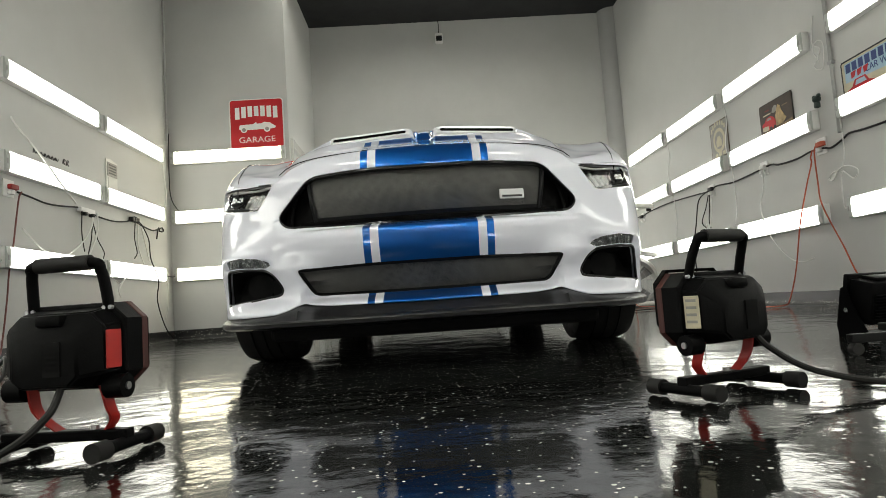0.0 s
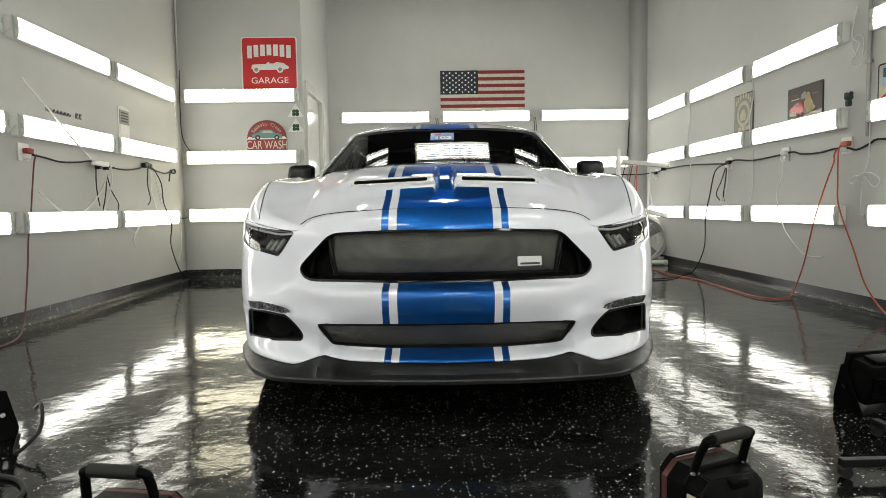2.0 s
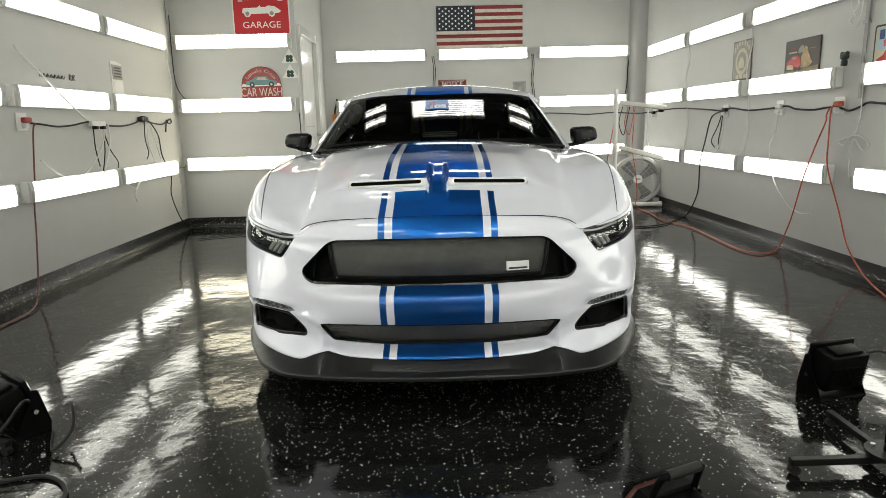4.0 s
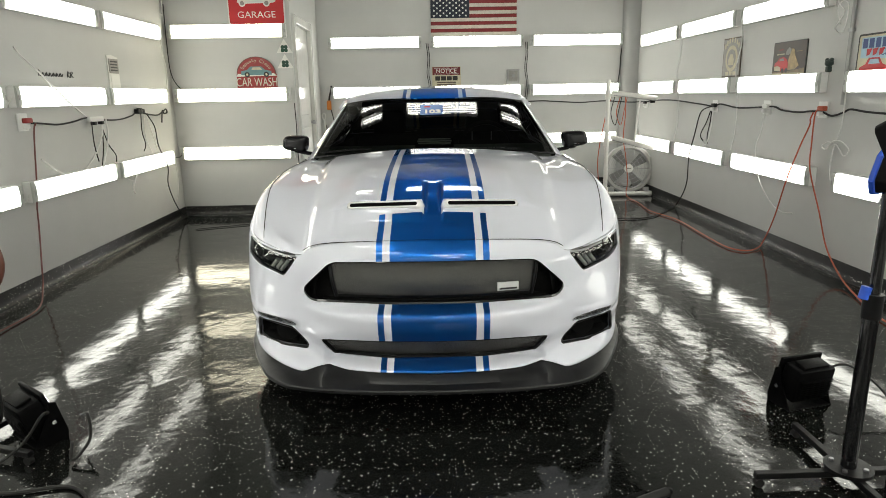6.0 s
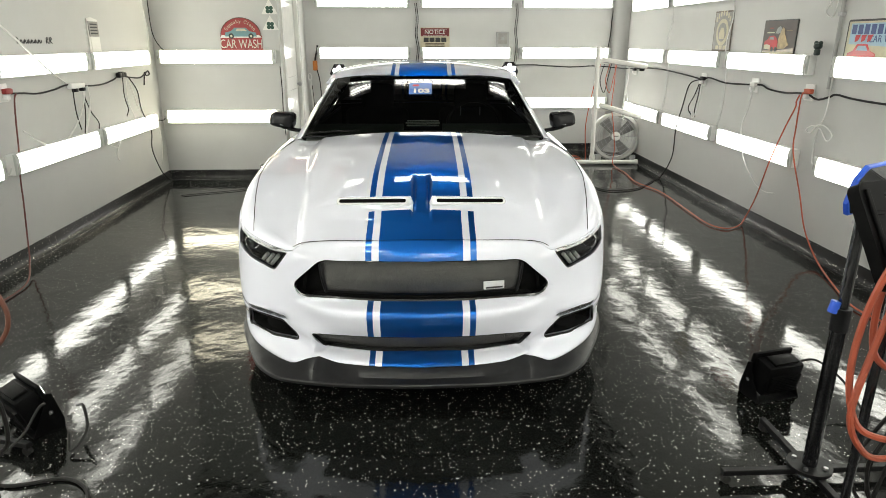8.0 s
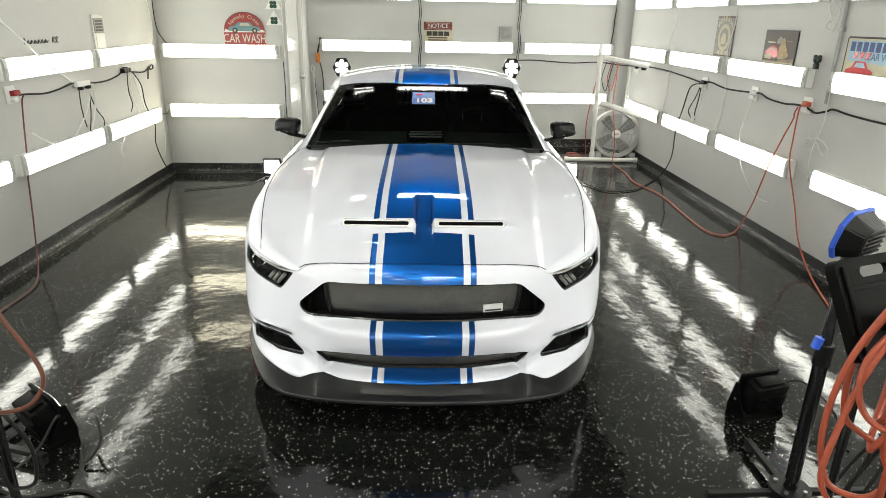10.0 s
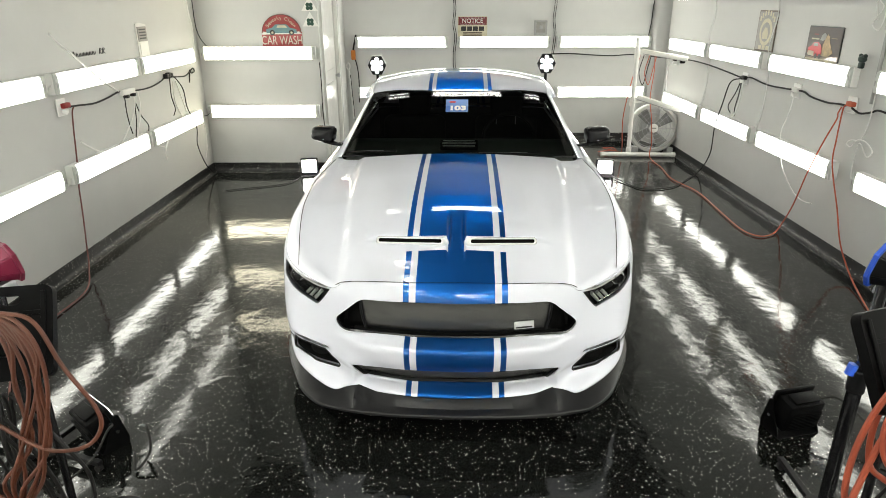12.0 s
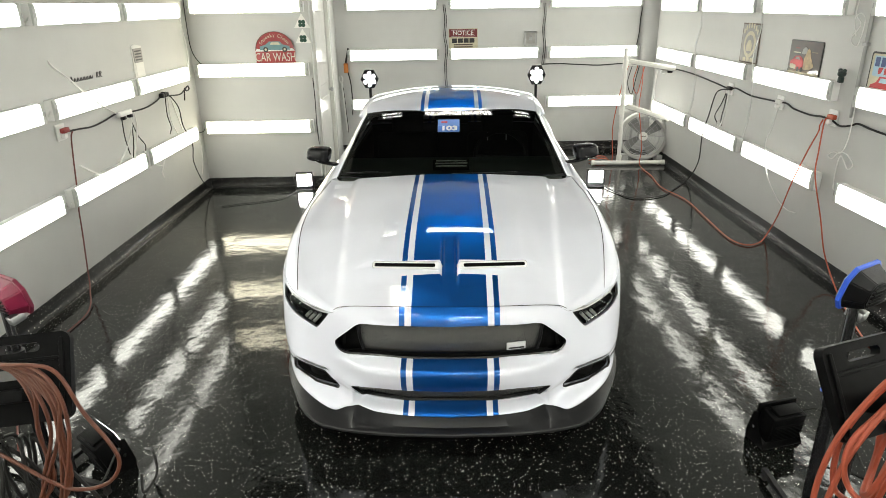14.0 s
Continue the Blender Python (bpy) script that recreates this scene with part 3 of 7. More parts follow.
# relief of the corners at four heights: foot, sill of the duct, lens over it, shoulder
FOOT = [(0.44, 0.0), (0.50, -0.030), (0.563, -0.058), (0.649, -0.048), (0.743, -0.022), (0.842, 0.0)]
SILL = [(0.46, 0.0), (0.542, 0.030), (0.65, 0.030), (0.82, 0.026), (0.88, 0.0)]
BROW = [(0.47, 0.0), (0.572, -0.010), (0.65, -0.028), (0.766, -0.048), (0.83, -0.022), (0.88, 0.0)]


def relief(x, z):
    """How far the bumper stands back (+) or forward (-) of its plain outline."""
    low = 1 - ease(x, 0.40, 0.465) if z < 0.31 else 1 - ease(x, 0.30, 0.46)
    high = 1 - ease(x, 0.30, 0.56)
    k = ease(z, 0.29, 0.33)
    w = low if z < 0.40 else low + (high - low) * ease(z, 0.40, 0.46)
    d = through_points(RELIEF, z) * w
    if x > 0.42:
        tuck = 0.022 * ease(x, 0.56, 0.60) * (1 - ease(x, 0.775, 0.84))
        d += through_points([(0.19, through_points(FOOT, x)), (0.212, through_points(FOOT, x)), (0.270, through_points(SILL, x)), (0.368, through_points(BROW, x) + tuck), (0.384, through_points(BROW, x) + tuck), (0.416, through_points(BROW, x)), (0.45, 0.75 * through_points(BROW, x)), (0.50, 0.35 * through_points(BROW, x)), (0.58, 0.0), (0.66, 0.0)], z)
    d -= 0.016 * k * math.exp(-((x - 0.48) / 0.05) ** 2 - ((z - 0.36) / 0.04) ** 2)
    return d + 0.003 * math.exp(-((x - 0.64) / 0.13) ** 2 - ((z - 0.59) / 0.10) ** 2)


def skin(u, z):
    p, n = nose(abs(u))
    q = p + n * (through_points(INSET, z) * (1 - 0.55 * ease(abs(u), 0.75, 1.2)))
    return Vector((math.copysign(q.x, u), q.y + relief(q.x, z), z))


U_AT_X = [(skin(RUN[i], 0.5).x, RUN[i]) for i in range(0, len(RUN), 3) if NOSE[i].x < 0.93]


def seam_z(x):
    return through_points([(0, 0.765), (0.30, 0.757), (0.44, 0.745), (0.515, 0.722), (0.555, 0.69), (0.62, 0.689), (0.72, 0.704), (0.822, 0.722), (0.87, 0.742), (0.91, 0.765), (0.94, 0.79)], abs(x))


def low_z(x):
    """Foot of the bumper: a raised notch beside the middle, then a low outer corner."""
    return float(np.interp(abs(x), (0, 0.22, 0.36, 0.425, 0.452, 0.466, 0.553, 0.573, 0.70, 0.84, 0.94), (0.221, 0.2235, 0.226, 0.2325, 0.2385, 0.2355, 0.2065, 0.204, 0.200, 0.200, 0.200)))


def inside(poly, a, c):
    hit = False
    for i in range(len(poly)):
        (x0, y0), (x1, y1) = poly[i - 1], poly[i]
        if (y0 > c) != (y1 > c) and a < (x1 - x0) * (c - y0) / (y1 - y0) + x0:
            hit = not hit
    return hit


def nearest(poly, a, c):
    best = None
    for i in range(len(poly)):
        p, q, v = Vector(poly[i - 1]), Vector(poly[i]), Vector((a, c))
        d = q - p
        t = min(max((v - p).dot(d) / max(d.dot(d), 1e-9), 0), 1)
        w = p + d * t
        if best is None or (w - v).length < best[0]:
            best = ((w - v).length, w)
    return best[1]


def soften(poly, r, n=4):
    """Rounds the corners of an outline."""
    out = []
    for i in range(len(poly)):
        a, b, c = Vector(poly[i - 1]), Vector(poly[i]), Vector(poly[(i + 1) % len(poly)])
        p, q = b + (a - b).normalized() * min(r, (a - b).length / 2.2), b + (c - b).normalized() * min(r, (c - b).length / 2.2)
        for k in range(n + 1):
            t = k / n
            out.append(tuple(p * (1 - t) ** 2 + b * 2 * t * (1 - t) + q * t * t))
    return out


def both(half):
    """A symmetric outline from its half (top from the middle outwards, then back along the bottom)."""
    return half + [(-a, c) for a, c in reversed(half)]


GRILLE = soften(both([(0.20, 0.691), (0.410, 0.682), (0.545, 0.552), (0.510, 0.504), (0.2, 0.497)]), 0.036, 6)
LOWER = soften(both([(0.2, 0.363), (0.470, 0.358), (0.418, 0.262), (0.2, 0.2575)]), 0.02)
FOG = soften([(0.772, 0.380), (0.70, 0.380), (0.604, 0.370), (0.566, 0.350), (0.536, 0.302), (0.542, 0.276), (0.66, 0.262), (0.822, 0.250), (0.806, 0.31)], 0.016)
FOGLENS = soften([(0.772, 0.418), (0.70, 0.422), (0.622, 0.412), (0.572, 0.386), (0.604, 0.375), (0.70, 0.385), (0.768, 0.386)], 0.008)
LAMPHOLE = soften([(0.556, 0.683), (0.70, 0.696), (0.832, 0.716), (0.842, 0.634), (0.76, 0.611), (0.628, 0.588), (0.60, 0.622)], 0.014)
mirror = lambda poly: [(-a, c) for a, c in poly]
HOLES = [GRILLE, LOWER, FOG, FOGLENS, LAMPHOLE, mirror(FOG), mirror(FOGLENS), mirror(LAMPHOLE)]


def onto(x, z):
    """The bumper's surface over (x, z)."""
    u = through_points(U_AT_X, abs(x))
    for _ in range(3):
        u += (abs(x) - skin(u, z).x) * 1.1
    return skin(math.copysign(u, x), z)


def cut_skin(bm, holes, place):
    """Cuts outlines out of a sheet, draws its edge onto them and turns the edge in."""
    doomed = []
    for f in bm.faces:
        c = f.calc_center_median()
        if any(inside(h, c.x, c.z) for h in holes) and c.y < 0.8:
            doomed.append(f)
    rim0 = {e for e in bm.edges if e.is_boundary}
    bmesh.ops.delete(bm, geom=doomed, context="FACES")
    rim = [e for e in bm.edges if e.is_boundary and e not in rim0]
    for v in {v for e in rim for v in e.verts}:
        w = min((nearest(h, v.co.x, v.co.z) for h in holes), key=lambda q: (q - Vector((v.co.x, v.co.z))).length)
        v.co = place(w.x, w.y)
    return rim


def turn_in(bm, rim, by):
    made = bmesh.ops.extrude_edge_only(bm, edges=rim)["geom"]
    for v in made:
        if isinstance(v, bmesh.types.BMVert):
            s = 1 if v.co.x > 0 else -1
            n = Vector((0.0, 1.0, 0.0)).lerp(Vector((-s, 0.4, 0.0)), ease(abs(v.co.x), 0.6, 0.95) * 0.5)
            v.co += n * by


bm = bmesh.new()
COLS, ROWS_N, U_END = 260, 104, 1.62
grid = []
for i in range(COLS + 1):
    u = -U_END + 2 * U_END * i / COLS
    column = []
    for j in range(ROWS_N + 1):
        x = abs(skin(u, 0.5).x)
        lo, hi = low_z(x), seam_z(x)
        column.append(bm.verts.new(skin(u, lo + (hi - lo) * j / ROWS_N)))
    grid.append(column)
for i in range(COLS):
    for j in range(ROWS_N):
        bm.faces.new((grid[i][j], grid[i + 1][j], grid[i + 1][j + 1], grid[i][j + 1]))
WHEEL = (1.08, 0.345)
doomed = [f for f in bm.faces if math.hypot(f.calc_center_median().y - WHEEL[0], f.calc_center_median().z - WHEEL[1]) < 0.352 and abs(f.calc_center_median().x) > 0.8]
bmesh.ops.delete(bm, geom=doomed, context="FACES")
rims = cut_skin(bm, HOLES, onto)
turn_in(bm, rims, 0.022)
bumper = part("bumper_cover", bm, M_PAINT, car, "glossy white bumper skin with blue stripes", True, 40)
sol = bumper.modifiers.new("thickness", "SOLIDIFY")
sol.thickness, sol.offset = 0.004, 0


def centre_z(y):
    return through_points([(0.25, 0.750), (0.29, 0.767), (0.40, 0.804), (0.52, 0.840), (0.63, 0.872), (0.80, 0.913), (1.0, 0.949), (1.25, 0.978), (1.45, 0.988), (1.70, 0.992), (1.95, 0.992)], y)


def half_width(y):
    return through_points([(0.2, 0.3), (0.33, 0.52), (0.45, 0.68), (0.53, 0.77), (0.66, 0.845), (0.83, 0.895), (1.05, 0.925), (1.35, 0.935), (1.9, 0.93)], y)


def hood_z(x, y):
    ax, w = abs(x), half_width(y)
    q = ax / w
    z = centre_z(y) - (0.050 + 0.022 * ease(y, 0.5, 1.2)) * min(ax / 0.75, 1.25) ** 2
    edge = 0.49 + 0.10 * ease(y, 0.35, 1.8)
    z += 0.014 * (1 - ease(ax, edge, edge + 0.05)) * ease(y, 0.36, 0.6)
    z += 0.026 * math.exp(-((ax - 0.80) / 0.075) ** 2) * ease(y, 0.62, 1.0)
    z -= 0.13 * max(0.0, (q - 0.86) / 0.14) ** 2.2
    z -= 0.080 * ease(ax, 0.40, 0.64) * (1 - ease(y, 0.42, 0.98)) + 0.020 * ease(ax, 0.18, 0.46) * (1 - ease(y, 0.30, 0.62))
    # raised twin scoops that fade out behind their slots
    level = ease(y, 0.60, 0.75)
    apart = ease(ax, 0.034, 0.046) * (1 - level) + level
    skew = y - 0.13 * (ax - 0.209)
    lift = apart * (1 - ease(ax, 0.335, 0.47)) * ease(skew, 0.522, 0.536) * (1 - ease(y, 0.64, 1.25))
    rib = (1 - ease(ax, 0.021, 0.032)) * ease(y, 0.468, 0.53) * (1 - level)
    fair = apart * (1 - ease(ax, 0.33, 0.45)) * ease(skew, 0.42, 0.51) * (1 - ease(y, 0.58, 1.25))
    return z + 0.017 * lift + 0.021 * rib + 0.0135 * fair


bm = bmesh.new()
NU, NR = 280, 190
cols = []
for i in range(NU + 1):
    w_ = -1 + 2 * i / NU
    u = U_END * (0.42 * w_ + 0.58 * w_ ** 3)
    x = abs(skin(u, 0.5).x)
    s = skin(u, seam_z(x) + 0.0)
    s.z += 0.0015
    frac = abs(s.x) / 0.935
    end = Vector((math.copysign(0.93 * min(frac, 1.0), u), through_points([(0, 1.680), (0.35, 1.707), (0.62, 1.772), (0.755, 1.827), (0.93, 1.90)], 0.93 * min(frac, 1.0)), 0))
    line = []
    z0 = hood_z(s.x, s.y)
    for j in range(NR + 1):
        r = (j / NR) ** 1.15
        p = Vector((s.x + (end.x - s.x) * r, max(s.y, 0) + (max(end.y, s.y + 0.01) - s.y) * r, 0))
        d = math.hypot(p.x - s.x, p.y - s.y)
        p.z = hood_z(p.x, p.y) + (s.z - z0) * math.exp(-(d / 0.10) ** 1.5)
        line.append(bm.verts.new(p))
    cols.append(line)
for i in range(NU):
    for j in range(NR):
        bm.faces.new((cols[i][j], cols[i + 1][j], cols[i + 1][j + 1], cols[i][j + 1]))
hood = part("hood", bm, M_PAINT, car, "glossy white hood with blue stripes and twin scoops", True, 180)


hood_tree = BVHTree.FromPolygons([v.co for v in hood.data.vertices], [p.vertices for p in hood.data.polygons])


def top_z(x, y):
    """Height of the hood skin at a point of the plan."""
    hit = hood_tree.ray_cast(Vector((x, y, 1.3)), Vector((0, 0, -1)))[0]
    return hit.z if hit else hood_z(x, y)


# shut lines
part("hood_shut_line", tube([Vector((x, skin(math.copysign(through_points(U_AT_X, abs(x)), x), seam_z(x)).y, seam_z(x) + 0.0005)) for x in np.linspace(-0.53, 0.53, 41)], 0.0016, 6, straight=True), M_DARK, car, "dark gap at the front of the hood", True)
for s in (-1, 1):
    pts = []
    for k in range(30):
        t = k / 29
        x, y = s * through_points([(0, 0.730), (0.25, 0.782), (0.6, 0.812), (1, 0.785)], t), 0.52 + 1.27 * t
        pts.append(Vector((x, y, top_z(x, y) + 0.0008)))
    part("fender_shut_line", tube(pts, 0.0019, 6, straight=True), M_DARK, car, "dark gap between hood and fender", True)

# scoop rims and slots
for s in (-1, 1):
    b = bmesh.new()
    mid = 0.209
    face = pose(s * mid, 0.518, 0.869, 58, s * 2, s * 7.4)
    outer = [face @ Vector((a - s * 0.010 * (a * s < 0), c, -0.002)) for a, c in rounded(0.316, 0.038, 0.017, 6)]
    crest = [face @ Vector((a, c, 0.006)) for a, c in rounded(0.308, 0.028, 0.013, 6)]
    inner = [face @ Vector((a, c, 0.004)) for a, c in rounded(0.290, 0.017, 0.007, 6)]
    deep = [face @ Vector((a, c, -0.03)) for a, c in rounded(0.288, 0.015, 0.006, 6)]
    base = [face @ Vector((a - s * 0.014 * (a * s < 0), c * 1.1, -0.04)) for a, c in rounded(0.316, 0.038, 0.017, 6)]
    loops = [[b.verts.new(p) for p in ring] for ring in (base, outer, crest, inner, deep)]
    n = len(loops[0])
    for l0, l1 in zip(loops, loops[1:]):
        for k in range(n):
            b.faces.new((l0[k], l0[(k + 1) % n], l1[(k + 1) % n], l1[k]))
    part("scoop_rim", b, M_RIM, car, "white rounded rim of a hood scoop", True, 60)
    # a flat black face takes the place of the slot's inner shade
    b = bmesh.new()
    ring = [b.verts.new(face @ Vector((a, c, 0.0015))) for a, c in rounded(0.290, 0.017, 0.007, 6)]
    b.faces.new(ring)
    part("scoop_slot_shade", b, M_DEADBLACK, car, "black face filling the scoop slot, drawn for its shade")

# sills and sides behind the front wheels, tail
bm = bmesh.new()
stations = [1.62 + 3.25 * k / 40 for k in range(41)]


def belt(y):
    return through_points([(1.6, 0.93), (2.2, 0.95), (3.2, 0.975), (4.0, 1.0), (4.6, 0.99), (4.87, 0.95)], y)


def side_x(y):
    return through_points([(1.6, 0.932), (2.6, 0.925), (3.3, 0.93), (3.9, 0.955), (4.4, 0.93), (4.75, 0.84), (4.87, 0.74)], y)


rows = []
for y in stations:
    w, bz = side_x(y), belt(y)
    prof = [(w - 0.05, 0.16), (w - 0.015, 0.2), (w - 0.02, 0.35), (w - 0.004, 0.6), (w, 0.72), (w - 0.02, bz - 0.10), (w - 0.075, bz - 0.025), (w - 0.15, bz), (w - 0.3, bz + 0.01), (0, bz + 0.02)]
    rows.append([bm.verts.new((x, y, z)) for x, z in prof] + [bm.verts.new((-x, y, z)) for x, z in reversed(prof[:-1])])
for a, c in zip(rows, rows[1:]):
    for k in range(len(a) - 1):
        mx, my, mz = (a[k].co + c[k + 1].co) / 2
        if k in (7, 8, 9, 10) and 1.7 < my < 3.6:
            continue
        if math.hypot(my - 3.80, mz - 0.345) < 0.37 and abs(mx) > 0.7:
            continue
        bm.faces.new((a[k], c[k], c[k + 1], a[k + 1]))
bm.faces.new(rows[-1])
part("body_side", bm, M_PAINT, car, "white doors, quarters and tail", True, 50)

# greenhouse
WB, WTOP = [(0, 1.69, 0.983), (0.35, 1.717, 0.977), (0.62, 1.783, 0.961), (0.755, 1.838, 0.944)], [(0, 2.374, 1.297), (0.3, 2.39, 1.293), (0.52, 2.430, 1.280), (0.615, 2.475, 1.272)]


def across(pts, t):
    ys = through_points([(k / 3, p[1]) for k, p in enumerate(pts)], t)
    zs = through_points([(k / 3, p[2]) for k, p in enumerate(pts)], t)
    xs = through_points([(k / 3, p[0]) for k, p in enumerate(pts)], t)
    return Vector((xs, ys, zs))


def screen_point(t, v):
    p = across(WB, abs(t)).lerp(across(WTOP, abs(t)), v)
    p += Vector((0, -0.35, 0.9)) * 0.007 * math.sin(math.pi * v) * (1 - 0.5 * t * t)
    p.z -= 0.27 * max(0.0, v - 0.86) ** 2
    p.x = math.copysign(p.x, t)
    return p


bm = bmesh.new()
g = [[bm.verts.new(screen_point(-1 + 2 * i / 40, j / 24)) for j in range(25)] for i in range(41)]
for i in range(40):
    for j in range(24):
        bm.faces.new((g[i][j], g[i + 1][j], g[i + 1][j + 1], g[i][j + 1]))
part("windscreen", bm, M_GLASS, car, "dark tinted windscreen reflecting lamps", True, 180)


def roof_z(x, y):
    crown = through_points([(2.36, 1.318), (2.5, 1.341), (2.65, 1.363), (2.8, 1.374), (3.05, 1.378), (3.4, 1.352), (3.65, 1.31)], y)
    return crown - 0.055 * (abs(x) / 0.6) ** 2.4


bm = bmesh.new()
g = []
for i in range(41):
    t = -1 + 2 * i / 40
    f = across(WTOP, abs(t))
    line = []
    for j in range(25):
        y = f.y + (0.004 if j else -0.004) + (3.62 - f.y) * j / 24
        w = through_points([(2.4, 0.617), (2.9, 0.625), (3.3, 0.60), (3.65, 0.55)], y)
        x = t * w
        z = roof_z(x, y)
        if j < 4:
            z = z + (f.z + (0.003 if j else -0.0035) - roof_z(math.copysign(f.x, t) if t else 0, f.y)) * (1 - j / 4)
        line.append(bm.verts.new((x, y, z)))
    g.append(line)
for i in range(40):
    for j in range(24):
        bm.faces.new((g[i][j], g[i + 1][j], g[i + 1][j + 1], g[i][j + 1]))
part("roof", bm, M_PAINT, car, "white roof panel with blue stripes", True, 180)
for s in (-1, 1):
    # A-pillar and roof rail: a band from the screen's edge to the door glass
    b = bmesh.new()
    rows = []
    for k in range(33):
        t = k / 32
        if t < 0.55:
            v = t / 0.55
            e = screen_point(1.0, v)
            o = e + Vector((0.028 + 0.018 * (1 - v), 0.045, -0.012))
            d = e + Vector((0.050, 0.11, -0.045))
        else:
            y = 2.504 + (3.62 - 2.504) * (t - 0.55) / 0.45
            w = through_points([(2.4, 0.617), (2.9, 0.625), (3.3, 0.60), (3.65, 0.55)], y)
            e = Vector((w, y, roof_z(w, y)))
            o = e + Vector((0.036, 0, -0.012))
            d = e + Vector((0.070, 0, -0.052))
        rows.append([b.verts.new((s * p.x, p.y, p.z)) for p in (e + Vector((-0.012, 0.012, -0.008)), e + Vector((0.0, 0, 0.002)), o, d, d + Vector((-0.03, 0, -0.01)))])
    for a, c in zip(rows, rows[1:]):
        for k in range(4):
            b.faces.new((a[k], c[k], c[k + 1], a[k + 1]))
    part("pillar", b, M_PAINT, car, "white windscreen pillar and roof rail", True, 60)
    # door glass
    b = bmesh.new()
    rows = []
    for k in range(13):
        y = 2.06 + 1.5 * k / 12
        w = through_points([(2.4, 0.617), (2.9, 0.625), (3.3, 0.60), (3.65, 0.55)], max(y, 2.4))
        if y < 2.55:
            e = screen_point(1.0, min(max((y - 1.97) / 0.62, 0), 1)) + Vector((0.045, 0.1, -0.05))
            top = Vector((e.x, y, e.z))
        else:
            top = Vector((w + 0.04, y, roof_z(w, y) - 0.055))
        low = Vector((side_x(y) - 0.14, y, belt(y) - 0.01))
        rows.append([b.verts.new((s * p.x, p.y, p.z)) for p in (low, top)])
    for a, c in zip(rows, rows[1:]):
        b.faces.new((a[0], c[0], c[1], a[1]))
    part("side_glass", b, M_PRIVACY, car, "dark tinted side window")
b = bmesh.new()
ra = [b.verts.new((x, 3.62, roof_z(x, 3.62) - 0.003)) for x in np.linspace(-0.55, 0.55, 9)]
rb = [b.verts.new((x, 4.35, 1.01 - 0.03 * (x / 0.6) ** 2)) for x in np.linspace(-0.66, 0.66, 9)]
for k in range(8):
    b.faces.new((ra[k], ra[k + 1], rb[k + 1], rb[k]))
part("rear_window", b, M_PRIVACY, car, "dark sloping rear window")
for s in (-1, 1):
    b = bmesh.new()
    v = [b.verts.new(p) for p in ((s * 0.55, 3.6, 1.27), (s * 0.66, 4.36, 1.0), (s * 0.80, 4.3, 0.98), (s * 0.60, 3.5, 1.25))]
    b.faces.new(v)
    part("rear_pillar", b, M_PAINT, car, "white sloping rear pillar")
    # added panel that stops the rear lamps from shining through the cabin
    b = bmesh.new()
    v = [b.verts.new((s * x, y, z)) for x, y, z in ((0.80, 3.40, 0.93), (0.80, 4.42, 0.93), (0.68, 4.36, 0.99), (0.575, 3.62, 1.255), (0.60, 3.40, 1.27))]
    b.faces.new(v)
    part("quarter_blocker", b, M_CABIN, car, "black panel added inside the quarter to block light")
b = bmesh.new()
g = [[b.verts.new((t * 0.60, y, roof_z(t * 0.60, y) - 0.022)) for y in np.linspace(2.43, 3.62, 12)] for t in np.linspace(-1, 1, 15)]
for i in range(14):
    for j in range(11):
        b.faces.new((g[i][j], g[i + 1][j], g[i + 1][j + 1], g[i][j + 1]))
part("headliner", b, M_CABIN, car, "black headliner", True)
inward = Vector((0, 0.35, -0.9)).normalized() * 0.006
for s in (-1, 1):
    b = bmesh.new()
    rows = [[b.verts.new(screen_point(s * t, v) + inward) for t in (0.925, 0.96, 0.995)] for v in np.linspace(0.0, 1.0, 20)]
    for a, c in zip(rows, rows[1:]):
        for k in range(2):
            b.faces.new((a[k], c[k], c[k + 1], a[k + 1]))
    part("screen_print", b, M_DEADBLACK, car, "black printed edge of the glass", True)
b = bmesh.new()
rows = [[b.verts.new(screen_point(t, v) + inward) for v in (0.93, 0.96, 0.998)] for t in np.linspace(-0.99, 0.99, 30)]
for a, c in zip(rows, rows[1:]):
    for k in range(2):
        b.faces.new((a[k], c[k], c[k + 1], a[k + 1]))
part("screen_print", b, M_DEADBLACK, car, "black printed edge of the glass", True)
# dark strip over the screen's upper and lower edges
part("screen_border", tube([screen_point(t, 0.012) for t in np.linspace(-0.99, 0.99, 40)], 0.007, 6, straight=True), M_GLOSSBLACK, car, "black cowl edge below the glass", True)

out = Vector((0, -0.35, 0.9)).normalized() * 0.014
for t0, t1, v0, v1 in ((-0.93, -0.38, 0.035, 0.05), (-0.10, 0.52, 0.012, 0.03)):
    w = part("wiper", tube([screen_point(t0 + (t1 - t0) * k / 6, v0 + (v1 - v0) * k / 6) + out for k in range(7)], 0.0045, 6), M_BLACK, car, "black wiper at the foot of the screen", True)
    part("wiper_blade", tube([screen_point(t0 + (t1 - t0) * k / 6, v0 + 0.008 + (v1 - v0) * k / 6) + out for k in range(1, 6)], 0.002, 6), M_STEEL, w, "grey wiper rail", True)

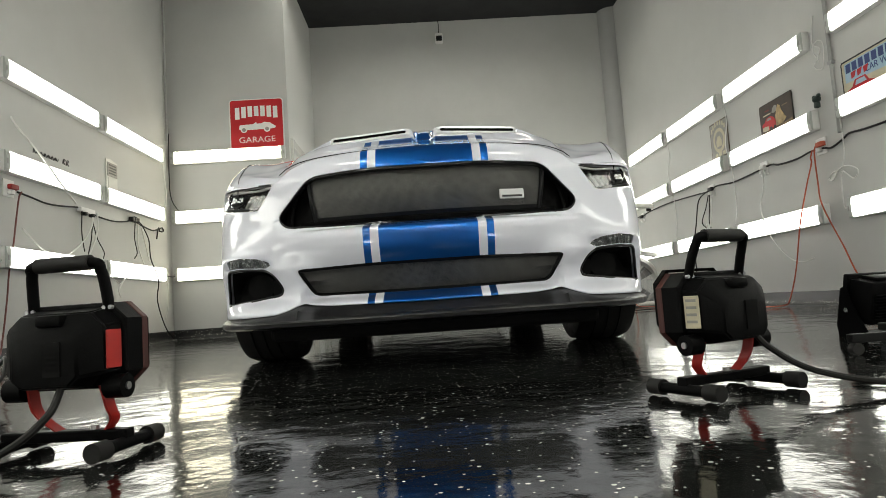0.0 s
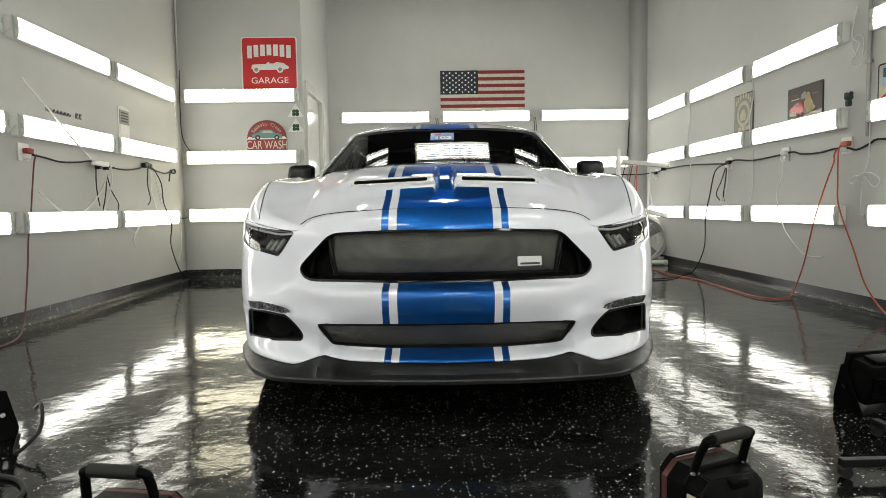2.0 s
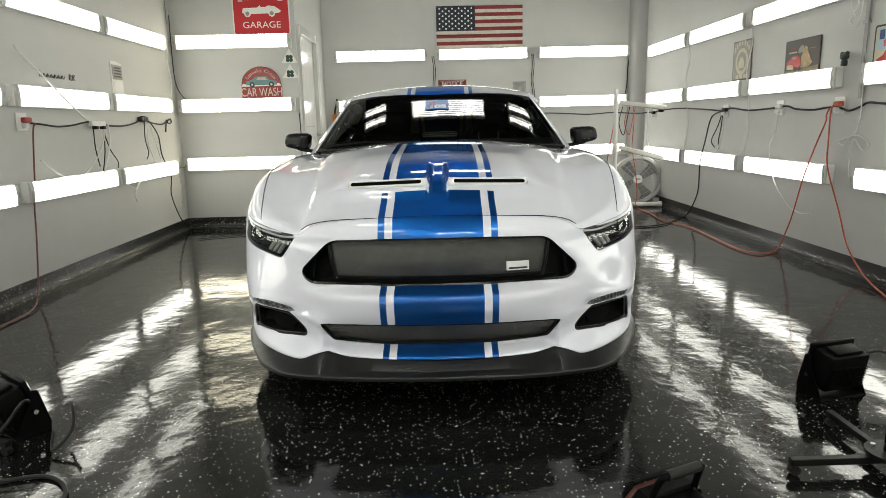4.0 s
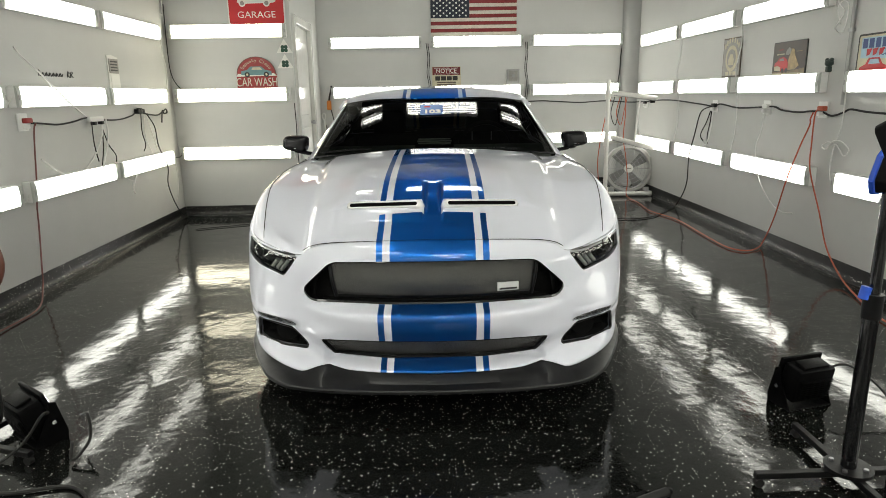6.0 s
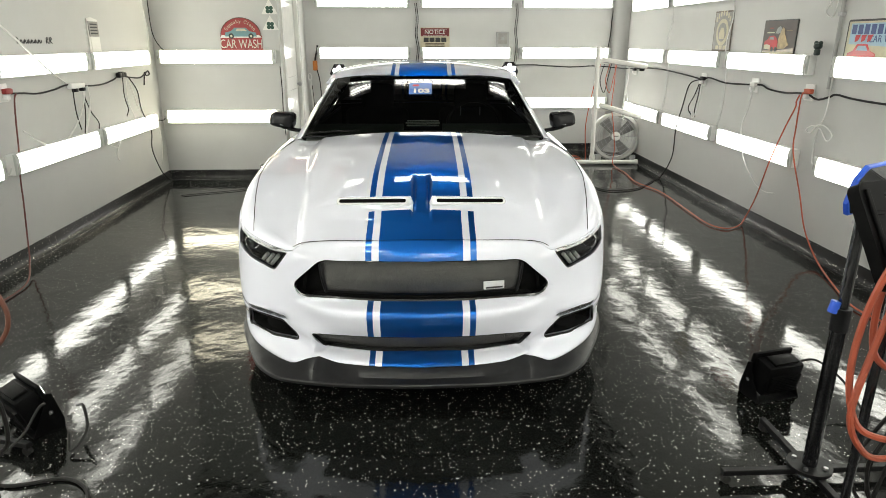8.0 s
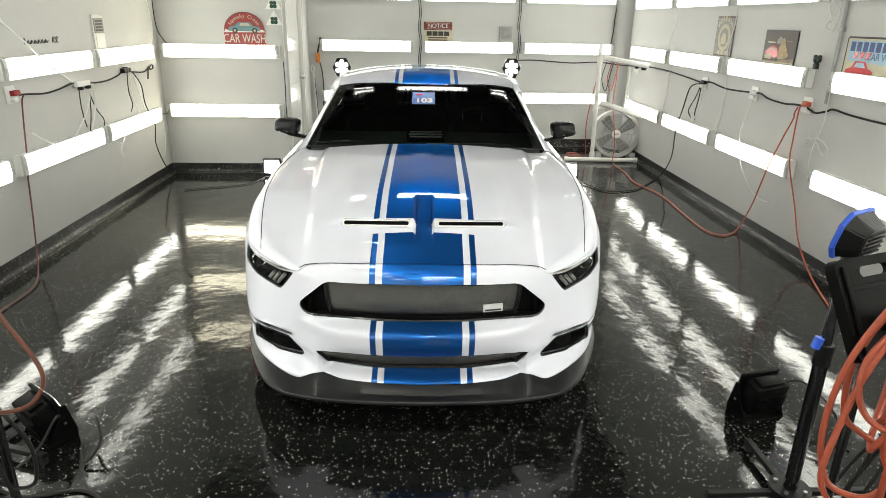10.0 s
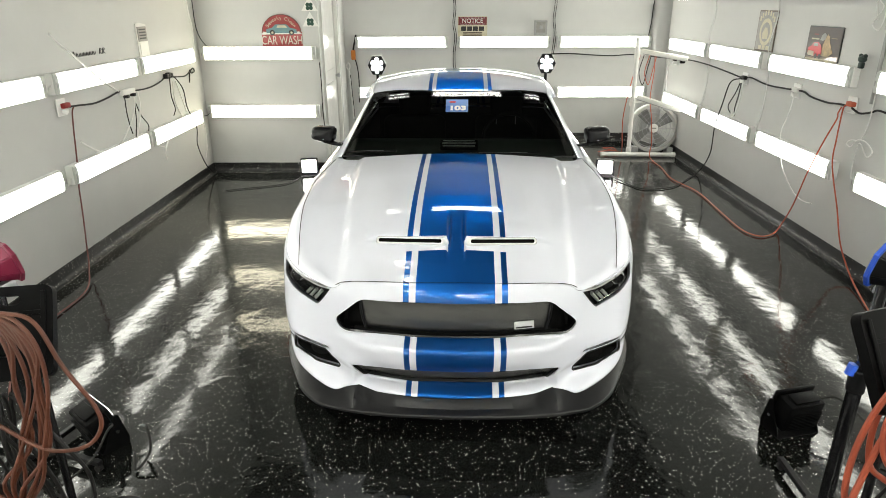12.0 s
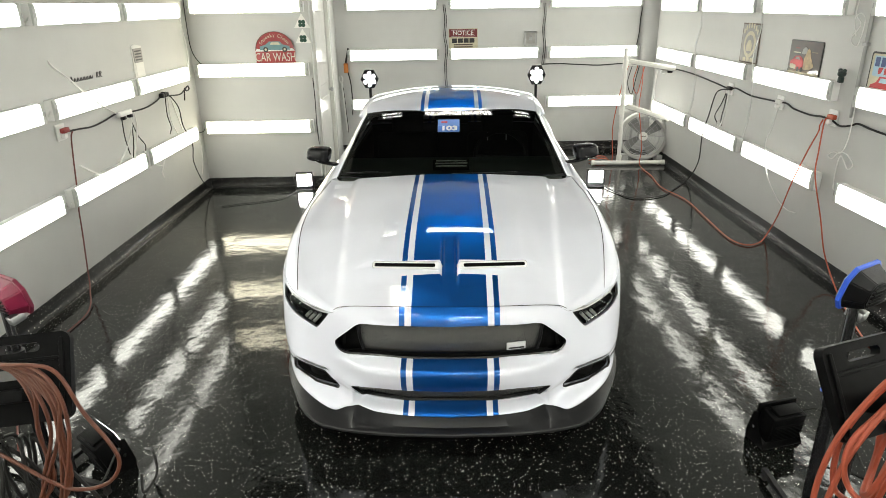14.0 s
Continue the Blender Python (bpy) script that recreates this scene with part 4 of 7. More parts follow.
# cabin
b = bmesh.new()
prof = [(1.80, 0.93), (1.90, 0.985), (2.05, 1.0), (2.25, 0.985), (2.38, 0.93), (2.42, 0.8), (2.42, 0.6)]
ra = [b.verts.new((-0.72, y, z)) for y, z in prof]
rb = [b.verts.new((0.72, y, z)) for y, z in prof]
for k in range(len(prof) - 1):
    b.faces.new((ra[k], ra[k + 1], rb[k + 1], rb[k]))
part("dashboard", b, M_DASH, car, "black dashboard top", True)
tip = pose(0, 1.80, 1.022, 22, 0, 0)
vent = box(-0.118, 0.118, -0.012, 0.085, -0.02, 0.0, 0.004)
vent.transform(tip)
part("dash_vent", vent, M_GLOSSBLACK, car, "defroster vent with glints drawn as white bars")
# glints on the vent's edges, put in as white bars
for k in range(3):
    b = box(-0.10 - 0.006 * (k == 1), 0.10 + 0.006 * (k == 1), 0.004 + 0.03 * k, 0.012 + 0.03 * k - 0.003 * (k == 2), 0.0005, 0.006, 0.001)
    b.transform(tip)
    part("vent_glint", b, M_SIGNWHITE, car, "white bar drawn for a glint on the vent")
b = bmesh.new()
w = pose(0.36, 2.43, 0.95, 65, 0, 0)
tube([w @ Vector((0.185 * math.cos(a), 0.185 * math.sin(a), 0)) for a in np.linspace(0, 2 * math.pi, 28)], 0.016, 8, 2, bm=b)
for a in (0, math.pi, -math.pi / 2):
    rod(w @ Vector((0, 0, -0.02)), w @ Vector((0.18 * math.cos(a), 0.18 * math.sin(a), 0)), 0.016, 8, bm=b)
part("steering_wheel", b, M_BLACK, car, "black steering wheel behind the glass", True)
for s in (-1, 1):
    b = box(s * 0.37 - 0.25, s * 0.37 + 0.25, 2.95, 3.12, 0.5, 1.02, 0.06, 3)
    box(s * 0.37 - 0.13, s * 0.37 + 0.13, 3.02, 3.12, 1.0, 1.2, 0.045, 3, bm=b)
    part("seat", b, M_CABIN, car, "black bucket seat", True)
for x in (0.287, 0.438):
    part("headrest_post", rod((x, 2.935, 0.965), (x, 2.935, 1.03), 0.0045, 8), M_STEEL, car, "bright headrest post", True)
for s in (-1, 1):
    part("door_card", box(s * 0.745 - 0.012, s * 0.745 + 0.012, 1.9, 4.2, 0.38, 0.955), M_CABIN, car, "black door trim")
    part("inner_pillar", tube([(s * 0.585, 2.56, 1.215), (s * 0.585, 2.9, 1.245), (s * 0.565, 3.3, 1.225), (s * 0.575, 3.7, 1.14), (s * 0.63, 4.1, 0.99)], 0.035, 8), M_DEADBLACK, car, "black inner roof trim", True)
part("rear_bulkhead", box(-0.74, 0.74, 3.62, 3.66, 0.38, 1.02), M_CABIN, car, "black rear seat back")
part("cabin_floor", box(-0.78, 0.78, 1.75, 4.3, 0.35, 0.4), M_DARK, car)
b = box(-0.12, 0.12, 2.33, 2.37, 1.205, 1.265, 0.015, 3)
rod((0, 2.36, 1.24), (0, 2.42, 1.30), 0.012, 8, bm=b)
part("rear_view_mirror", b, M_BLACK, car, "black inside mirror", True)
# sticker behind the screen
c0, c1 = screen_point(-0.03, 0.645), screen_point(-0.03, 0.815)
up = (c1 - c0).normalized()
mid = (c0 + c1) / 2 + Vector((0, -0.35, 0.9)).normalized() * 0.004
mid.x = -0.018
right = Vector((1, 0, 0))
frame_m = Matrix((right, up, right.cross(up))).transposed().to_4x4()
frame_m.translation = mid
b = plate([(-0.075, -0.075), (0.075, -0.075), (0.075, 0.075), (-0.075, 0.075)], 0.0015, "z")
b.transform(frame_m)
sticker = part("windscreen_sticker", b, M_STICKER, car, "blue event sticker with the number 103")
b = plate([(-0.071, -0.071), (0.071, -0.071), (0.071, -0.006), (-0.071, -0.006)], 0.001, "z")
b.transform(frame_m @ Matrix.Translation((0, 0, 0.0012)))
part("sticker_band", b, M_STICKERDEEP, sticker, "deeper blue band under the number")
lettering("sticker_number", "103", 0.070, M_SIGNWHITE, sticker, frame_m @ Matrix.Translation((0.004, -0.038, 0.004)), squeeze=1.12, depth=0.001, bold=0.0032)
b = plate(rounded(0.045, 0.022, 0.01), 0.001, "z")
b.transform(frame_m @ Matrix.Translation((-0.03, 0.04, 0.003)))
part("sticker_mark", b, M_SIGNRED, sticker)

# door mirrors: boxy shells on a low arm
for s in (-1, 1):
    b = bmesh.new()
    bmesh.ops.create_uvsphere(b, u_segments=36, v_segments=24, radius=1.0)
    for v in b.verts:
        x, y, z = (math.copysign(abs(c) ** 0.5, c) for c in v.co)
        taper = 1 - 0.20 * (0.5 + 0.5 * x * s)
        front = 1.0 if y > 0 else 1 - 0.16 * abs(y) ** 2
        v.co = Vector((x * 0.086 * front + 0.012 * s * (0.5 - 0.5 * z), y * 0.058, (z * 0.060 * taper + 0.006 * (1 - taper)) * front))
    b.transform(pose(s * 0.956, 2.30, 1.006, 0, s * -4, s * 12))
    shell = part("door_mirror", b, M_SHELL, car, "gloss black door mirror", True)
    b = bmesh.new()
    line = smooth_line([(s * 0.965, 2.295, 0.958), (s * 0.90, 2.285, 0.944), (s * 0.83, 2.275, 0.934), (s * 0.765, 2.27, 0.922)], 5)
    rings = [[b.verts.new(p + Vector((0, 0.034 * math.cos(2 * math.pi * k / 12), 0.013 * math.sin(2 * math.pi * k / 12)))) for k in range(12)] for p in line]
    for a, c in zip(rings, rings[1:]):
        for k in range(12):
            b.faces.new((a[k], a[(k + 1) % 12], c[(k + 1) % 12], c[k]))
    b.faces.new(rings[0])
    b.faces.new(list(reversed(rings[-1])))
    part("mirror_foot", b, M_SHELL, shell, smooth=True)
    # thin chrome line along the front of the mirror
    part("chrome_strip", tube([(s * (0.90 + 0.022 * k), 2.262 - 0.007 * k + 0.012 * (k > 3), 0.972 + 0.002 * k) for k in range(5)], 0.003, 6), M_CHROME, shell, "thin chrome strip along the mirror", True)
    b = plate(rounded(0.145, 0.088, 0.03), 0.002, "y")
    b.transform(pose(s * 0.950, 2.357, 1.004, 0, s * -4, s * 12))
    part("mirror_glass", b, M_CHROME, shell)


def fill(poly, push, cell=0.009):
    """A sheet that fills an outline and bends with the bumper, pushed in by push."""
    b = bmesh.new()
    x0, x1 = min(a for a, c in poly), max(a for a, c in poly)
    z0, z1 = min(c for a, c in poly), max(c for a, c in poly)
    nx, nz = max(int((x1 - x0) / cell), 2), max(int((z1 - z0) / cell), 2)
    g = [[b.verts.new((x0 + (x1 - x0) * i / nx, 0, z0 + (z1 - z0) * j / nz)) for j in range(nz + 1)] for i in range(nx + 1)]
    for i in range(nx):
        for j in range(nz):
            if inside(poly, x0 + (x1 - x0) * (i + 0.5) / nx, z0 + (z1 - z0) * (j + 0.5) / nz):
                b.faces.new((g[i][j], g[i + 1][j], g[i + 1][j + 1], g[i][j + 1]))
    bmesh.ops.delete(b, geom=[v for v in b.verts if not v.link_faces], context="VERTS")
    for v in b.verts:
        if v.is_boundary:
            w = nearest(poly, v.co.x, v.co.z)
            v.co.x, v.co.z = w.x, w.y
        v.co = onto(v.co.x, v.co.z) + Vector((0, push, 0))
    return b


# grilles
def follow(poly, push, steps=10):
    """Closed strip of points of an outline laid onto the bumper, pushed in."""
    return [onto(a, c) + Vector((0, push, 0)) for a, c in poly]


MESH_UP = both([(0.2, 0.695), (0.418, 0.690), (0.396, 0.528), (0.2, 0.526)])
part("upper_grille", fill(MESH_UP, 0.040, 0.012), M_SCREEN, car, "grey woven wire grille screen", True)
part("lower_grille", fill(both([(0.2, 0.369), (0.476, 0.364), (0.424, 0.256), (0.2, 0.250)]), 0.035, 0.012), M_SCREEN, car, "grey woven wire lower grille screen", True)
part("grille_frame", tube(follow(GRILLE + GRILLE[:1], 0.018), 0.013, 6, straight=True), M_GLOSSBLACK, car, "gloss black frame in the grille opening", True)
part("lower_grille_frame", tube(follow(LOWER + LOWER[:1], 0.014), 0.012, 6, straight=True), M_BLACK, car, "gloss black frame in the lower opening", True)
part("grille_sill", tube([onto(x, 0.514) + Vector((0, 0.028, 0)) for x in np.linspace(-0.45, 0.45, 31)], 0.012, 6, straight=True), M_DEADBLACK, car, "black sill of the grille", True)
part("grille_lip", fill(both([(0.2, 0.536), (0.40, 0.537), (0.50, 0.505), (0.2, 0.498)]), 0.030, 0.014), M_BLACK, car, "black lower band of the grille", True)
for s in (-1, 1):
    ring = [(s * 0.412, 0.700), (s * 0.44, 0.690), (s * 0.565, 0.555), (s * 0.52, 0.495), (s * 0.386, 0.495)]
    b = fill(ring, 0.085, 0.02)
    wall_a = [onto(s * 0.412, 0.700), onto(s * 0.386, 0.495)]
    v = [b.verts.new(wall_a[0] + Vector((0, 0.03, 0))), b.verts.new(wall_a[1] + Vector((0, 0.03, 0))), b.verts.new(wall_a[1] + Vector((0, 0.085, 0))), b.verts.new(wall_a[0] + Vector((0, 0.085, 0)))]
    b.faces.new(v)
    part("grille_blank", b, M_DARK, car, "black recess at the end of the grille")
    part("grille_bar", tube([onto(s * 0.420, 0.690) + Vector((0, 0.030, 0)), onto(s * 0.408, 0.60) + Vector((0, 0.030, 0)), onto(s * 0.394, 0.506) + Vector((0, 0.030, 0))], 0.008, 8), M_BLACK, car, "black grille bar", True)
    part("grille_fin", tube([onto(s * 0.47, 0.640) + Vector((0, 0.06, 0)), onto(s * 0.49, 0.58) + Vector((0, 0.06, 0)), onto(s * 0.50, 0.52) + Vector((0, 0.06, 0))], 0.007, 8), M_DARK, car, "black fin in the recess", True)
badge = part("grille_badge", box(-0.044, 0.044, -0.004, 0.004, -0.017, 0.017, 0.002), M_BADGE, car, "small silver badge on the grille")
badge.matrix_basis = Matrix.Translation((0.297, onto(0.297, 0.57).y + 0.018, 0.572)) @ pose(0, 0, 0, -6, 0, 12)
pb = part("badge_bar", box(-0.036, 0.036, -0.0055, -0.004, -0.012, -0.005), M_SIGNBLACK, badge)

# fog lamp pockets, signal lenses and headlights
for s in (-1, 1):
    sgn = (lambda q: [(s * a, c) for a, c in q])
    b = bmesh.new()
    front = [b.verts.new(onto(a, c) + Vector((0, 0.02, 0))) for a, c in sgn(FOG)]
    cx = sum(a for a, c in FOG) / len(FOG)
    back = [b.verts.new(Vector((s * (cx + (a - cx) * 0.72), 0.66, 0.315 + (c - 0.315) * 0.75))) for a, c in FOG]
    for k in range(len(front)):
        b.faces.new((front[k], front[(k + 1) % len(front)], back[(k + 1) % len(front)], back[k]))
    b.faces.new(back)
    pocket = part("fog_pocket", b, M_DARK, car, "black plastic brake duct", True)
    ring = [onto(a, c) + Vector((0, 0.002, 0)) for a, c in sgn(FOG)]
    part("duct_bezel", tube(ring + ring[:1], 0.006, 8, straight=True), M_BLACK, pocket, "black rounded rim of the duct", True)
    b = rod((s * 0.655, 0.53, 0.315), (s * 0.655, 0.62, 0.315), 0.05, 24)
    part("duct", b, M_DARK, pocket, "round dark duct", True)
    lens = part("signal_lens", fill(sgn(FOGLENS), 0.004), M_LENS, car, "clear turn signal lens over the duct", True)
    ring = [onto(a, c) + Vector((0, 0.002, 0)) for a, c in sgn(FOGLENS)]
    part("lens_edge", tube(ring + ring[:1], 0.002, 6, straight=True), M_GLOSSBLACK, lens, "thin black edge of the lens", True)
    b = bmesh.new()
    xs = np.linspace(0.585, 0.768, 24)
    ra = [b.verts.new(onto(s * x, 0.422) + Vector((0, 0.010 + 0.010 * (i % 2), 0))) for i, x in enumerate(xs)]
    rb = [b.verts.new(onto(s * x, 0.374) + Vector((0, 0.010 + 0.010 * ((i + 1) % 2), 0))) for i, x in enumerate(xs)]
    for k in range(len(xs) - 1):
        b.faces.new((ra[k], ra[k + 1], rb[k + 1], rb[k]))
    part("reflector", b, M_SIGNAL, lens, "faceted silver reflector")
    # headlight
    lamp = part("headlight", fill(sgn(LAMPHOLE), 0.003), M_LENS, car, "clear headlight with dark housing", True)
    b = bmesh.new()
    rim2 = [onto(a, c) + Vector((0, 0.02, 0)) for a, c in sgn(LAMPHOLE)]
    v0 = [b.verts.new(p) for p in rim2]
    cc = sum(rim2, Vector()) / len(rim2)
    v1 = [b.verts.new(cc + (p - cc) * 0.93 + Vector((0, 0.07, 0))) for p in rim2]
    for k in range(len(v0)):
        b.faces.new((v0[k], v0[(k + 1) % len(v0)], v1[(k + 1) % len(v0)], v1[k]))
    b.faces.new(v1)
    part("lamp_housing", b, M_BLACK, lamp, "black lamp housing", True)
    b = bmesh.new()
    pc = onto(s * 0.755, 0.668) + Vector((0, 0.035, 0))
    rod(pc + Vector((0, 0.03, 0)), pc, 0.030, 24, bm=b)
    part("projector", b, M_BLACK, lamp, "dark projector body", True)
    b = bmesh.new()
    bmesh.ops.create_uvsphere(b, u_segments=20, v_segments=12, radius=0.024, matrix=Matrix.Translation(pc))
    part("projector_lens", b, M_LENS, lamp, "glass projector lens", True)
    part("projector_ring", tube([pc + Vector((0.030 * math.cos(a), -0.002, 0.030 * math.sin(a))) for a in np.linspace(0, 2 * math.pi, 24)], 0.003, 6, straight=True), M_CHROME, lamp, "chrome ring", True)
    for (xa, za), (xb, zb) in (((0.664, 0.647), (0.690, 0.617)), ((0.637, 0.648), (0.668, 0.612)), ((0.609, 0.652), (0.645, 0.608))):
        part("light_bar", tube([onto(s * xa, za) + Vector((0, 0.022, 0)), onto(s * xb, zb) + Vector((0, 0.022, 0))], 0.0085, 8), M_CAP, lamp, "pale slanted light bar", True)
    part("light_guide", tube([onto(s * a, c) + Vector((0, 0.014, 0)) for a, c in ((0.826, 0.702), (0.76, 0.691), (0.70, 0.682), (0.63, 0.673), (0.568, 0.676))], 0.0048, 8), M_DRL, lamp, "white light guide", True)
    part("lamp_fin", tube([onto(s * a, c) + Vector((0, 0.024, 0)) for a, c in ((0.80, 0.640), (0.755, 0.628), (0.71, 0.626))], 0.004, 8), M_CHROME, lamp, "chrome sweep below the projector", True)
    part("bright_edge", tube([onto(s * a, c) + Vector((0, 0.010, 0)) for a, c in ((0.58, 0.681), (0.70, 0.690), (0.82, 0.709))], 0.0022, 6), M_STEEL, lamp, "chrome edge", True)
    part("bright_edge", tube([onto(s * a, c) + Vector((0, 0.014, 0)) for a, c in ((0.832, 0.645), (0.76, 0.626), (0.64, 0.603))], 0.0025, 6), M_CHROME, lamp, "chrome edge", True)

# air dam and splitter: a sloping face from the bumper's foot down to a wide, square-cornered lip
SPLIT = smooth_line([(0, 0.160, 0), (0.274, 0.172, 0), (0.443, 0.196, 0), (0.56, 0.226, 0), (0.63, 0.262, 0), (0.718, 0.357, 0), (0.795, 0.515, 0), (0.858, 0.67, 0), (0.895, 0.80, 0), (0.912, 0.92, 0)], 8)
SPLIT_AT = [(p.x, p.y) for p in SPLIT[::4]]
b = bmesh.new()
rows = []
for k in range(-84, 85):
    x = 0.912 * math.sin(math.pi / 2 * k / 84)
    ax = abs(x)
    lip = Vector((x, through_points(SPLIT_AT, ax), 0.176))
    foot = onto(min(ax, 0.915), low_z(ax))
    foot.x, foot.y = math.copysign(foot.x, x), min(foot.y, lip.y + 0.17)
    ridge = 0.010 * math.exp(-((ax - 0.452) / 0.012) ** 2) - 0.011 * (1 - ease(ax, 0.36, 0.40))
    mid = foot.lerp(lip, 0.55) + Vector((0, -0.004 - ridge, 0.003 + ridge))
    prof = [foot + Vector((0, 0.03, 0.014)), foot + Vector((0, 0.008, -0.002)), foot.lerp(lip, 0.12) + Vector((0, 0.0, -0.003)), mid, lip + Vector((0, 0.012, 0.0075)), lip + Vector((0, 0.003, 0.005)), lip, lip + Vector((0, 0.003, -0.012)), lip + Vector((0, 0.03, -0.019)), lip + Vector((0, 0.34, -0.021))]
    rows.append([b.verts.new(p) for p in prof])
for a, c in zip(rows, rows[1:]):
    for k in range(len(a) - 1):
        b.faces.new((a[k], c[k], c[k + 1], a[k + 1]))
part("front_splitter", b, M_SPLIT, car, "charcoal plastic air dam and splitter", True, 30)
part("underbody", box(-0.60, 0.60, 0.5, 4.7, 0.128, 0.34), M_DARK, car)
for s in (-1, 1):
    part("sill_tray", box(s * 0.60, s * 0.89, 1.46, 3.42, 0.130, 0.32), M_DARK, car)
    part("wheel_liner", box(s * 0.45, s * 0.60, 0.55, 1.0, 0.11, 0.3, 0.02), M_DARK, car)
part("undertray", box(-0.60, 0.60, 0.42, 1.1, 0.105, 0.16, 0.015), M_DARK, car, "black tray under the nose")
part("cross_member", box(-0.40, 0.40, 0.62, 0.72, 0.15, 0.2, 0.01), M_DARK, car)
part("radiator", box(-0.52, 0.52, 0.42, 0.5, 0.2, 0.72), M_DARK, car)
wheel_parts = []
for s in (-1, 1):
    for y in (1.08, 3.80):
        e = new("wheel")
        e.parent = car
        e.matrix_basis = Matrix.Translation((s * (0.735 if y < 2 else 0.755), y, 0.343))
        b = bmesh.new()
        prof = [(-0.125, 0.25), (-0.13, 0.30), (-0.118, 0.332), (-0.09, 0.343), (0.09, 0.343), (0.118, 0.332), (0.13, 0.30), (0.125, 0.25)]
        rings = [[b.verts.new((x, r * math.cos(2 * math.pi * k / 48), r * math.sin(2 * math.pi * k / 48))) for k in range(48)] for x, r in prof]
        for r0, r1 in zip(rings, rings[1:]):
            for k in range(48):
                b.faces.new((r0[k], r0[(k + 1) % 48], r1[(k + 1) % 48], r1[k]))
        tyre = part("tyre", b, M_RUBBER, e, "black low-profile tyre", True)
        for gx in (-0.05, 0.0, 0.05):
            part("tread_groove", tube([(gx, 0.3432 * math.cos(a), 0.3432 * math.sin(a)) for a in np.linspace(0, 2 * math.pi, 49)], 0.004, 5, straight=True), M_DARK, tyre)
        b = rod((-0.1, 0, 0), (0.1, 0, 0), 0.252, 40)
        part("rim", b, M_GLOSSBLACK, e, "gloss black wheel rim", True)


# ---- ceiling lamps: reflected ones at the rear, added fill at the front ----
def ceiling_lamp(w, tubes, glow):
    """A high-bay lamp: a white tray with bare tubes under it."""
    t = thing("ceiling_light", Matrix(), "lit high-bay tube lamp under the black ceiling, added as fill at the front", "light", "lamps under the ceiling")
    d = 0.067 * tubes
    part("tray", box(-w / 2, w / 2, -d / 2 - 0.02, d / 2 + 0.02, 0.02, 0.06, 0.006), M_TRAY, t)
    # unseen skirts, added to keep the tubes' light off the upper walls
    for sy in (-1, 1):
        part("reflector_side", box(-w / 2, w / 2, sy * (d / 2 + 0.015), sy * (d / 2 + 0.021), -0.07, 0.03), M_WHITE, t)
        part("reflector_end", box(sy * (w / 2 - 0.006), sy * w / 2, -d / 2 - 0.012, d / 2 + 0.012, -0.07, 0.018), M_WHITE, t)
    for k in range(tubes):
        y = -d / 2 + 0.0335 + 0.067 * k
        part("tube", rod((-w / 2 + 0.02, y, 0.0), (w / 2 - 0.02, y, 0.0), 0.0145, 12), glow, t, "glowing tube", True)
    for s in (-1, 1):
        part("hanger", rod((s * w * 0.38, 0, 0.06), (s * w * 0.38, 0, 0.16), 0.006, 8), M_STEEL, t)
    return t


rear = [(ceiling_lamp(1.22, 9, M_REARTUBE), ((0.03, 7.08),)), (ceiling_lamp(0.50, 3, M_REARTUBE), ((-1.36, 6.94), (1.47, 6.94), (-1.36, 7.32), (1.47, 7.32)))]
# mostly unseen fill lamps added over the front; the hood reflects (-1.08, 4.10)
front = [(ceiling_lamp(1.22, 6, M_FRONTTUBE), ((-1.75, 1.1), (1.7, 1.1), (-1.75, -0.9), (1.7, -0.9), (0.06, -2.4), (0.06, -4.3))), (ceiling_lamp(0.44, 3, M_FRONTTUBE), ((-1.08, 4.10), (-1.5, -2.4), (1.6, -2.4), (-1.5, -4.3), (1.6, -4.3)))]
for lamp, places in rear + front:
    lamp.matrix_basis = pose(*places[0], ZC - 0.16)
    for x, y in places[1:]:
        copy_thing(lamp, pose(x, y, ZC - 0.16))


# ---- signs ----
# a sign's own plane: x to its right, z up, its face towards local -y
def sign(name, m, label, category="sign"):
    return thing(name, m, label, category)


def flat(outline, y, d=0.0015):
    return plate(outline, d, "y", y - d)


def rect(x0, x1, z0, z1):
    return [(x0, z0), (x1, z0), (x1, z1), (x0, z1)]


UPRIGHT = pose(0, 0, 0, 90, 0, 0)
g = sign("garage_sign", pose(-2.0, YA - 0.002, 2.37), "red enamel garage sign with white border resting on a strip light")
part("sign_plate", plate(rounded(0.61, 0.58, 0.035), -0.012, "y"), M_SIGNWHITE, g)
part("sign_field", flat(rounded(0.585, 0.555, 0.028), -0.0125), M_SIGNRED, g)
for k in range(7):
    # blank bars in place of the brand name, arched like it
    x = -0.213 + 0.071 * k
    hgt, lift = 0.115 + 0.02 * abs(k - 3) / 3, 0.118 + 0.028 * math.cos((k - 3) / 2.4)
    part("name_bar", flat(rect(x - 0.025, x + 0.025, lift - hgt / 2, lift + hgt / 2), -0.0145), M_SIGNWHITE, g)
shape = [(-0.20, -0.02), (-0.19, 0.025), (-0.08, 0.03), (-0.04, 0.03), (-0.005, 0.055), (0.0, 0.035), (0.05, 0.035), (0.08, 0.05), (0.15, 0.04), (0.215, -0.005), (0.205, -0.022), (0.16, -0.03), (-0.16, -0.035)]
part("car_silhouette", flat([(a, c - 0.035) for a, c in shape], -0.0145), M_SIGNWHITE, g, "white roadster silhouette")
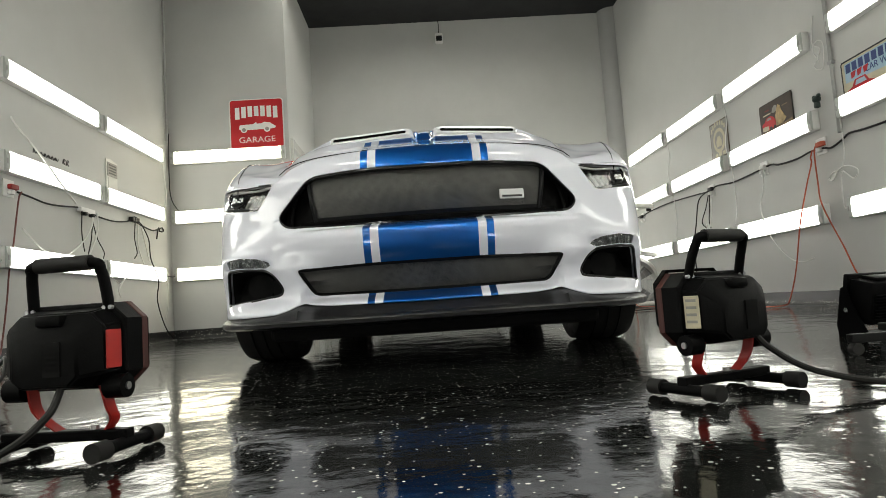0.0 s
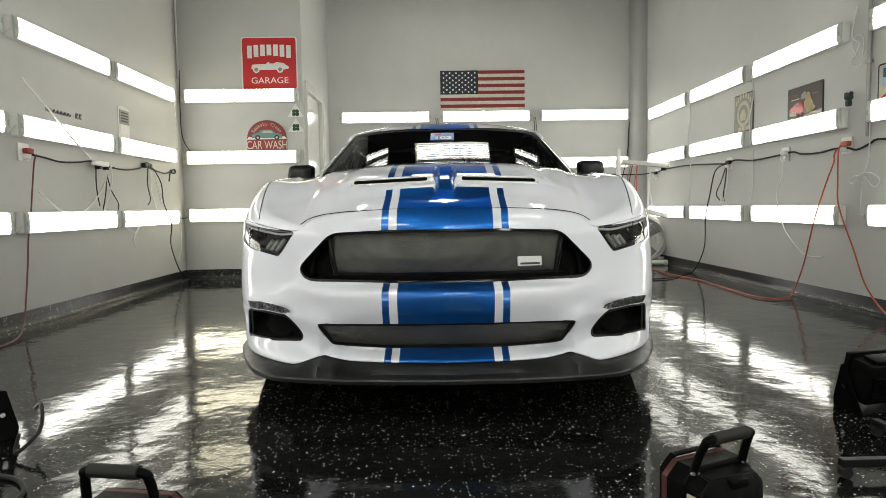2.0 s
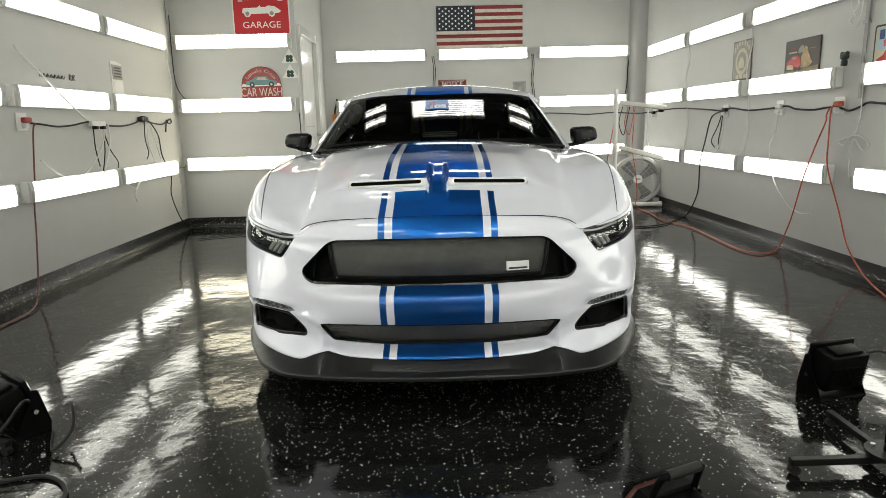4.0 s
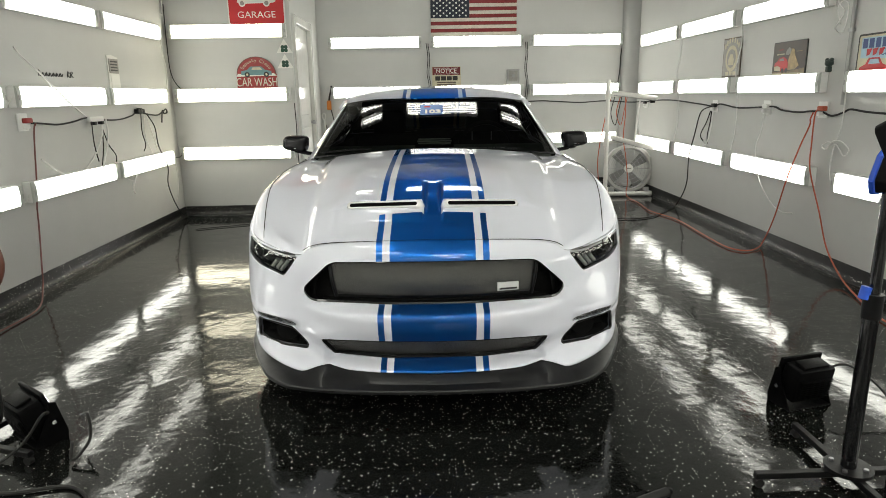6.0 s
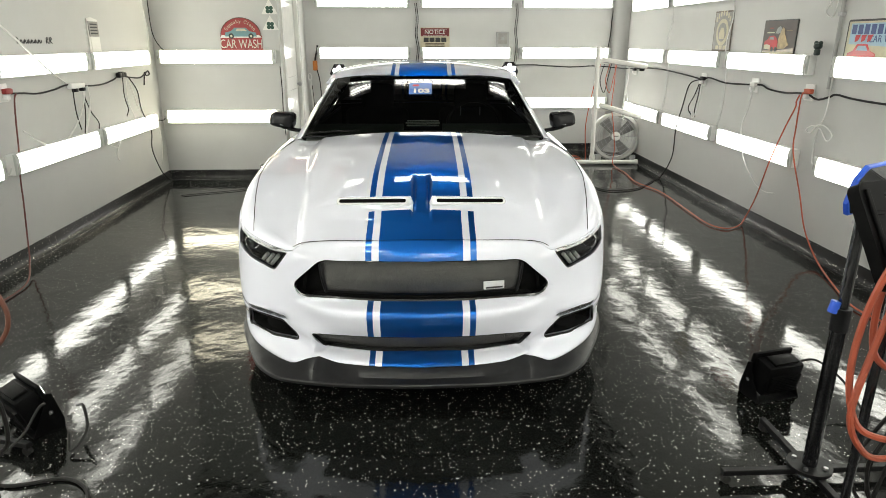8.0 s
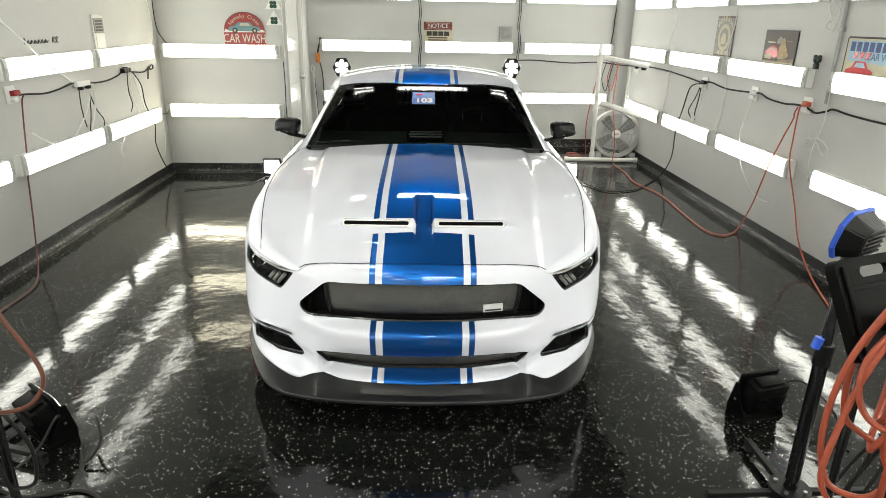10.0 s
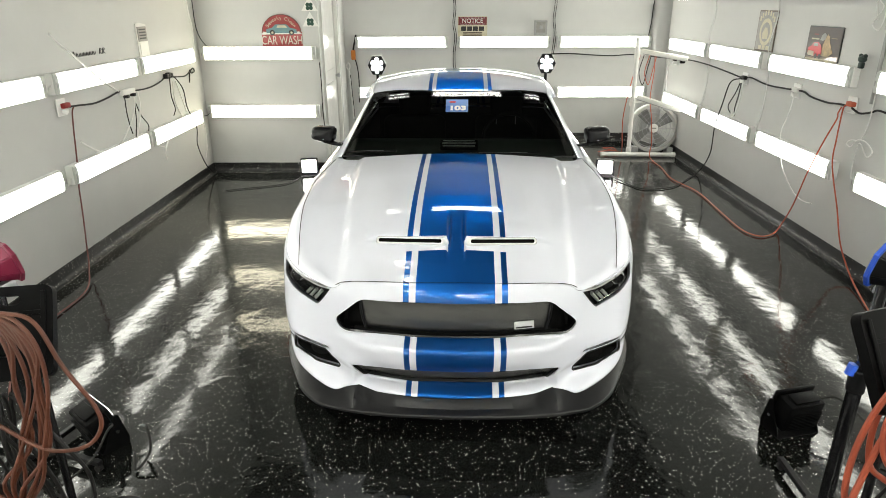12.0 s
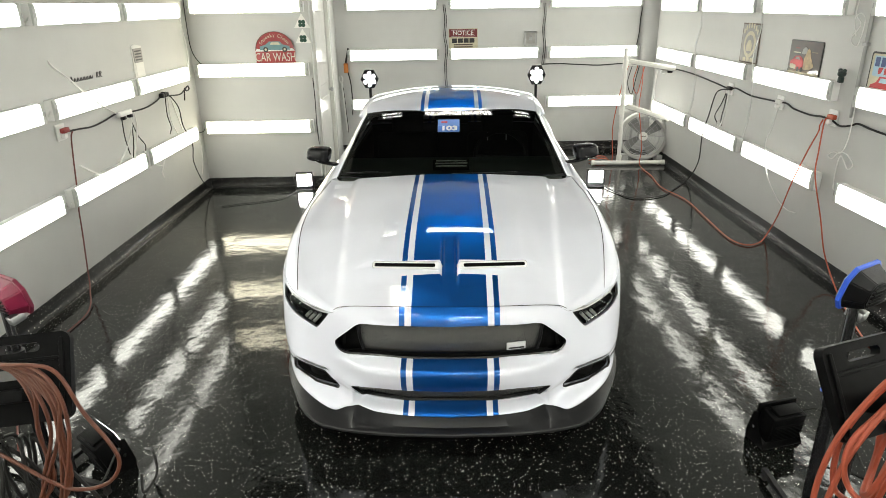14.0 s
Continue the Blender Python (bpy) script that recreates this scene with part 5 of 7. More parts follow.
for x in (-0.145, 0.115):
    part("wheel_disc", flat(arc(x, -0.065, 0.036, 0, 352, 22), -0.016), M_SIGNWHITE, g)
    part("wheel_hub", flat(arc(x, -0.065, 0.022, 0, 345, 16), -0.0175), M_SIGNGREY, g)
lettering("sign_words", "GARAGE", 0.094, M_SIGNWHITE, g, Matrix.Translation((0, -0.0145, -0.185)) @ UPRIGHT, squeeze=1.12, depth=0.001)

g = sign("car_wash_sign", pose(-2.055, YA - 0.002, 1.565), "arched red car wash sign with a teal car on it")
part("arch_plate", plate(arc(0, 0.0, 0.215, 0, 180, 24, 0.19), -0.010, "y"), M_SIGNDARKRED, g)
part("arch_rim", tube([(a, -0.011, c) for a, c in arc(0, 0.0, 0.212, 0, 180, 24, 0.187)], 0.0035, 6, straight=True), M_SIGNBROWN, g)
part("base_plate", plate(rect(-0.218, 0.222, -0.16, 0.005), -0.011, "y"), M_SIGNDARKRED, g)
lettering("sign_words", "CAR WASH", 0.128, M_FLAGWHITE, g, Matrix.Translation((0, -0.0135, -0.085)) @ UPRIGHT, squeeze=0.69, depth=0.001)
for k, ch in enumerate("Squeaky Clean"):
    if ch == " ":
        continue
    a = radians(152 - 124 * k / 12)
    lettering("sign_letter", ch, 0.052, M_SIGNCREAM, g, Matrix.Translation((0.168 * math.cos(a), -0.0125, 0.148 * math.sin(a))) @ pose(0, 0, 0, 90, 0, 0) @ pose(0, 0, 0, 0, 0, math.degrees(a) - 90), depth=0.001)
body = [(-0.165, -0.005), (-0.165, 0.035), (-0.10, 0.05), (-0.06, 0.085), (0.06, 0.085), (0.095, 0.05), (0.165, 0.035), (0.17, -0.005)]
part("painted_car", flat(body, -0.013), M_SIGNTEAL, g, "teal saloon car")
part("painted_glass", flat([(-0.05, 0.05), (-0.035, 0.076), (0.045, 0.076), (0.07, 0.05)], -0.0145), M_SIGNCREAM, g)
for x in (-0.10, 0.11):
    part("painted_wheel", flat(arc(x, 0.0, 0.028, 0, 345, 18), -0.0145), M_SIGNBLACK, g)
    part("painted_hub", flat(arc(x, 0.0, 0.013, 0, 345, 12), -0.016), M_SIGNCREAM, g)
part("foam", flat([(-0.22, -0.02), (-0.2, 0.012), (-0.12, -0.004), (0, 0.002), (0.12, -0.006), (0.19, 0.014), (0.225, -0.015)], -0.0125), M_SIGNWHITE, g)

for z in (1.855, 1.695):
    g = sign("clover_sign", pose(-1.732, YA - 0.002, z), "small white triangle sign with a green clover")
    part("triangle_plate", plate([(-0.088, -0.068), (0.088, -0.068), (0, 0.082)], -0.004, "y"), M_SIGNWHITE, g)
    for a in (45, 135, 225, 315):
        part("clover_leaf", flat([(0.025 * math.cos(radians(a)) + p, 0.024 * math.sin(radians(a)) - 0.022 + q) for p, q in arc(0, 0, 0.021, 0, 340, 12)], -0.0055), M_SIGNGREEN, g)

# wooden flag
g = sign("wooden_flag", pose(0.49, YB - 0.004, 2.345), "painted wooden flag of stripes and stars resting on a strip light", "flag")
FW, FH = 1.17, 0.60
part("backing", box(-FW / 2, FW / 2, -0.010, 0, -FH / 2, FH / 2, 0.002), M_SIGNBROWN, g)
sh = FH / 13
for k in range(13):
    z1 = FH / 2 - k * sh
    x0 = -FW / 2 if k > 6 else -FW / 2 + FW * 0.45
    part("flag_slat", box(x0, FW / 2, -0.022, -0.010, z1 - sh + 0.0015, z1 - 0.0015, 0.0015, 1), M_FLAGRED if k % 2 == 0 else M_FLAGWHITE, g)
canton = part("canton", box(-FW / 2, -FW / 2 + FW * 0.45 - 0.004, -0.024, -0.010, FH / 2 - 7 * sh + 0.002, FH / 2, 0.0015, 1), M_FLAGBLUE, g, "dark blue field with white stars")
for r in range(9):
    for c in range(6 if r % 2 == 0 else 5):
        cx = -FW / 2 + 0.045 + (c + (0 if r % 2 == 0 else 0.5)) * 0.0865
        cz = FH / 2 - 0.034 - r * 0.0325
        pts = [(cx + (0.0165 if k % 2 == 0 else 0.0085) * math.sin(math.pi * k / 5), cz + (0.0165 if k % 2 == 0 else 0.0085) * math.cos(math.pi * k / 5)) for k in range(10)]
        part("star", flat(pts, -0.0245), M_SIGNWHITE, canton)

g = sign("notice_sign", pose(0.107, YB - 0.002, 1.555), "notice sign with a red header on a cream panel")
part("sign_plate", plate(rect(-0.20, 0.20, -0.135, 0.135), -0.004, "y"), M_SIGNCREAM, g)
part("header", flat(rect(-0.192, 0.192, 0.022, 0.127), -0.0045), M_NOTICE, g)
part("header_line", flat(rect(-0.165, 0.165, 0.034, 0.038), -0.0065), M_SIGNWHITE, g)
part("header_line", flat(rect(-0.165, 0.165, 0.112, 0.116), -0.0065), M_SIGNWHITE, g)
lettering("sign_words", "NOTICE", 0.078, M_SIGNWHITE, g, Matrix.Translation((0, -0.0065, 0.075)) @ UPRIGHT, depth=0.001)
for k in range(4):
    part("name_bar", flat(rect(-0.155 + 0.08 * k, -0.085 + 0.08 * k, -0.052, 0.006), -0.0055), M_SIGNBLACK, g)
for k in range(2):
    part("text_bar", flat(rect(-0.13, 0.13, -0.085 - 0.03 * k, -0.068 - 0.03 * k), -0.0055), M_SIGNBROWN, g)

# tin signs on the east wall (their right is towards the entrance)
EAST = lambda y, z: pose(XR - 0.002, y, z, 0, 0, -90)
g = sign("tall_print", EAST(6.28, 1.612), "narrow grey vintage print with a round cream emblem")
part("print_plate", plate(rect(-0.18, 0.18, -0.18, 0.18), -0.006, "y"), M_SIGNBROWN, g)
part("print_field", flat(rect(-0.168, 0.168, -0.168, 0.168), -0.0065), M_SIGNGREY, g)
part("emblem", flat(arc(0, -0.01, 0.12, 0, 350, 28), -0.008), M_SIGNCREAM, g)
part("emblem_core", flat(arc(0, -0.01, 0.085, 0, 350, 24), -0.0095), M_SIGNGREY, g)
part("emblem_figure", flat([(-0.05, -0.07), (-0.055, -0.02), (-0.02, 0.03), (0.025, 0.03), (0.055, -0.02), (0.05, -0.07)], -0.011), M_SIGNCREAM, g)
for k in range(7):
    a = radians(150 - 20 * k)
    part("letter_bar", flat([(0.15 * math.cos(a) + p, 0.05 + 0.11 * math.sin(a) + q) for p, q in rect(-0.012, 0.012, -0.022, 0.022)], -0.0095), M_SIGNCREAM, g)
for x in (-0.075, 0.0, 0.075):
    part("letter_bar", flat(rect(x - 0.028, x + 0.028, -0.165, -0.13), -0.008), M_SIGNCREAM, g)

g = sign("truck_print", EAST(5.29, 1.548), "dark brown vintage print with a red truck and golden sail")
part("print_plate", plate(rounded(0.48, 0.275, 0.012), -0.006, "y"), M_SIGNBLACK, g)
part("print_field", flat(rounded(0.465, 0.26, 0.010), -0.0065), M_PRINTDARK, g)
part("painted_ground", flat([(-0.228, -0.126), (0.228, -0.126), (0.228, -0.075), (0.12, -0.085), (-0.05, -0.098), (-0.228, -0.095)], -0.0075), M_PRINTTAN, g)
part("painted_edge", flat(rect(-0.228, 0.228, -0.128, -0.108), -0.0080), M_SIGNCREAM, g)
part("painted_sail", flat([(-0.005, -0.085), (0.0, 0.0), (0.02, 0.045), (0.045, 0.08), (0.075, 0.065), (0.09, 0.02), (0.13, -0.03), (0.15, -0.055), (0.09, -0.085)], -0.0085), M_PRINTGOLD, g)
part("painted_sail", flat([(-0.05, 0.035), (-0.035, 0.07), (0.0, 0.09), (0.03, 0.075), (0.02, 0.04), (-0.015, 0.03)], -0.0090), M_SIGNGREY, g)
part("painted_truck", flat([(-0.205, -0.07), (-0.20, -0.028), (-0.165, -0.015), (-0.135, 0.012), (-0.07, 0.018), (-0.03, 0.0), (-0.005, -0.03), (-0.005, -0.085), (-0.12, -0.092)], -0.0095), M_SIGNRED, g, "red painted truck")
part("painted_grille", flat([(-0.20, -0.085), (-0.20, -0.055), (-0.16, -0.05), (-0.11, -0.058), (-0.105, -0.092)], -0.0102), M_SIGNCREAM, g, "pale painted grille")
part("painted_glass", flat([(-0.135, -0.012), (-0.12, 0.006), (-0.075, 0.008), (-0.06, -0.014)], -0.0102), M_SIGNGREY, g)
part("letter_bar", flat(rect(-0.18, -0.07, 0.036, 0.046), -0.008), M_SIGNCREAM, g)
part("letter_bar", flat(rect(-0.15, -0.09, 0.072, 0.079), -0.008), M_DULLRED, g)
part("letter_bar", flat(rect(0.10, 0.18, 0.05, 0.056), -0.008), M_PRINTTAN, g)
for x in (-0.075, -0.02):
    part("painted_wheel", flat(arc(x, -0.088, 0.019, 0, 345, 14), -0.0108), M_SIGNBLACK, g)

g = sign("car_wash_print", EAST(4.17, 1.505), "bright vintage car wash print with a red car and blue letters")
part("print_plate", plate(rounded(0.58, 0.31, 0.02), -0.006, "y"), M_SIGNBLACK, g)
part("print_field", flat(rounded(0.55, 0.285, 0.012), -0.0065), M_SIGNCREAM, g)
part("print_sky", flat([(-0.25, 0.0), (0.265, -0.02), (0.265, 0.13), (-0.25, 0.13)], -0.0075), M_SKYBLUE, g)
for k in range(7):
    x = -0.235 + 0.062 * k
    part("name_bar", flat(rect(x, x + 0.044, 0.062, 0.122), -0.009), M_SIGNBLUE, g)
for k in range(3):
    part("name_bar", flat([(-0.2 + 0.06 * k + 0.012, 0.012), (-0.16 + 0.06 * k, 0.02), (-0.14 + 0.06 * k, 0.06), (-0.19 + 0.06 * k, 0.055)], -0.0095), M_SIGNRED, g)
lettering("sign_words", "CAR WASH", 0.062, M_SIGNBLUE, g, Matrix.Translation((0.10, -0.009, 0.03)) @ UPRIGHT, depth=0.001)
part("painted_car", flat([(-0.25, -0.12), (-0.245, -0.06), (-0.19, -0.04), (-0.16, 0.0), (-0.06, 0.0), (-0.03, -0.04), (0.03, -0.06), (0.02, -0.12)], -0.009), M_SIGNRED, g, "red painted car")
part("painted_glass", flat([(-0.16, -0.04), (-0.145, -0.01), (-0.07, -0.01), (-0.05, -0.04)], -0.0105), M_SKYBLUE, g)

# decal and paper pocket on the west wall
WEST = lambda y, z: pose(XL + 0.002, y, z, 0, 0, 90)
g = sign("script_decal", WEST(5.13, 1.512), "small black script decal stuck on the wall", "decal")
for k in range(7):
    x = -0.23 + 0.046 * k
    part("script_stroke", tube([(x, -0.002, -0.015), (x + 0.008, -0.002, 0.012 if k else 0.028), (x + 0.026, -0.002, -0.014), (x + 0.044, -0.002, 0.006)], 0.003, 6, 4), M_SIGNBLACK, g)
for x in (0.15, 0.20):
    part("script_stroke", tube([(x, -0.002, -0.016), (x + 0.012, -0.002, 0.026), (x + 0.035, -0.002, 0.018), (x + 0.01, -0.002, 0.003), (x + 0.035, -0.002, -0.016)], 0.0032, 6, 4), M_SIGNBLACK, g)
g = thing("paper_pocket", WEST(6.06, 1.55) @ Matrix.Diagonal((1.2, 1, 1, 1)), "clear pocket with grey and white leaflets on the wall", "leaflet holder")
b = plate([(-0.085, -0.14), (0.085, -0.14), (0.085, 0.14), (-0.02, 0.16), (-0.085, 0.15)], -0.006, "y")
part("pocket", b, M_SIGNWHITE, g, "white crumpled sleeve")
part("leaflet", box(-0.07, 0.075, -0.012, -0.007, 0.0, 0.125, 0.001, 1), M_SIGNGREY, g, "grey printed leaflet")
for k in range(4):
    part("text_bar", flat(rect(-0.05, 0.055, 0.02 + 0.025 * k, 0.032 + 0.025 * k), -0.0125), M_SIGNBLACK, g)
part("leaflet", box(-0.06, 0.07, -0.011, -0.007, -0.125, -0.01, 0.001, 1), M_SIGNWHITE, g, "white crumpled paper")


# ---- wall fittings and cords ----
def outlet(m, label, plug_material):
    t = thing("wall_outlet", m, label, "outlet", "outlets on the walls")
    part("cover", box(-0.058, 0.058, -0.010, 0, -0.06, 0.06, 0.004), M_WHITE, t)
    part("plug", box(-0.02, 0.06, -0.045, -0.010, -0.008, 0.028, 0.008), plug_material, t, smooth=True)
    part("plug", box(-0.02, 0.02, -0.045, -0.010, -0.045, -0.012, 0.006), M_WHITE, t, smooth=True)
    return t


outlet(WEST(4.61, 1.18), "white wall outlet with a red plug in it", M_DULLRED)
outlet(EAST(4.76, 1.16), "white wall outlet with orange plugs in it", M_ORANGE)
outlet(EAST(5.55, 1.162), "white wall outlet with a white plug in it", M_WCORD)
outlet(EAST(6.55, 1.155), "white wall outlet with black plugs in it", M_BLACK)
outlet(EAST(8.6, 1.16), "white wall outlet with a black adapter in it", M_BLACK)


def cord(name, pts, r, material, label, n=7, step=7):
    ob = finish(name, tube(pts, r, n, step), material, True, 180)
    return tagged(ob, label, "cable")


W = XL + 0.014
cord("black_cable", [(W, 4.70, 1.17), (W, 4.85, 1.16), (W, 5.03, 1.145), (W, 5.24, 1.156), (W, 5.42, 1.178), (W, 5.53, 1.177), (W, 5.79, 1.15), (W, 6.05, 1.146), (W, 6.29, 1.172), (W, 6.43, 1.205), (W, 6.61, 1.18), (W, 6.88, 1.158), (W, 7.03, 1.19), (W, 7.13, 1.214), (W, 7.15, 1.18), (W, 7.07, 1.17), (W, 7.03, 1.20), (W, 6.98, 1.08)], 0.007, M_RUBBER, "black cable clipped along the wall")
cord("red_cable", [(W + 0.03, 4.70, 1.17), (W + 0.02, 4.685, 1.13), (W + 0.01, 4.67, 0.99), (W + 0.012, 4.63, 0.79), (W + 0.014, 4.58, 0.6), (W + 0.02, 4.55, 0.44), (W + 0.05, 4.46, 0.2), (-2.86, 4.3, 0.06), (-2.74, 4.0, 0.012), (-2.73, 3.5, 0.012), (-2.6, 3.0, 0.012), (-2.3, 2.5, 0.012)], 0.0055, M_REDCORD, "dark red cord hanging from the outlet to the floor")
power = thing("power_strip", WEST(5.57, 1.165), "white power strip hanging on the black cable", "power strip")
part("strip_body", box(-0.11, 0.11, -0.045, -0.004, -0.02, 0.022, 0.006), M_WHITE, power, smooth=True)
for x in (-0.06, 0.06):
    part("plug", box(x - 0.02, x + 0.02, -0.06, -0.02, -0.045, -0.018, 0.005), M_BLACK, power, smooth=True)
V = XL + 0.05
for name, pts, r, m_, lab in (
    ("power_cable", [(V, 5.46, 1.15), (V, 5.45, 1.0), (V, 5.465, 0.9), (V, 5.49, 0.82)], 0.0045, M_RUBBER, "black cord hanging below the power strip"),
    ("power_cable", [(V, 5.63, 1.12), (V, 5.61, 1.0), (V, 5.59, 0.91), (V, 5.535, 0.78)], 0.0045, M_RUBBER, "black cord hanging below the power strip"),
    ("power_cable", [(V, 5.63, 1.12), (V, 5.635, 1.06), (V, 5.70, 0.94), (V, 5.80, 0.845), (V, 5.79, 0.785)], 0.0045, M_RUBBER, "black cord hanging below the power strip"),
    ("white_cable", [(V, 5.63, 1.15), (V, 5.61, 1.046), (V, 5.50, 0.925), (V, 5.34, 0.82), (V, 5.2, 0.77), (V, 4.98, 0.775), (V, 4.84, 0.83), (V, 4.69, 0.915)], 0.0065, M_WCORD, "thin white cord sagging along the wall"),
    ("white_cable", [(XL + 0.02, 4.628, 1.68), (XL + 0.03, 4.67, 1.63), (XL + 0.06, 4.79, 1.53), (XL + 0.09, 4.89, 1.43), (XL + 0.09, 5.09, 1.304), (V, 5.38, 1.195)], 0.007, M_WCORD, "white cord crossing the strip light"),
    ("white_cable", [(V + 0.02, 5.66, 1.16), (V + 0.02, 5.665, 1.04), (V + 0.02, 5.62, 0.93), (V + 0.02, 5.54, 0.82), (V + 0.02, 5.50, 0.75)], 0.0075, M_WCORD, "white cord looped below the power strip"),
    ("power_cable", [(V, 6.41, 1.19), (V, 6.39, 1.02), (V, 6.435, 0.89), (V, 6.38, 0.83)], 0.0045, M_RUBBER, "black cord hanging from the plugs"),
    ("white_cable", [(V, 6.47, 1.17), (V, 6.46, 0.96), (V, 6.57, 0.79)], 0.006, M_WCORD, "thin white cord hanging from the plugs"),
    ("white_cable", [(V, 6.54, 1.15), (V, 6.64, 0.95), (V, 6.70, 0.82)], 0.006, M_WCORD, "thin white cord hanging from the plugs"),
    ("power_cable", [(V, 6.5, 1.19), (V, 6.56, 1.165), (V, 6.70, 1.04), (V, 6.74, 0.85), (V + 0.04, 6.81, 0.64), (V, 6.87, 0.43), (V, 7.04, 0.167), (V + 0.02, 7.2, 0.03)], 0.0055, M_RUBBER, "black cord hanging down to the floor"),
    ("white_cable", [(V, 7.10, 0.71), (V, 7.155, 0.52), (V, 7.13, 0.35), (V, 7.05, 0.24)], 0.0045, M_WCORD, "white cord hanging in the corner"),
    ("white_cable", [(V, 6.18, 0.64), (V, 6.06, 0.53), (V, 6.08, 0.457)], 0.007, M_WCORD, "short white cord end below a strip light"),
    ("white_cable", [(V, 5.82, 0.70), (V, 5.95, 0.62), (V, 6.09, 0.575)], 0.004, M_WCORD, "thin white cord below the strip lights"),
):
    cord(name, pts, r, m_, lab)
plugs = thing("plug_cluster", WEST(6.44, 1.205), "cluster of black plugs on the cable", "plug")
for k, x in enumerate((-0.05, 0.0, 0.05)):
    part("plug", box(x - 0.028, x + 0.022, -0.05, -0.006, -0.02, 0.025 + 0.008 * (k % 2), 0.007), M_BLACK, plugs, smooth=True)
for y0, y1, z in ((5.74, 5.82, 1.97), (5.74, 5.84, 1.35), (5.74, 5.84, 0.70), (4.36, 4.52, 0.70), (4.36, 4.52, 1.36), (4.36, 4.52, 1.98)):
    cord("link_cable", [(XL + 0.03, y0, z), (XL + 0.035, (y0 + y1) / 2, z - 0.05), (XL + 0.03, y1, z)], 0.005, M_WCORD, "short white cord linking two strip lights")
cord("power_cable", [(XL + 0.03, 7.34, 2.3), (XL + 0.03, 7.32, 1.9), (XL + 0.035, 7.33, 1.6), (XL + 0.09, 7.36, 1.45), (XL + 0.2, 7.38, 1.36)], 0.005, M_RUBBER, "black cord running down the corner")
cord("white_cable", [(XL + 0.04, 7.12, 2.0), (XL + 0.04, 7.15, 1.8), (XL + 0.04, 7.2, 1.62), (XL + 0.04, 7.17, 1.45), (XL + 0.04, 7.12, 1.36)], 0.006, M_WCORD, "white cord running down the corner")
cord("conduit", [(XL + 0.02, 7.30, 4.2), (XL + 0.02, 7.30, 3.2), (XL + 0.02, 7.30, 2.2)], 0.010, M_GREYPL, "thin grey conduit in the corner")
cord("power_cable", [(-1.66, YA - 0.02, 1.25), (-1.655, YA - 0.02, 1.0), (-1.66, YA - 0.02, 0.75), (-1.65, YA - 0.02, 0.5)], 0.005, M_RUBBER, "black cord between strip lights beside the door")
cord("link_cable", [(XL + 0.03, 7.10, 0.70), (XL + 0.06, 7.25, 0.69), (-2.955, YA - 0.03, 0.71)], 0.005, M_RUBBER, "short black cord linking two strip lights")
cord("power_cable", [(-2.6, 6.55, 0.008), (-2.45, 6.62, 0.008), (-2.2, 6.72, 0.008), (-2.0, 6.85, 0.008), (-1.9, 7.15, 0.008)], 0.004, M_RUBBER, "black cord lying on the floor")

# north wall
N = YB - 0.02
for x in (-0.165, -0.14):
    cord("power_cable", [(x, N, 2.0), (x + 0.02, N, 1.8), (x + 0.005, N, 1.6), (x + 0.03, N, 1.42), (x + 0.01, N, 1.2), (x + 0.02, N, 0.9)], 0.0045, M_RUBBER, "black cord hanging between the strip lights")
for x in (1.20, 1.225):
    cord("power_cable", [(x, N, 2.0), (x + 0.01, N, 1.85), (x - 0.005, N, 1.65), (x + 0.02, N, 1.45), (x, N, 1.2)], 0.0042, M_RUBBER, "black cord hanging between the strip lights")
cord("power_cable", [(2.555, N, 2.0), (2.53, N, 1.8), (2.525, N, 1.6), (2.50, N, 1.4)], 0.006, M_RUBBER, "black cord hanging beside the strip light")
cord("black_cable", [(1.2, N, 1.20), (1.45, N, 1.205), (1.7, N, 1.19), (2.0, N, 1.175), (2.3, N, 1.19), (2.5, N - 0.05, 1.18), (2.62, 8.95, 1.17), (XR - 0.02, 8.6, 1.18)], 0.0075, M_RUBBER, "thick black cable along the wall")
E_ = XR - 0.016
cord("black_cable", [(E_, 8.55, 1.175), (E_, 8.37, 1.194), (E_, 7.95, 1.205), (E_, 7.5, 1.2), (E_, 6.92, 1.173), (E_, 6.57, 1.155), (E_, 6.41, 1.178), (E_, 6.07, 1.15), (E_, 5.64, 1.162), (E_, 5.43, 1.171), (E_, 5.30, 1.145), (E_, 5.06, 1.135), (E_, 4.89, 1.148), (E_, 4.75, 1.142), (E_, 4.64, 1.12), (E_, 4.51, 1.148), (E_, 4.44, 1.17), (E_, 4.27, 1.157), (E_, 4.0, 1.15), (E_, 3.4, 1.15)], 0.0075, M_RUBBER, "thick black cable sagging along the wall")
strap_ob = thing("pull_strap", pose(0, N, 0), "pale braided strap hanging by a loop beside the door frame", "strap")
part("loop", tube([(-1.61 + 0.022 * math.sin(a), -0.012, 1.045 + 0.042 * math.cos(a)) for a in np.linspace(0, 2 * math.pi, 17)], 0.0085, 8), M_WCORD, strap_ob, smooth=True)
part("peg", rod((-1.61, 0.016, 1.08), (-1.61, -0.03, 1.08), 0.007, 10), M_STEEL, strap_ob, smooth=True)
part("braid", tube([(-1.606 + 0.003 * (k % 2), -0.015 - 0.004 * (k % 2), 1.0) if k == 0 else (-1.606 + 0.0025 * k + 0.004 * (k % 2), -0.015 - 0.004 * (k % 2), 1.0 - 0.045 * k) for k in range(16)], 0.0135, 8), M_WCORD, strap_ob, "pale braided cord", True)
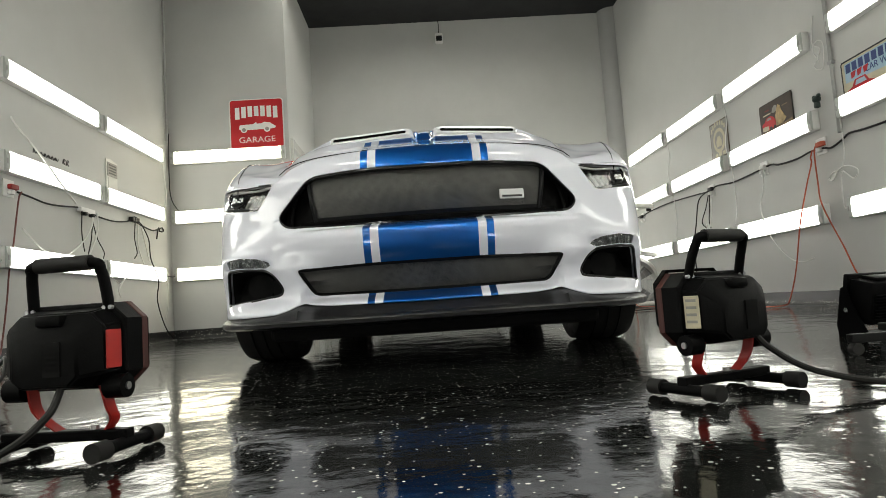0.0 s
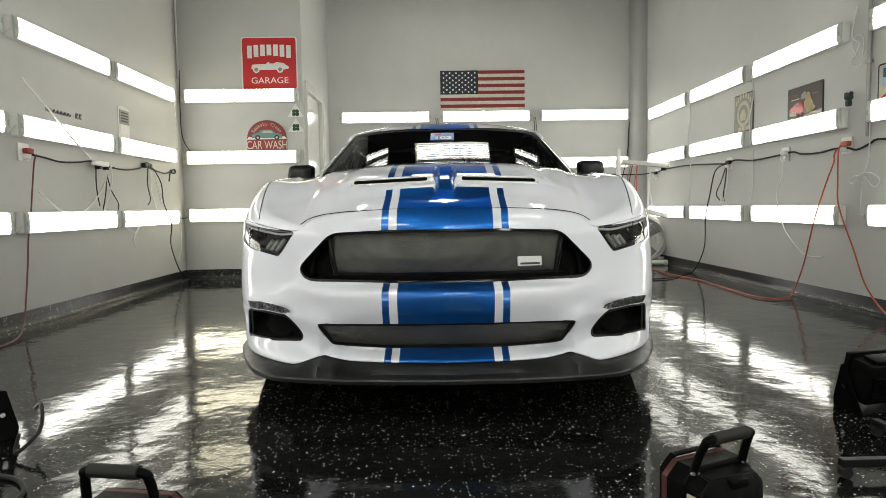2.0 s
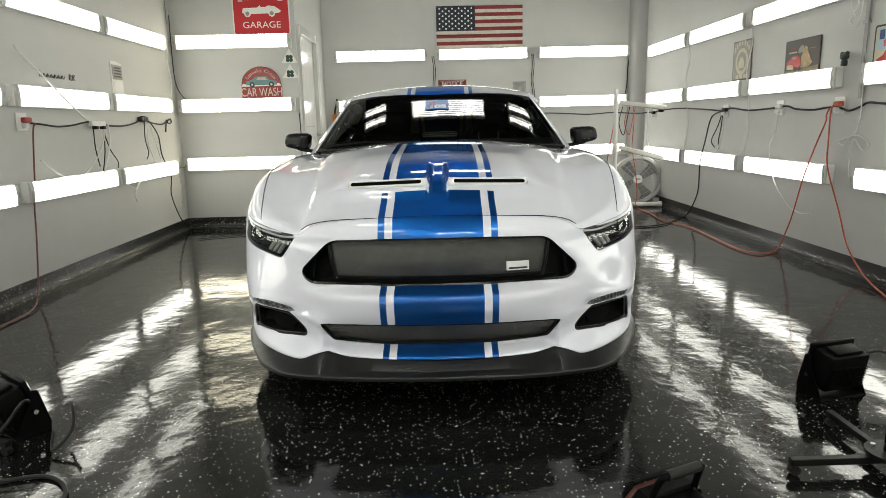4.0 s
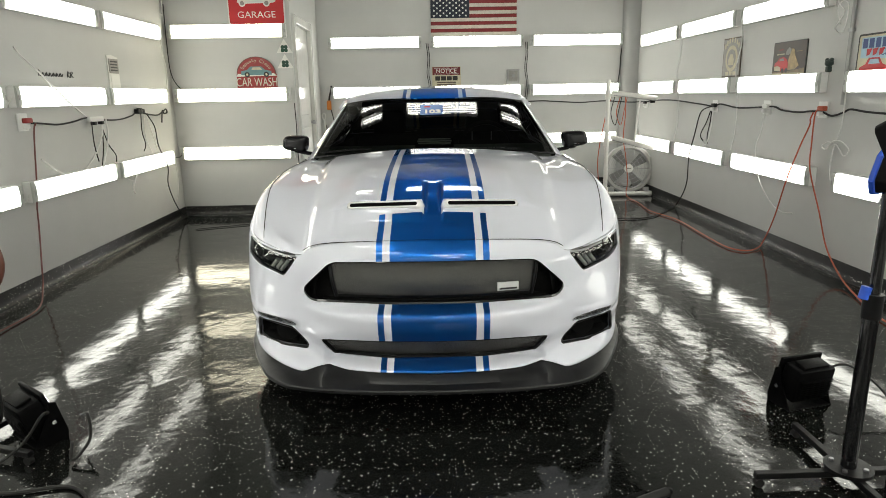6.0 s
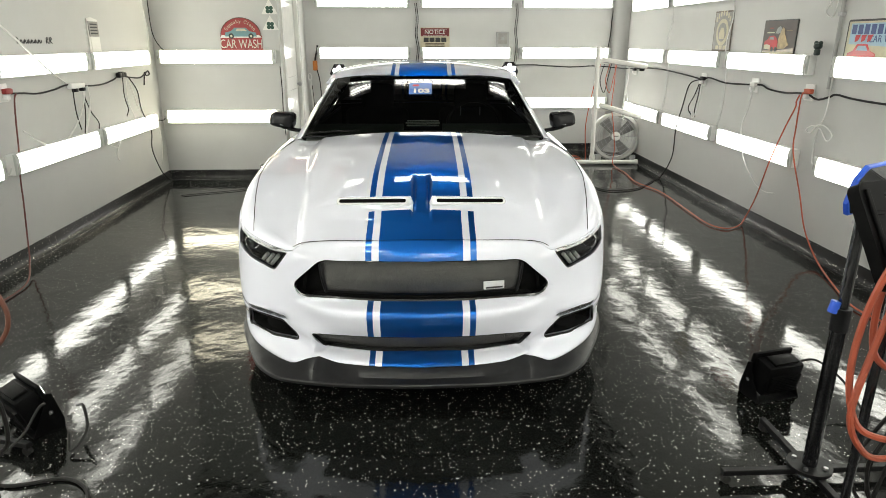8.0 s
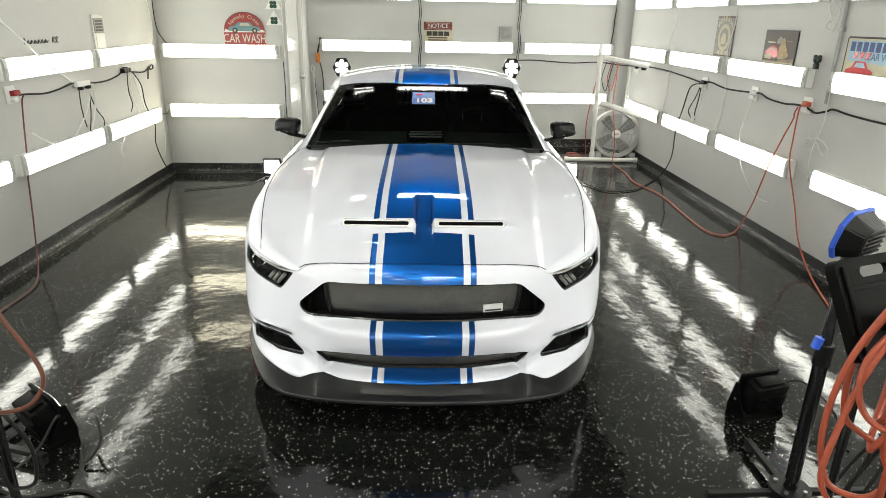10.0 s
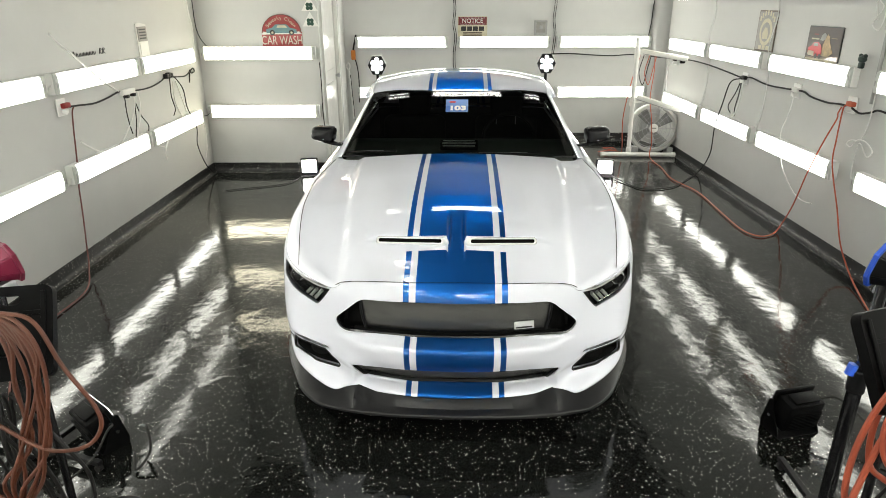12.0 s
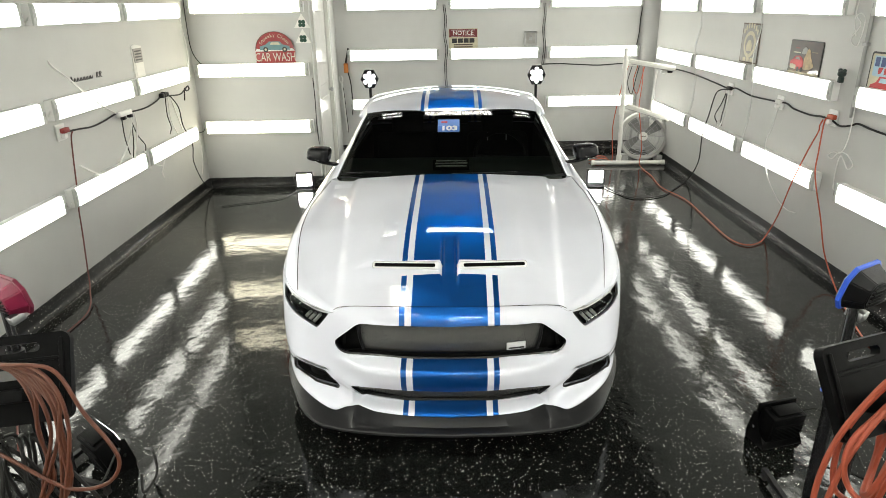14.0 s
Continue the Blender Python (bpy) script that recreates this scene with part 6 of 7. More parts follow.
part("black_tail", tube([(-1.585, -0.02, 0.93), (-1.572, -0.02, 0.7), (-1.556, -0.02, 0.4), (-1.553, -0.02, 0.3)], 0.005, 6), M_RUBBER, strap_ob, "black cord beside the braid", True)
orange = thing("orange_plug", pose(-1.53, YB, 1.20), "orange plug hanging beside the strip light", "plug")
part("plug_body", box(-0.03, 0.03, -0.06, -0.012, -0.07, 0.06, 0.012), M_PLUG, orange, smooth=True)
part("plug_cord", tube([(0, -0.03, 0.05), (0.012, -0.03, 0.12), (0.03, -0.03, 0.18), (0.045, -0.03, 0.26)], 0.012), M_RUBBER, orange, smooth=True)
part("plug_cord", tube([(0.02, -0.03, -0.05), (0.05, -0.03, -0.2), (0.06, -0.03, -0.4), (0.05, -0.03, -0.65)], 0.007), M_RUBBER, orange, smooth=True)
panel_box = thing("switch_box", pose(1.03, YB, 1.54), "grey metal switch box with a light front", "switch")
part("box_body", box(-0.088, 0.088, -0.05, 0, -0.097, 0.097, 0.006), M_GREYPL, panel_box)
part("front_plate", box(-0.062, 0.062, -0.054, -0.05, -0.06, 0.08, 0.003), M_SIGNGREY, panel_box)
part("switch", box(-0.02, 0.02, -0.064, -0.055, -0.01, 0.03, 0.004), M_GREYPL, panel_box)
spk = thing("wall_speaker", pose(0.21, YB, 4.0), "small white speaker with a dark front hung from the ceiling", "speaker")
part("case", box(-0.055, 0.055, -0.10, -0.01, -0.075, 0.07, 0.02, 3), M_WHITE, spk, smooth=True)
part("front", box(-0.042, 0.042, -0.106, -0.10, -0.055, 0.02, 0.012, 3), M_BLACK, spk, smooth=True)
part("bracket", box(-0.02, 0.02, -0.06, 0, 0.06, 0.085, 0.004), M_GREYPL, spk)
part("hanger", tube([(0, -0.05, 0.08), (0.005, -0.05, 0.18), (0, -0.05, 0.28)], 0.006), M_RUBBER, spk, smooth=True)

# east wall: conduit, pull cords, hanging cords
cond = thing("conduit", pose(XR, 4.535, 0), "thin grey conduit running up the wall", "conduit")
part("pipe", rod((-0.018, 0, 1.2), (-0.018, 0, ZC), 0.013, 12), M_GREYPL, cond, smooth=True)
for z in (1.7, 2.6, 3.6):
    part("clamp", box(-0.034, 0, -0.022, 0.022, z - 0.012, z + 0.012, 0.003), M_STEEL, cond)
for y in (6.06, 7.47):
    cord("thin_cable", [(E_ - 0.05, y, 2.0), (E_ - 0.01, y + 0.005, 1.75), (E_ - 0.05, y - 0.005, 1.5), (E_ - 0.01, y, 1.25), (E_, y + 0.01, 0.95), (E_ - 0.03, y, 0.76)], 0.0045, M_WCORD, "thin pale cord linking the strip lights")
bow = [(E_ - 0.01, 4.66, 2.1), (E_ - 0.02, 4.69, 1.91), (E_ - 0.02, 4.61, 1.83), (E_ - 0.03, 4.675, 1.725), (E_ - 0.02, 4.6, 1.69), (E_ - 0.02, 4.57, 1.85), (E_ - 0.02, 4.63, 1.9), (E_ - 0.02, 4.69, 1.86), (E_ - 0.02, 4.64, 1.75)]
cord("white_cable", bow, 0.004, M_WCORD, "white cord tied in a loop by the strip light")
cord("white_cable", [(E_ - 0.01, 4.505, 1.36), (E_ - 0.01, 4.50, 1.26), (E_ - 0.01, 4.50, 1.067), (E_ - 0.02, 4.53, 0.95), (E_ - 0.03, 4.61, 0.935), (E_ - 0.03, 4.665, 0.90), (E_ - 0.03, 4.61, 0.885), (E_ - 0.03, 4.545, 0.945), (E_ - 0.03, 4.45, 0.95), (E_ - 0.03, 4.36, 0.90), (E_ - 0.03, 4.41, 0.855), (E_ - 0.02, 4.53, 0.925), (E_ - 0.01, 4.57, 0.80), (E_ - 0.01, 4.56, 0.68), (E_ - 0.04, 4.48, 0.675)], 0.0045, M_WCORD, "white cord tied in a bow on the wall")
cord("white_cable", [(E_ - 0.03, 5.50, 1.155), (E_ - 0.035, 5.53, 0.97), (E_ - 0.08, 5.51, 0.81), (E_ - 0.08, 5.405, 0.565), (E_ - 0.035, 5.255, 0.385), (E_ - 0.035, 5.08, 0.34), (E_ - 0.035, 4.93, 0.356)], 0.0048, M_WCORD, "white cord hanging in a loop over a strip light")
cord("power_cable", [(E_ - 0.03, 6.54, 1.155), (E_ - 0.034, 6.72, 1.12), (E_ - 0.034, 6.81, 1.05), (E_ - 0.05, 6.855, 0.86), (E_ - 0.08, 6.89, 0.62), (E_ - 0.034, 7.02, 0.29), (2.66, 7.22, 0.03), (2.45, 6.98, 0.01), (2.18, 6.66, 0.01), (1.854, 6.59, 0.01), (1.72, 6.84, 0.01), (1.62, 7.15, 0.02)], 0.006, M_RUBBER, "black cord hanging from the outlet to the floor")
for dy in (-0.03, 0.05):
    cord("power_cable", [(E_ - 0.02, 6.55, 1.16), (E_ - 0.03, 6.58 + dy, 1.0), (E_ - 0.04, 6.63 + 2 * dy, 0.86), (E_ - 0.03, 6.6 + dy, 0.78)], 0.005, M_RUBBER, "black cord end hanging from the outlet")
cord("white_cable", [(E_ - 0.02, 6.52, 1.16), (E_ - 0.04, 6.5, 0.95), (E_ - 0.04, 6.56, 0.8), (E_ - 0.04, 6.62, 0.77), (E_ - 0.04, 6.64, 0.83)], 0.006, M_WCORD, "white cord hanging from the outlet")
toy = thing("green_ornament", pose(XR - 0.05, 4.69, 1.425) @ Matrix.Scale(0.85, 4), "small dark grey-green ornament standing on a strip light", "ornament")
b = box(-0.02, 0.02, -0.022, 0.022, 0, 0.05, 0.01)
bmesh.ops.create_icosphere(b, subdivisions=2, radius=0.034, matrix=Matrix.Translation((0, 0, 0.075)) @ Matrix.Diagonal((1, 1.2, 0.9, 1)))
bmesh.ops.create_icosphere(b, subdivisions=2, radius=0.018, matrix=Matrix.Translation((0, -0.03, 0.10)))
bmesh.ops.create_icosphere(b, subdivisions=2, radius=0.018, matrix=Matrix.Translation((0, 0.03, 0.10)))
part("figure", b, M_ORNAMENT, toy, smooth=True)
# orange extension cords
cord("extension_cable", [(E_ - 0.04, 4.80, 1.14), (E_ - 0.045, 4.82, 1.09), (E_ - 0.045, 4.82, 1.045), (E_ - 0.06, 4.89, 0.88), (E_ - 0.09, 4.97, 0.615), (E_ - 0.06, 5.14, 0.28), (E_ - 0.06, 5.27, 0.05), (2.55, 5.17, 0.014), (2.41, 5.115, 0.012), (2.33, 5.29, 0.012), (2.35, 5.82, 0.012), (2.38, 6.48, 0.012), (2.285, 6.99, 0.012), (2.33, 7.5, 0.012), (2.33, 7.9, 0.014), (2.33, 8.02, 0.06), (2.36, 8.08, 0.2), (2.33, 8.1, 0.5), (2.30, 8.15, 0.75), (2.33, 8.2, 1.05), (2.33, 8.24, 1.27)], 0.0056, M_ORANGE, "orange extension cord from the outlet across the floor to the rack")
cord("extension_cable", [(E_ - 0.04, 4.76, 1.16), (E_ - 0.035, 4.787, 1.11), (E_ - 0.035, 4.785, 0.9), (E_ - 0.06, 4.725, 0.72), (E_ - 0.035, 4.59, 0.42), (E_ - 0.035, 4.46, 0.19), (2.63, 4.2, 0.05), (2.52, 3.85, 0.013), (2.40, 3.48, 0.013), (2.40, 3.32, 0.012), (2.45, 3.1, 0.012), (2.55, 2.7, 0.012), (2.5, 2.2, 0.012), (2.2, 1.9, 0.012)], 0.0056, M_ORANGE, "orange extension cord hanging from the outlet to the floor")
cord("extension_cable", [(1.75, 8.35, 0.02), (1.9, 8.3, 0.05), (2.0, 8.4, 0.02), (1.85, 8.5, 0.04), (1.95, 8.35, 0.07), (2.05, 8.3, 0.03), (2.0, 8.2, 0.5), (2.08, 8.22, 1.0), (2.15, 8.24, 1.26)], 0.006, M_ORANGE, "orange cord heaped beside the rack")

# ---- rack of white pipe with lamps, and the fan ----
rack = thing("pipe_rack", pose(2.10, 8.16, 0), "white plastic pipe rack carrying two shop lights", "rack")
part("foot", rod((-0.34, -0.02, 0.035), (0.56, -0.06, 0.035), 0.027, 14), M_PVC, rack, smooth=True)
for x in (-0.34, 0.56):
    part("foot_cap", rod((x - 0.02, -0.02 if x < 0 else -0.06, 0.035), (x + 0.02, -0.02 if x < 0 else -0.06, 0.035), 0.034, 14), M_PVC, rack, smooth=True)
part("caster", rod((0.50, -0.07, 0.012), (0.50, -0.04, 0.012), 0.012, 12), M_GREYPL, rack, smooth=True)
part("upright", rod((0, 0, 0.03), (0, 0.06, 1.46), 0.026, 14), M_PVC, rack, smooth=True)
part("tee", rod((0, -0.002, 0.03), (0, 0.0, 0.12), 0.034, 14), M_PVC, rack, smooth=True)
for z, drop in ((1.27, 0.06), (0.69, 0.11)):
    part("joint", rod((0, 0.05, z - 0.05), (0, 0.05, z + 0.05), 0.034, 14), M_PVC, rack, smooth=True)
    part("arm", rod((0, 0.05, z), (0.24, 0.06, z), 0.022, 12), M_PVC, rack, smooth=True)
    lamp = part("shop_light", box(-0.28, 0.28, -0.045, 0.045, -0.02, 0.03, 0.012), M_PVC, rack, "white shop light, switched off", True)
    lamp.matrix_basis = pose(0.30, -0.06, z - 0.01, 0, 14 if z < 1 else 8, -28)
    part("lens", box(-0.25, 0.25, -0.035, 0.035, -0.028, -0.02, 0.003), M_GREYPL, lamp)
part("clip", box(0.47, 0.53, -0.16, -0.12, 1.17, 1.24, 0.01), M_BLACK, rack, smooth=True)
part("hanging_cord", tube([(0.37, -0.06, 1.2), (0.345, -0.06, 0.98), (0.335, -0.06, 0.78), (0.325, -0.06, 0.62)], 0.010), M_WCORD, rack, "white hanging cord", True)
part("hanging_cord", tube([(0.37, -0.06, 1.2), (0.355, -0.06, 0.95), (0.385, -0.06, 0.75), (0.345, -0.06, 0.60)], 0.008), M_WCORD, rack, "white hanging cord", True)
for x in (0.08, 0.15):
    part("hanging_cord", tube([(x, 0.03, 1.25), (x - 0.04, 0.03, 1.05), (x + 0.02, 0.03, 0.9), (x + 0.06, 0.03, 1.1), (x + 0.09, 0.03, 1.25)], 0.005), M_RUBBER if x < 0.1 else M_ORANGE, rack, "thin hanging cord", True)

fan = thing("drum_fan", pose(2.46, 8.42, 0.32, -8, 0, -8), "round grey drum fan standing in the corner", "fan")
b = bmesh.new()
prof = [(-0.10, 0.265), (-0.10, 0.30), (-0.085, 0.312), (0.085, 0.312), (0.10, 0.30), (0.10, 0.265)]
rings = [[b.verts.new((r * math.cos(2 * math.pi * k / 48), y, r * math.sin(2 * math.pi * k / 48))) for k in range(48)] for y, r in prof]
for a, c in zip(rings, rings[1:] + rings[:1]):
    for k in range(48):
        b.faces.new((a[k], a[(k + 1) % 48], c[(k + 1) % 48], c[k]))
part("drum", b, M_DRUM, fan, "pale grey drum", True)
for r in (0.09, 0.145, 0.20, 0.25):
    part("guard_ring", tube([(r * math.cos(a), -0.095, r * math.sin(a)) for a in np.linspace(0, 2 * math.pi, 37)], 0.0022, 5, straight=True), M_STEEL, fan)
for k in range(8):
    a = math.pi * k / 4
    part("guard_spoke", rod((0.05 * math.cos(a), -0.095, 0.05 * math.sin(a)), (0.28 * math.cos(a), -0.095, 0.28 * math.sin(a)), 0.003, 6), M_STEEL, fan)
part("hub", rod((0, -0.108, 0), (0, -0.085, 0), 0.055, 24), M_SIGNWHITE, fan, "round white hub badge", True)
part("hub_bar", box(-0.03, 0.03, -0.1095, -0.108, -0.007, 0.007), M_SIGNGREY, fan)
for k in range(4):
    b = bmesh.new()
    a = math.pi * k / 2 + 0.5
    pts = [(0.05, 0.03), (0.24, 0.10), (0.26, -0.04), (0.05, -0.03)]
    v = [b.verts.new((math.cos(a) * p - math.sin(a) * q, 0.02 + 0.25 * q, math.sin(a) * p + math.cos(a) * q)) for p, q in pts]
    b.faces.new(v)
    bl = part("blade", b, M_FANBLADE, fan, "smoky translucent grey blade")
    bl.modifiers.new("thickness", "SOLIDIFY").thickness = 0.006
part("motor", rod((0, 0.03, 0), (0, 0.1, 0), 0.065, 20), M_GREYPL, fan, smooth=True)
for r in (0.10, 0.15, 0.20, 0.25, 0.285):
    part("back_guard", tube([(r * math.cos(a), 0.105, r * math.sin(a)) for a in np.linspace(0, 2 * math.pi, 37)], 0.003, 5, straight=True), M_STEEL, fan)
for s in (-1, 1):
    part("foot", box(s * 0.22 - 0.04, s * 0.22 + 0.04, -0.12, 0.12, -0.322, -0.24, 0.01), M_GREYPL, fan)


# ---- portable flood lights in front of the car ----
def work_light(m, label, sticker, side, cord_pts, drop, base, across_x, lean):
    """Seen from behind: the face of the lamp looks along local +y. drop: how much lower the head hangs; base: how far the feet stand forward of it; lean: how far its handle leans back."""
    t = thing("work_light", m, label, "work light", "work lights in front of the car")
    for s in (-1, 1):
        leg = part("foot_bar", rod((across_x + s * 0.108, base - 0.062, 0.017), (across_x + s * 0.108, base + 0.062, 0.017), 0.0105, 14), M_LAMPBLACK, t, smooth=True)
        for y in (base - 0.068, base + 0.068):
            part("foot_cap", rod((across_x + s * 0.108, y - 0.016, 0.017), (across_x + s * 0.108, y + 0.016, 0.017), 0.0155, 14), M_RUBBER, leg, smooth=True)
    part("cross_bar", box(across_x - 0.115, across_x + 0.115, base - 0.012, base + 0.012, 0.022, 0.04, 0.003), M_LAMPBLACK, t)
    part("bolt", rod((0.02, base, 0.038), (0.02, base, 0.047), 0.007, 8), M_STEEL, t)
    for s in (-1, 1):
        b = bmesh.new()
        line = smooth_line([(s * 0.045, base, 0.04), (s * 0.062, base * 0.75, 0.058), (s * 0.066, base * 0.3, 0.08), (s * 0.064, 0, 0.115 - drop)], 5)
        strap = [[b.verts.new(p + Vector((ox, oy, 0))) for ox, oy in ((-0.002, -0.011), (0.002, -0.011), (0.002, 0.011), (-0.002, 0.011))] for p in line]
        for l0, l1 in zip(strap, strap[1:]):
            for k in range(4):
                b.faces.new((l0[k], l0[(k + 1) % 4], l1[(k + 1) % 4], l1[k]))
        b.faces.new(strap[0])
        b.faces.new(list(reversed(strap[-1])))
        part("yoke", b, M_RED, t, "red steel yoke")
        kn = part("knob", rod((s * 0.072, 0, 0.112), (s * 0.105, 0, 0.112), 0.019, 14), M_LAMPBLACK, t, smooth=True)
        part("knob_screw", rod((s * 0.104, 0, 0.112), (s * 0.108, 0, 0.112), 0.006, 10), M_STEEL, kn)
    octo = [(-0.066, -0.068), (0.066, -0.068), (0.094, -0.042), (0.094, 0.040), (0.066, 0.066), (-0.066, 0.066), (-0.094, 0.040), (-0.094, -0.042)]
    part("face_frame", plate([(a * 1.05, 0.178 + c * 1.05) for a, c in octo], 0.014, "y", 0.052, bevel=0.003), M_DARKRED, t, "dark red octagonal front frame")
    part("lens", plate([(a * 0.86, 0.178 + c * 0.84) for a, c in octo], 0.004, "y", 0.065), M_FLOOD, t, "lit lens")
    b = bmesh.new()
    rims = [[b.verts.new((a * k, y, 0.178 + c * k)) for a, c in octo] for k, y in ((0.90, 0.0665), (0.90, 0.078), (0.985, 0.078), (0.985, 0.0665))]
    for l0, l1 in zip(rims, rims[1:]):
        for k in range(8):
            b.faces.new((l0[k], l0[(k + 1) % 8], l1[(k + 1) % 8], l1[k]))
    part("lens_rim", b, M_LAMPBLACK, t, "black raised rim round the lens")
    part("bezel", plate([(a * 1.035, 0.178 + c * 1.035) for a, c in octo], 0.044, "y", 0.009, bevel=0.005), M_LAMPBLACK, t)
    b = bmesh.new()
    front = [b.verts.new((a * 0.96, 0.014, 0.178 + c * 0.93)) for a, c in octo]
    midr = [b.verts.new((a * 0.92, -0.026, 0.174 + c * 0.88)) for a, c in octo]
    back = [b.verts.new((a * 0.60, -0.052, 0.156 + c * 0.56)) for a, c in octo]
    for l0, l1 in ((front, midr), (midr, back)):
        for k in range(8):
            b.faces.new((l0[k], l0[(k + 1) % 8], l1[(k + 1) % 8], l1[k]))
    b.faces.new(back)
    bmesh.ops.bevel(b, geom=list(b.edges), offset=0.003, segments=2, affect="EDGES")
    hs = part("rear_housing", b, M_LAMPBLACK, t, smooth=True)
    part("battery_latch", box(-0.02, 0.024, -0.046, -0.012, 0.212, 0.230, 0.004), M_LAMPBLACK, t, smooth=True)
    b = box(-0.017, 0.017, -0.003, 0, -0.03, 0.03, 0.001, 1)
    b.transform(pose(side * 0.0895, -0.012, 0.172, 0, 0, side * 88))
    plate_ob = part("rating_plate", b, sticker, hs)
    for k in range(4):
        b = box(-0.012, 0.012, -0.0036, -0.003, -0.02 + 0.013 * k, -0.015 + 0.013 * k)
        b.transform(pose(side * 0.0895, -0.012, 0.172, 0, 0, side * 88))
        if sticker is M_SIGNCREAM:
            part("text_bar", b, M_SIGNGREY, plate_ob)
    for k in range(6):
        part("vent_rib", box(0.0, 0.03, -0.0545, -0.050, 0.135 + 0.008 * k, 0.148 + 0.008 * k), M_DARK, hs)
    handle = part("handle", tube([(-0.068, 0.012, 0.232), (-0.066, 0.008 - 0.4 * lean, 0.27), (-0.062, 0.004 - 0.8 * lean, 0.298), (-0.050, -lean, 0.312), (0.050, -lean, 0.312), (0.062, 0.004 - 0.8 * lean, 0.298), (0.066, 0.008 - 0.4 * lean, 0.27), (0.068, 0.012, 0.232)], 0.0088, 12, 6), M_LAMPBLACK, t, smooth=True)
    part("grip", rod((-0.048, -lean, 0.312), (0.048, -lean, 0.312), 0.0125, 14), M_RUBBER, handle, smooth=True)
    for s in (-1, 1):
        for dz in (0.0, 0.011):
            part("screw", rod((s * (0.064 + dz), 0.002, 0.238), (s * (0.064 + dz), 0.009, 0.238), 0.0035, 8), M_STEEL, t)
    for ob in t.children:
        if ob.name.split(".")[0] in ("knob", "face_frame", "lens", "bezel", "rear_housing", "battery_latch", "handle", "screw"):
            ob.matrix_basis = Matrix.Translation((0, 0, -drop))
    part("power_cord", tube(cord_pts, 0.006, 8, 8), M_RUBBER, t, "black power cord", True)
    return t


work_light(pose(0.335, 1.487, 0, 0, 0, 24), "black and red portable work light with carrying handle, switched on", M_SIGNCREAM, -1,
           [(0.03, -0.04, 0.115), (0.045, -0.06, 0.085), (0.09, -0.10, 0.045), (0.16, -0.17, 0.02), (0.28, -0.24, 0.008), (0.45, -0.3, 0.008), (0.6, -0.38, 0.008)], 0.012, 0.022, 0.015, 0.018)
work_light(pose(-0.813, 1.335, 0, 0, 0, -10), "black and red portable work light with red label, switched on", M_RED, 1,
           [(0.02, -0.04, 0.115), (0.015, -0.06, 0.08), (-0.02, -0.09, 0.04), (-0.09, -0.11, 0.012), (-0.2, -0.10, 0.008), (-0.35, -0.12, 0.008), (-0.5, 0.0, 0.008), (-0.45, 0.15, 0.008)], 0.0, 0.036, -0.032, 0.004)


# ---- black floor lamps beside the car ----
def floor_lamp(m, label, tilt):
    m = m @ Matrix.Scale(0.87, 4)
    t = thing("floor_flood_light", m, label, "flood light", "flood lights on the floor")
    sp = new("lamp_head")
    sp.parent = t
    sp.matrix_basis = pose(0, 0, 0.03, tilt, 0, 0)
    part("case", box(-0.105, 0.105, -0.075, 0.03, 0.02, 0.195, 0.012), M_LAMPBLACK, sp, smooth=True)
    part("front_rim", box(-0.118, 0.118, 0.03, 0.05, 0.005, 0.212, 0.006), M_LAMPBLACK, sp, smooth=True)
    part("lens", box(-0.10, 0.10, 0.05, 0.053, 0.02, 0.195), M_FLOOD, sp, "lit lens")
    for k in range(9):
        part("cooling_fin", box(-0.09, 0.09, -0.09, -0.07, 0.045 + 0.012 * k, 0.048 + 0.012 * k), M_LAMPBLACK, sp)
    part("top_box", box(-0.07, 0.075, -0.06, 0.01, 0.195, 0.21, 0.005), M_LAMPBLACK, sp, smooth=True)
    for s in (-1, 1):
        b = plate([(-0.09, 0.0), (0.05, 0.0), (0.055, 0.04), (0.02, 0.19), (-0.01, 0.20), (-0.02, 0.14)], 0.004 * s, "x", s * 0.122)
        br = part("bracket", b, M_LAMPBLACK, t)
        part("bracket_bolt", rod((s * 0.126, 0.0, 0.10), (s * 0.132, 0.0, 0.10), 0.010, 12), M_CHROME, br, smooth=True)
    part("base_strap", box(-0.126, 0.126, -0.09, 0.05, 0.0, 0.006, 0.002, 1), M_LAMPBLACK, t)
    part("lamp_cord", tube([(0.10, -0.02, 0.14), (0.16, -0.03, 0.17), (0.22, -0.08, 0.19), (0.28, -0.2, 0.12), (0.24, -0.4, 0.02)], 0.006), M_RUBBER, t, "black cord", True)
    return t


floor_lamp(pose(1.362, 2.53, 0, 0, 0, 14), "black square flood light standing on the floor, switched on", 12)
floor_lamp(pose(-1.80, 2.44, 0, 0, 0, -38), "black square flood light tilted on the floor beside orange cords", 18)
cord("power_cable", [(-1.62, 2.40, 0.10), (-1.56, 2.34, 0.13), (-1.52, 2.26, 0.07), (-1.56, 2.2, 0.02), (-1.6, 2.28, 0.05)], 0.006, M_RUBBER, "black cord end beside the flood light")
cord("power_cable", [(-1.9, 2.1, 0.008), (-1.7, 2.02, 0.008), (-1.5, 2.05, 0.008), (-1.38, 1.95, 0.008), (-1.36, 1.8, 0.008)], 0.007, M_RUBBER, "black cord lying on the floor")


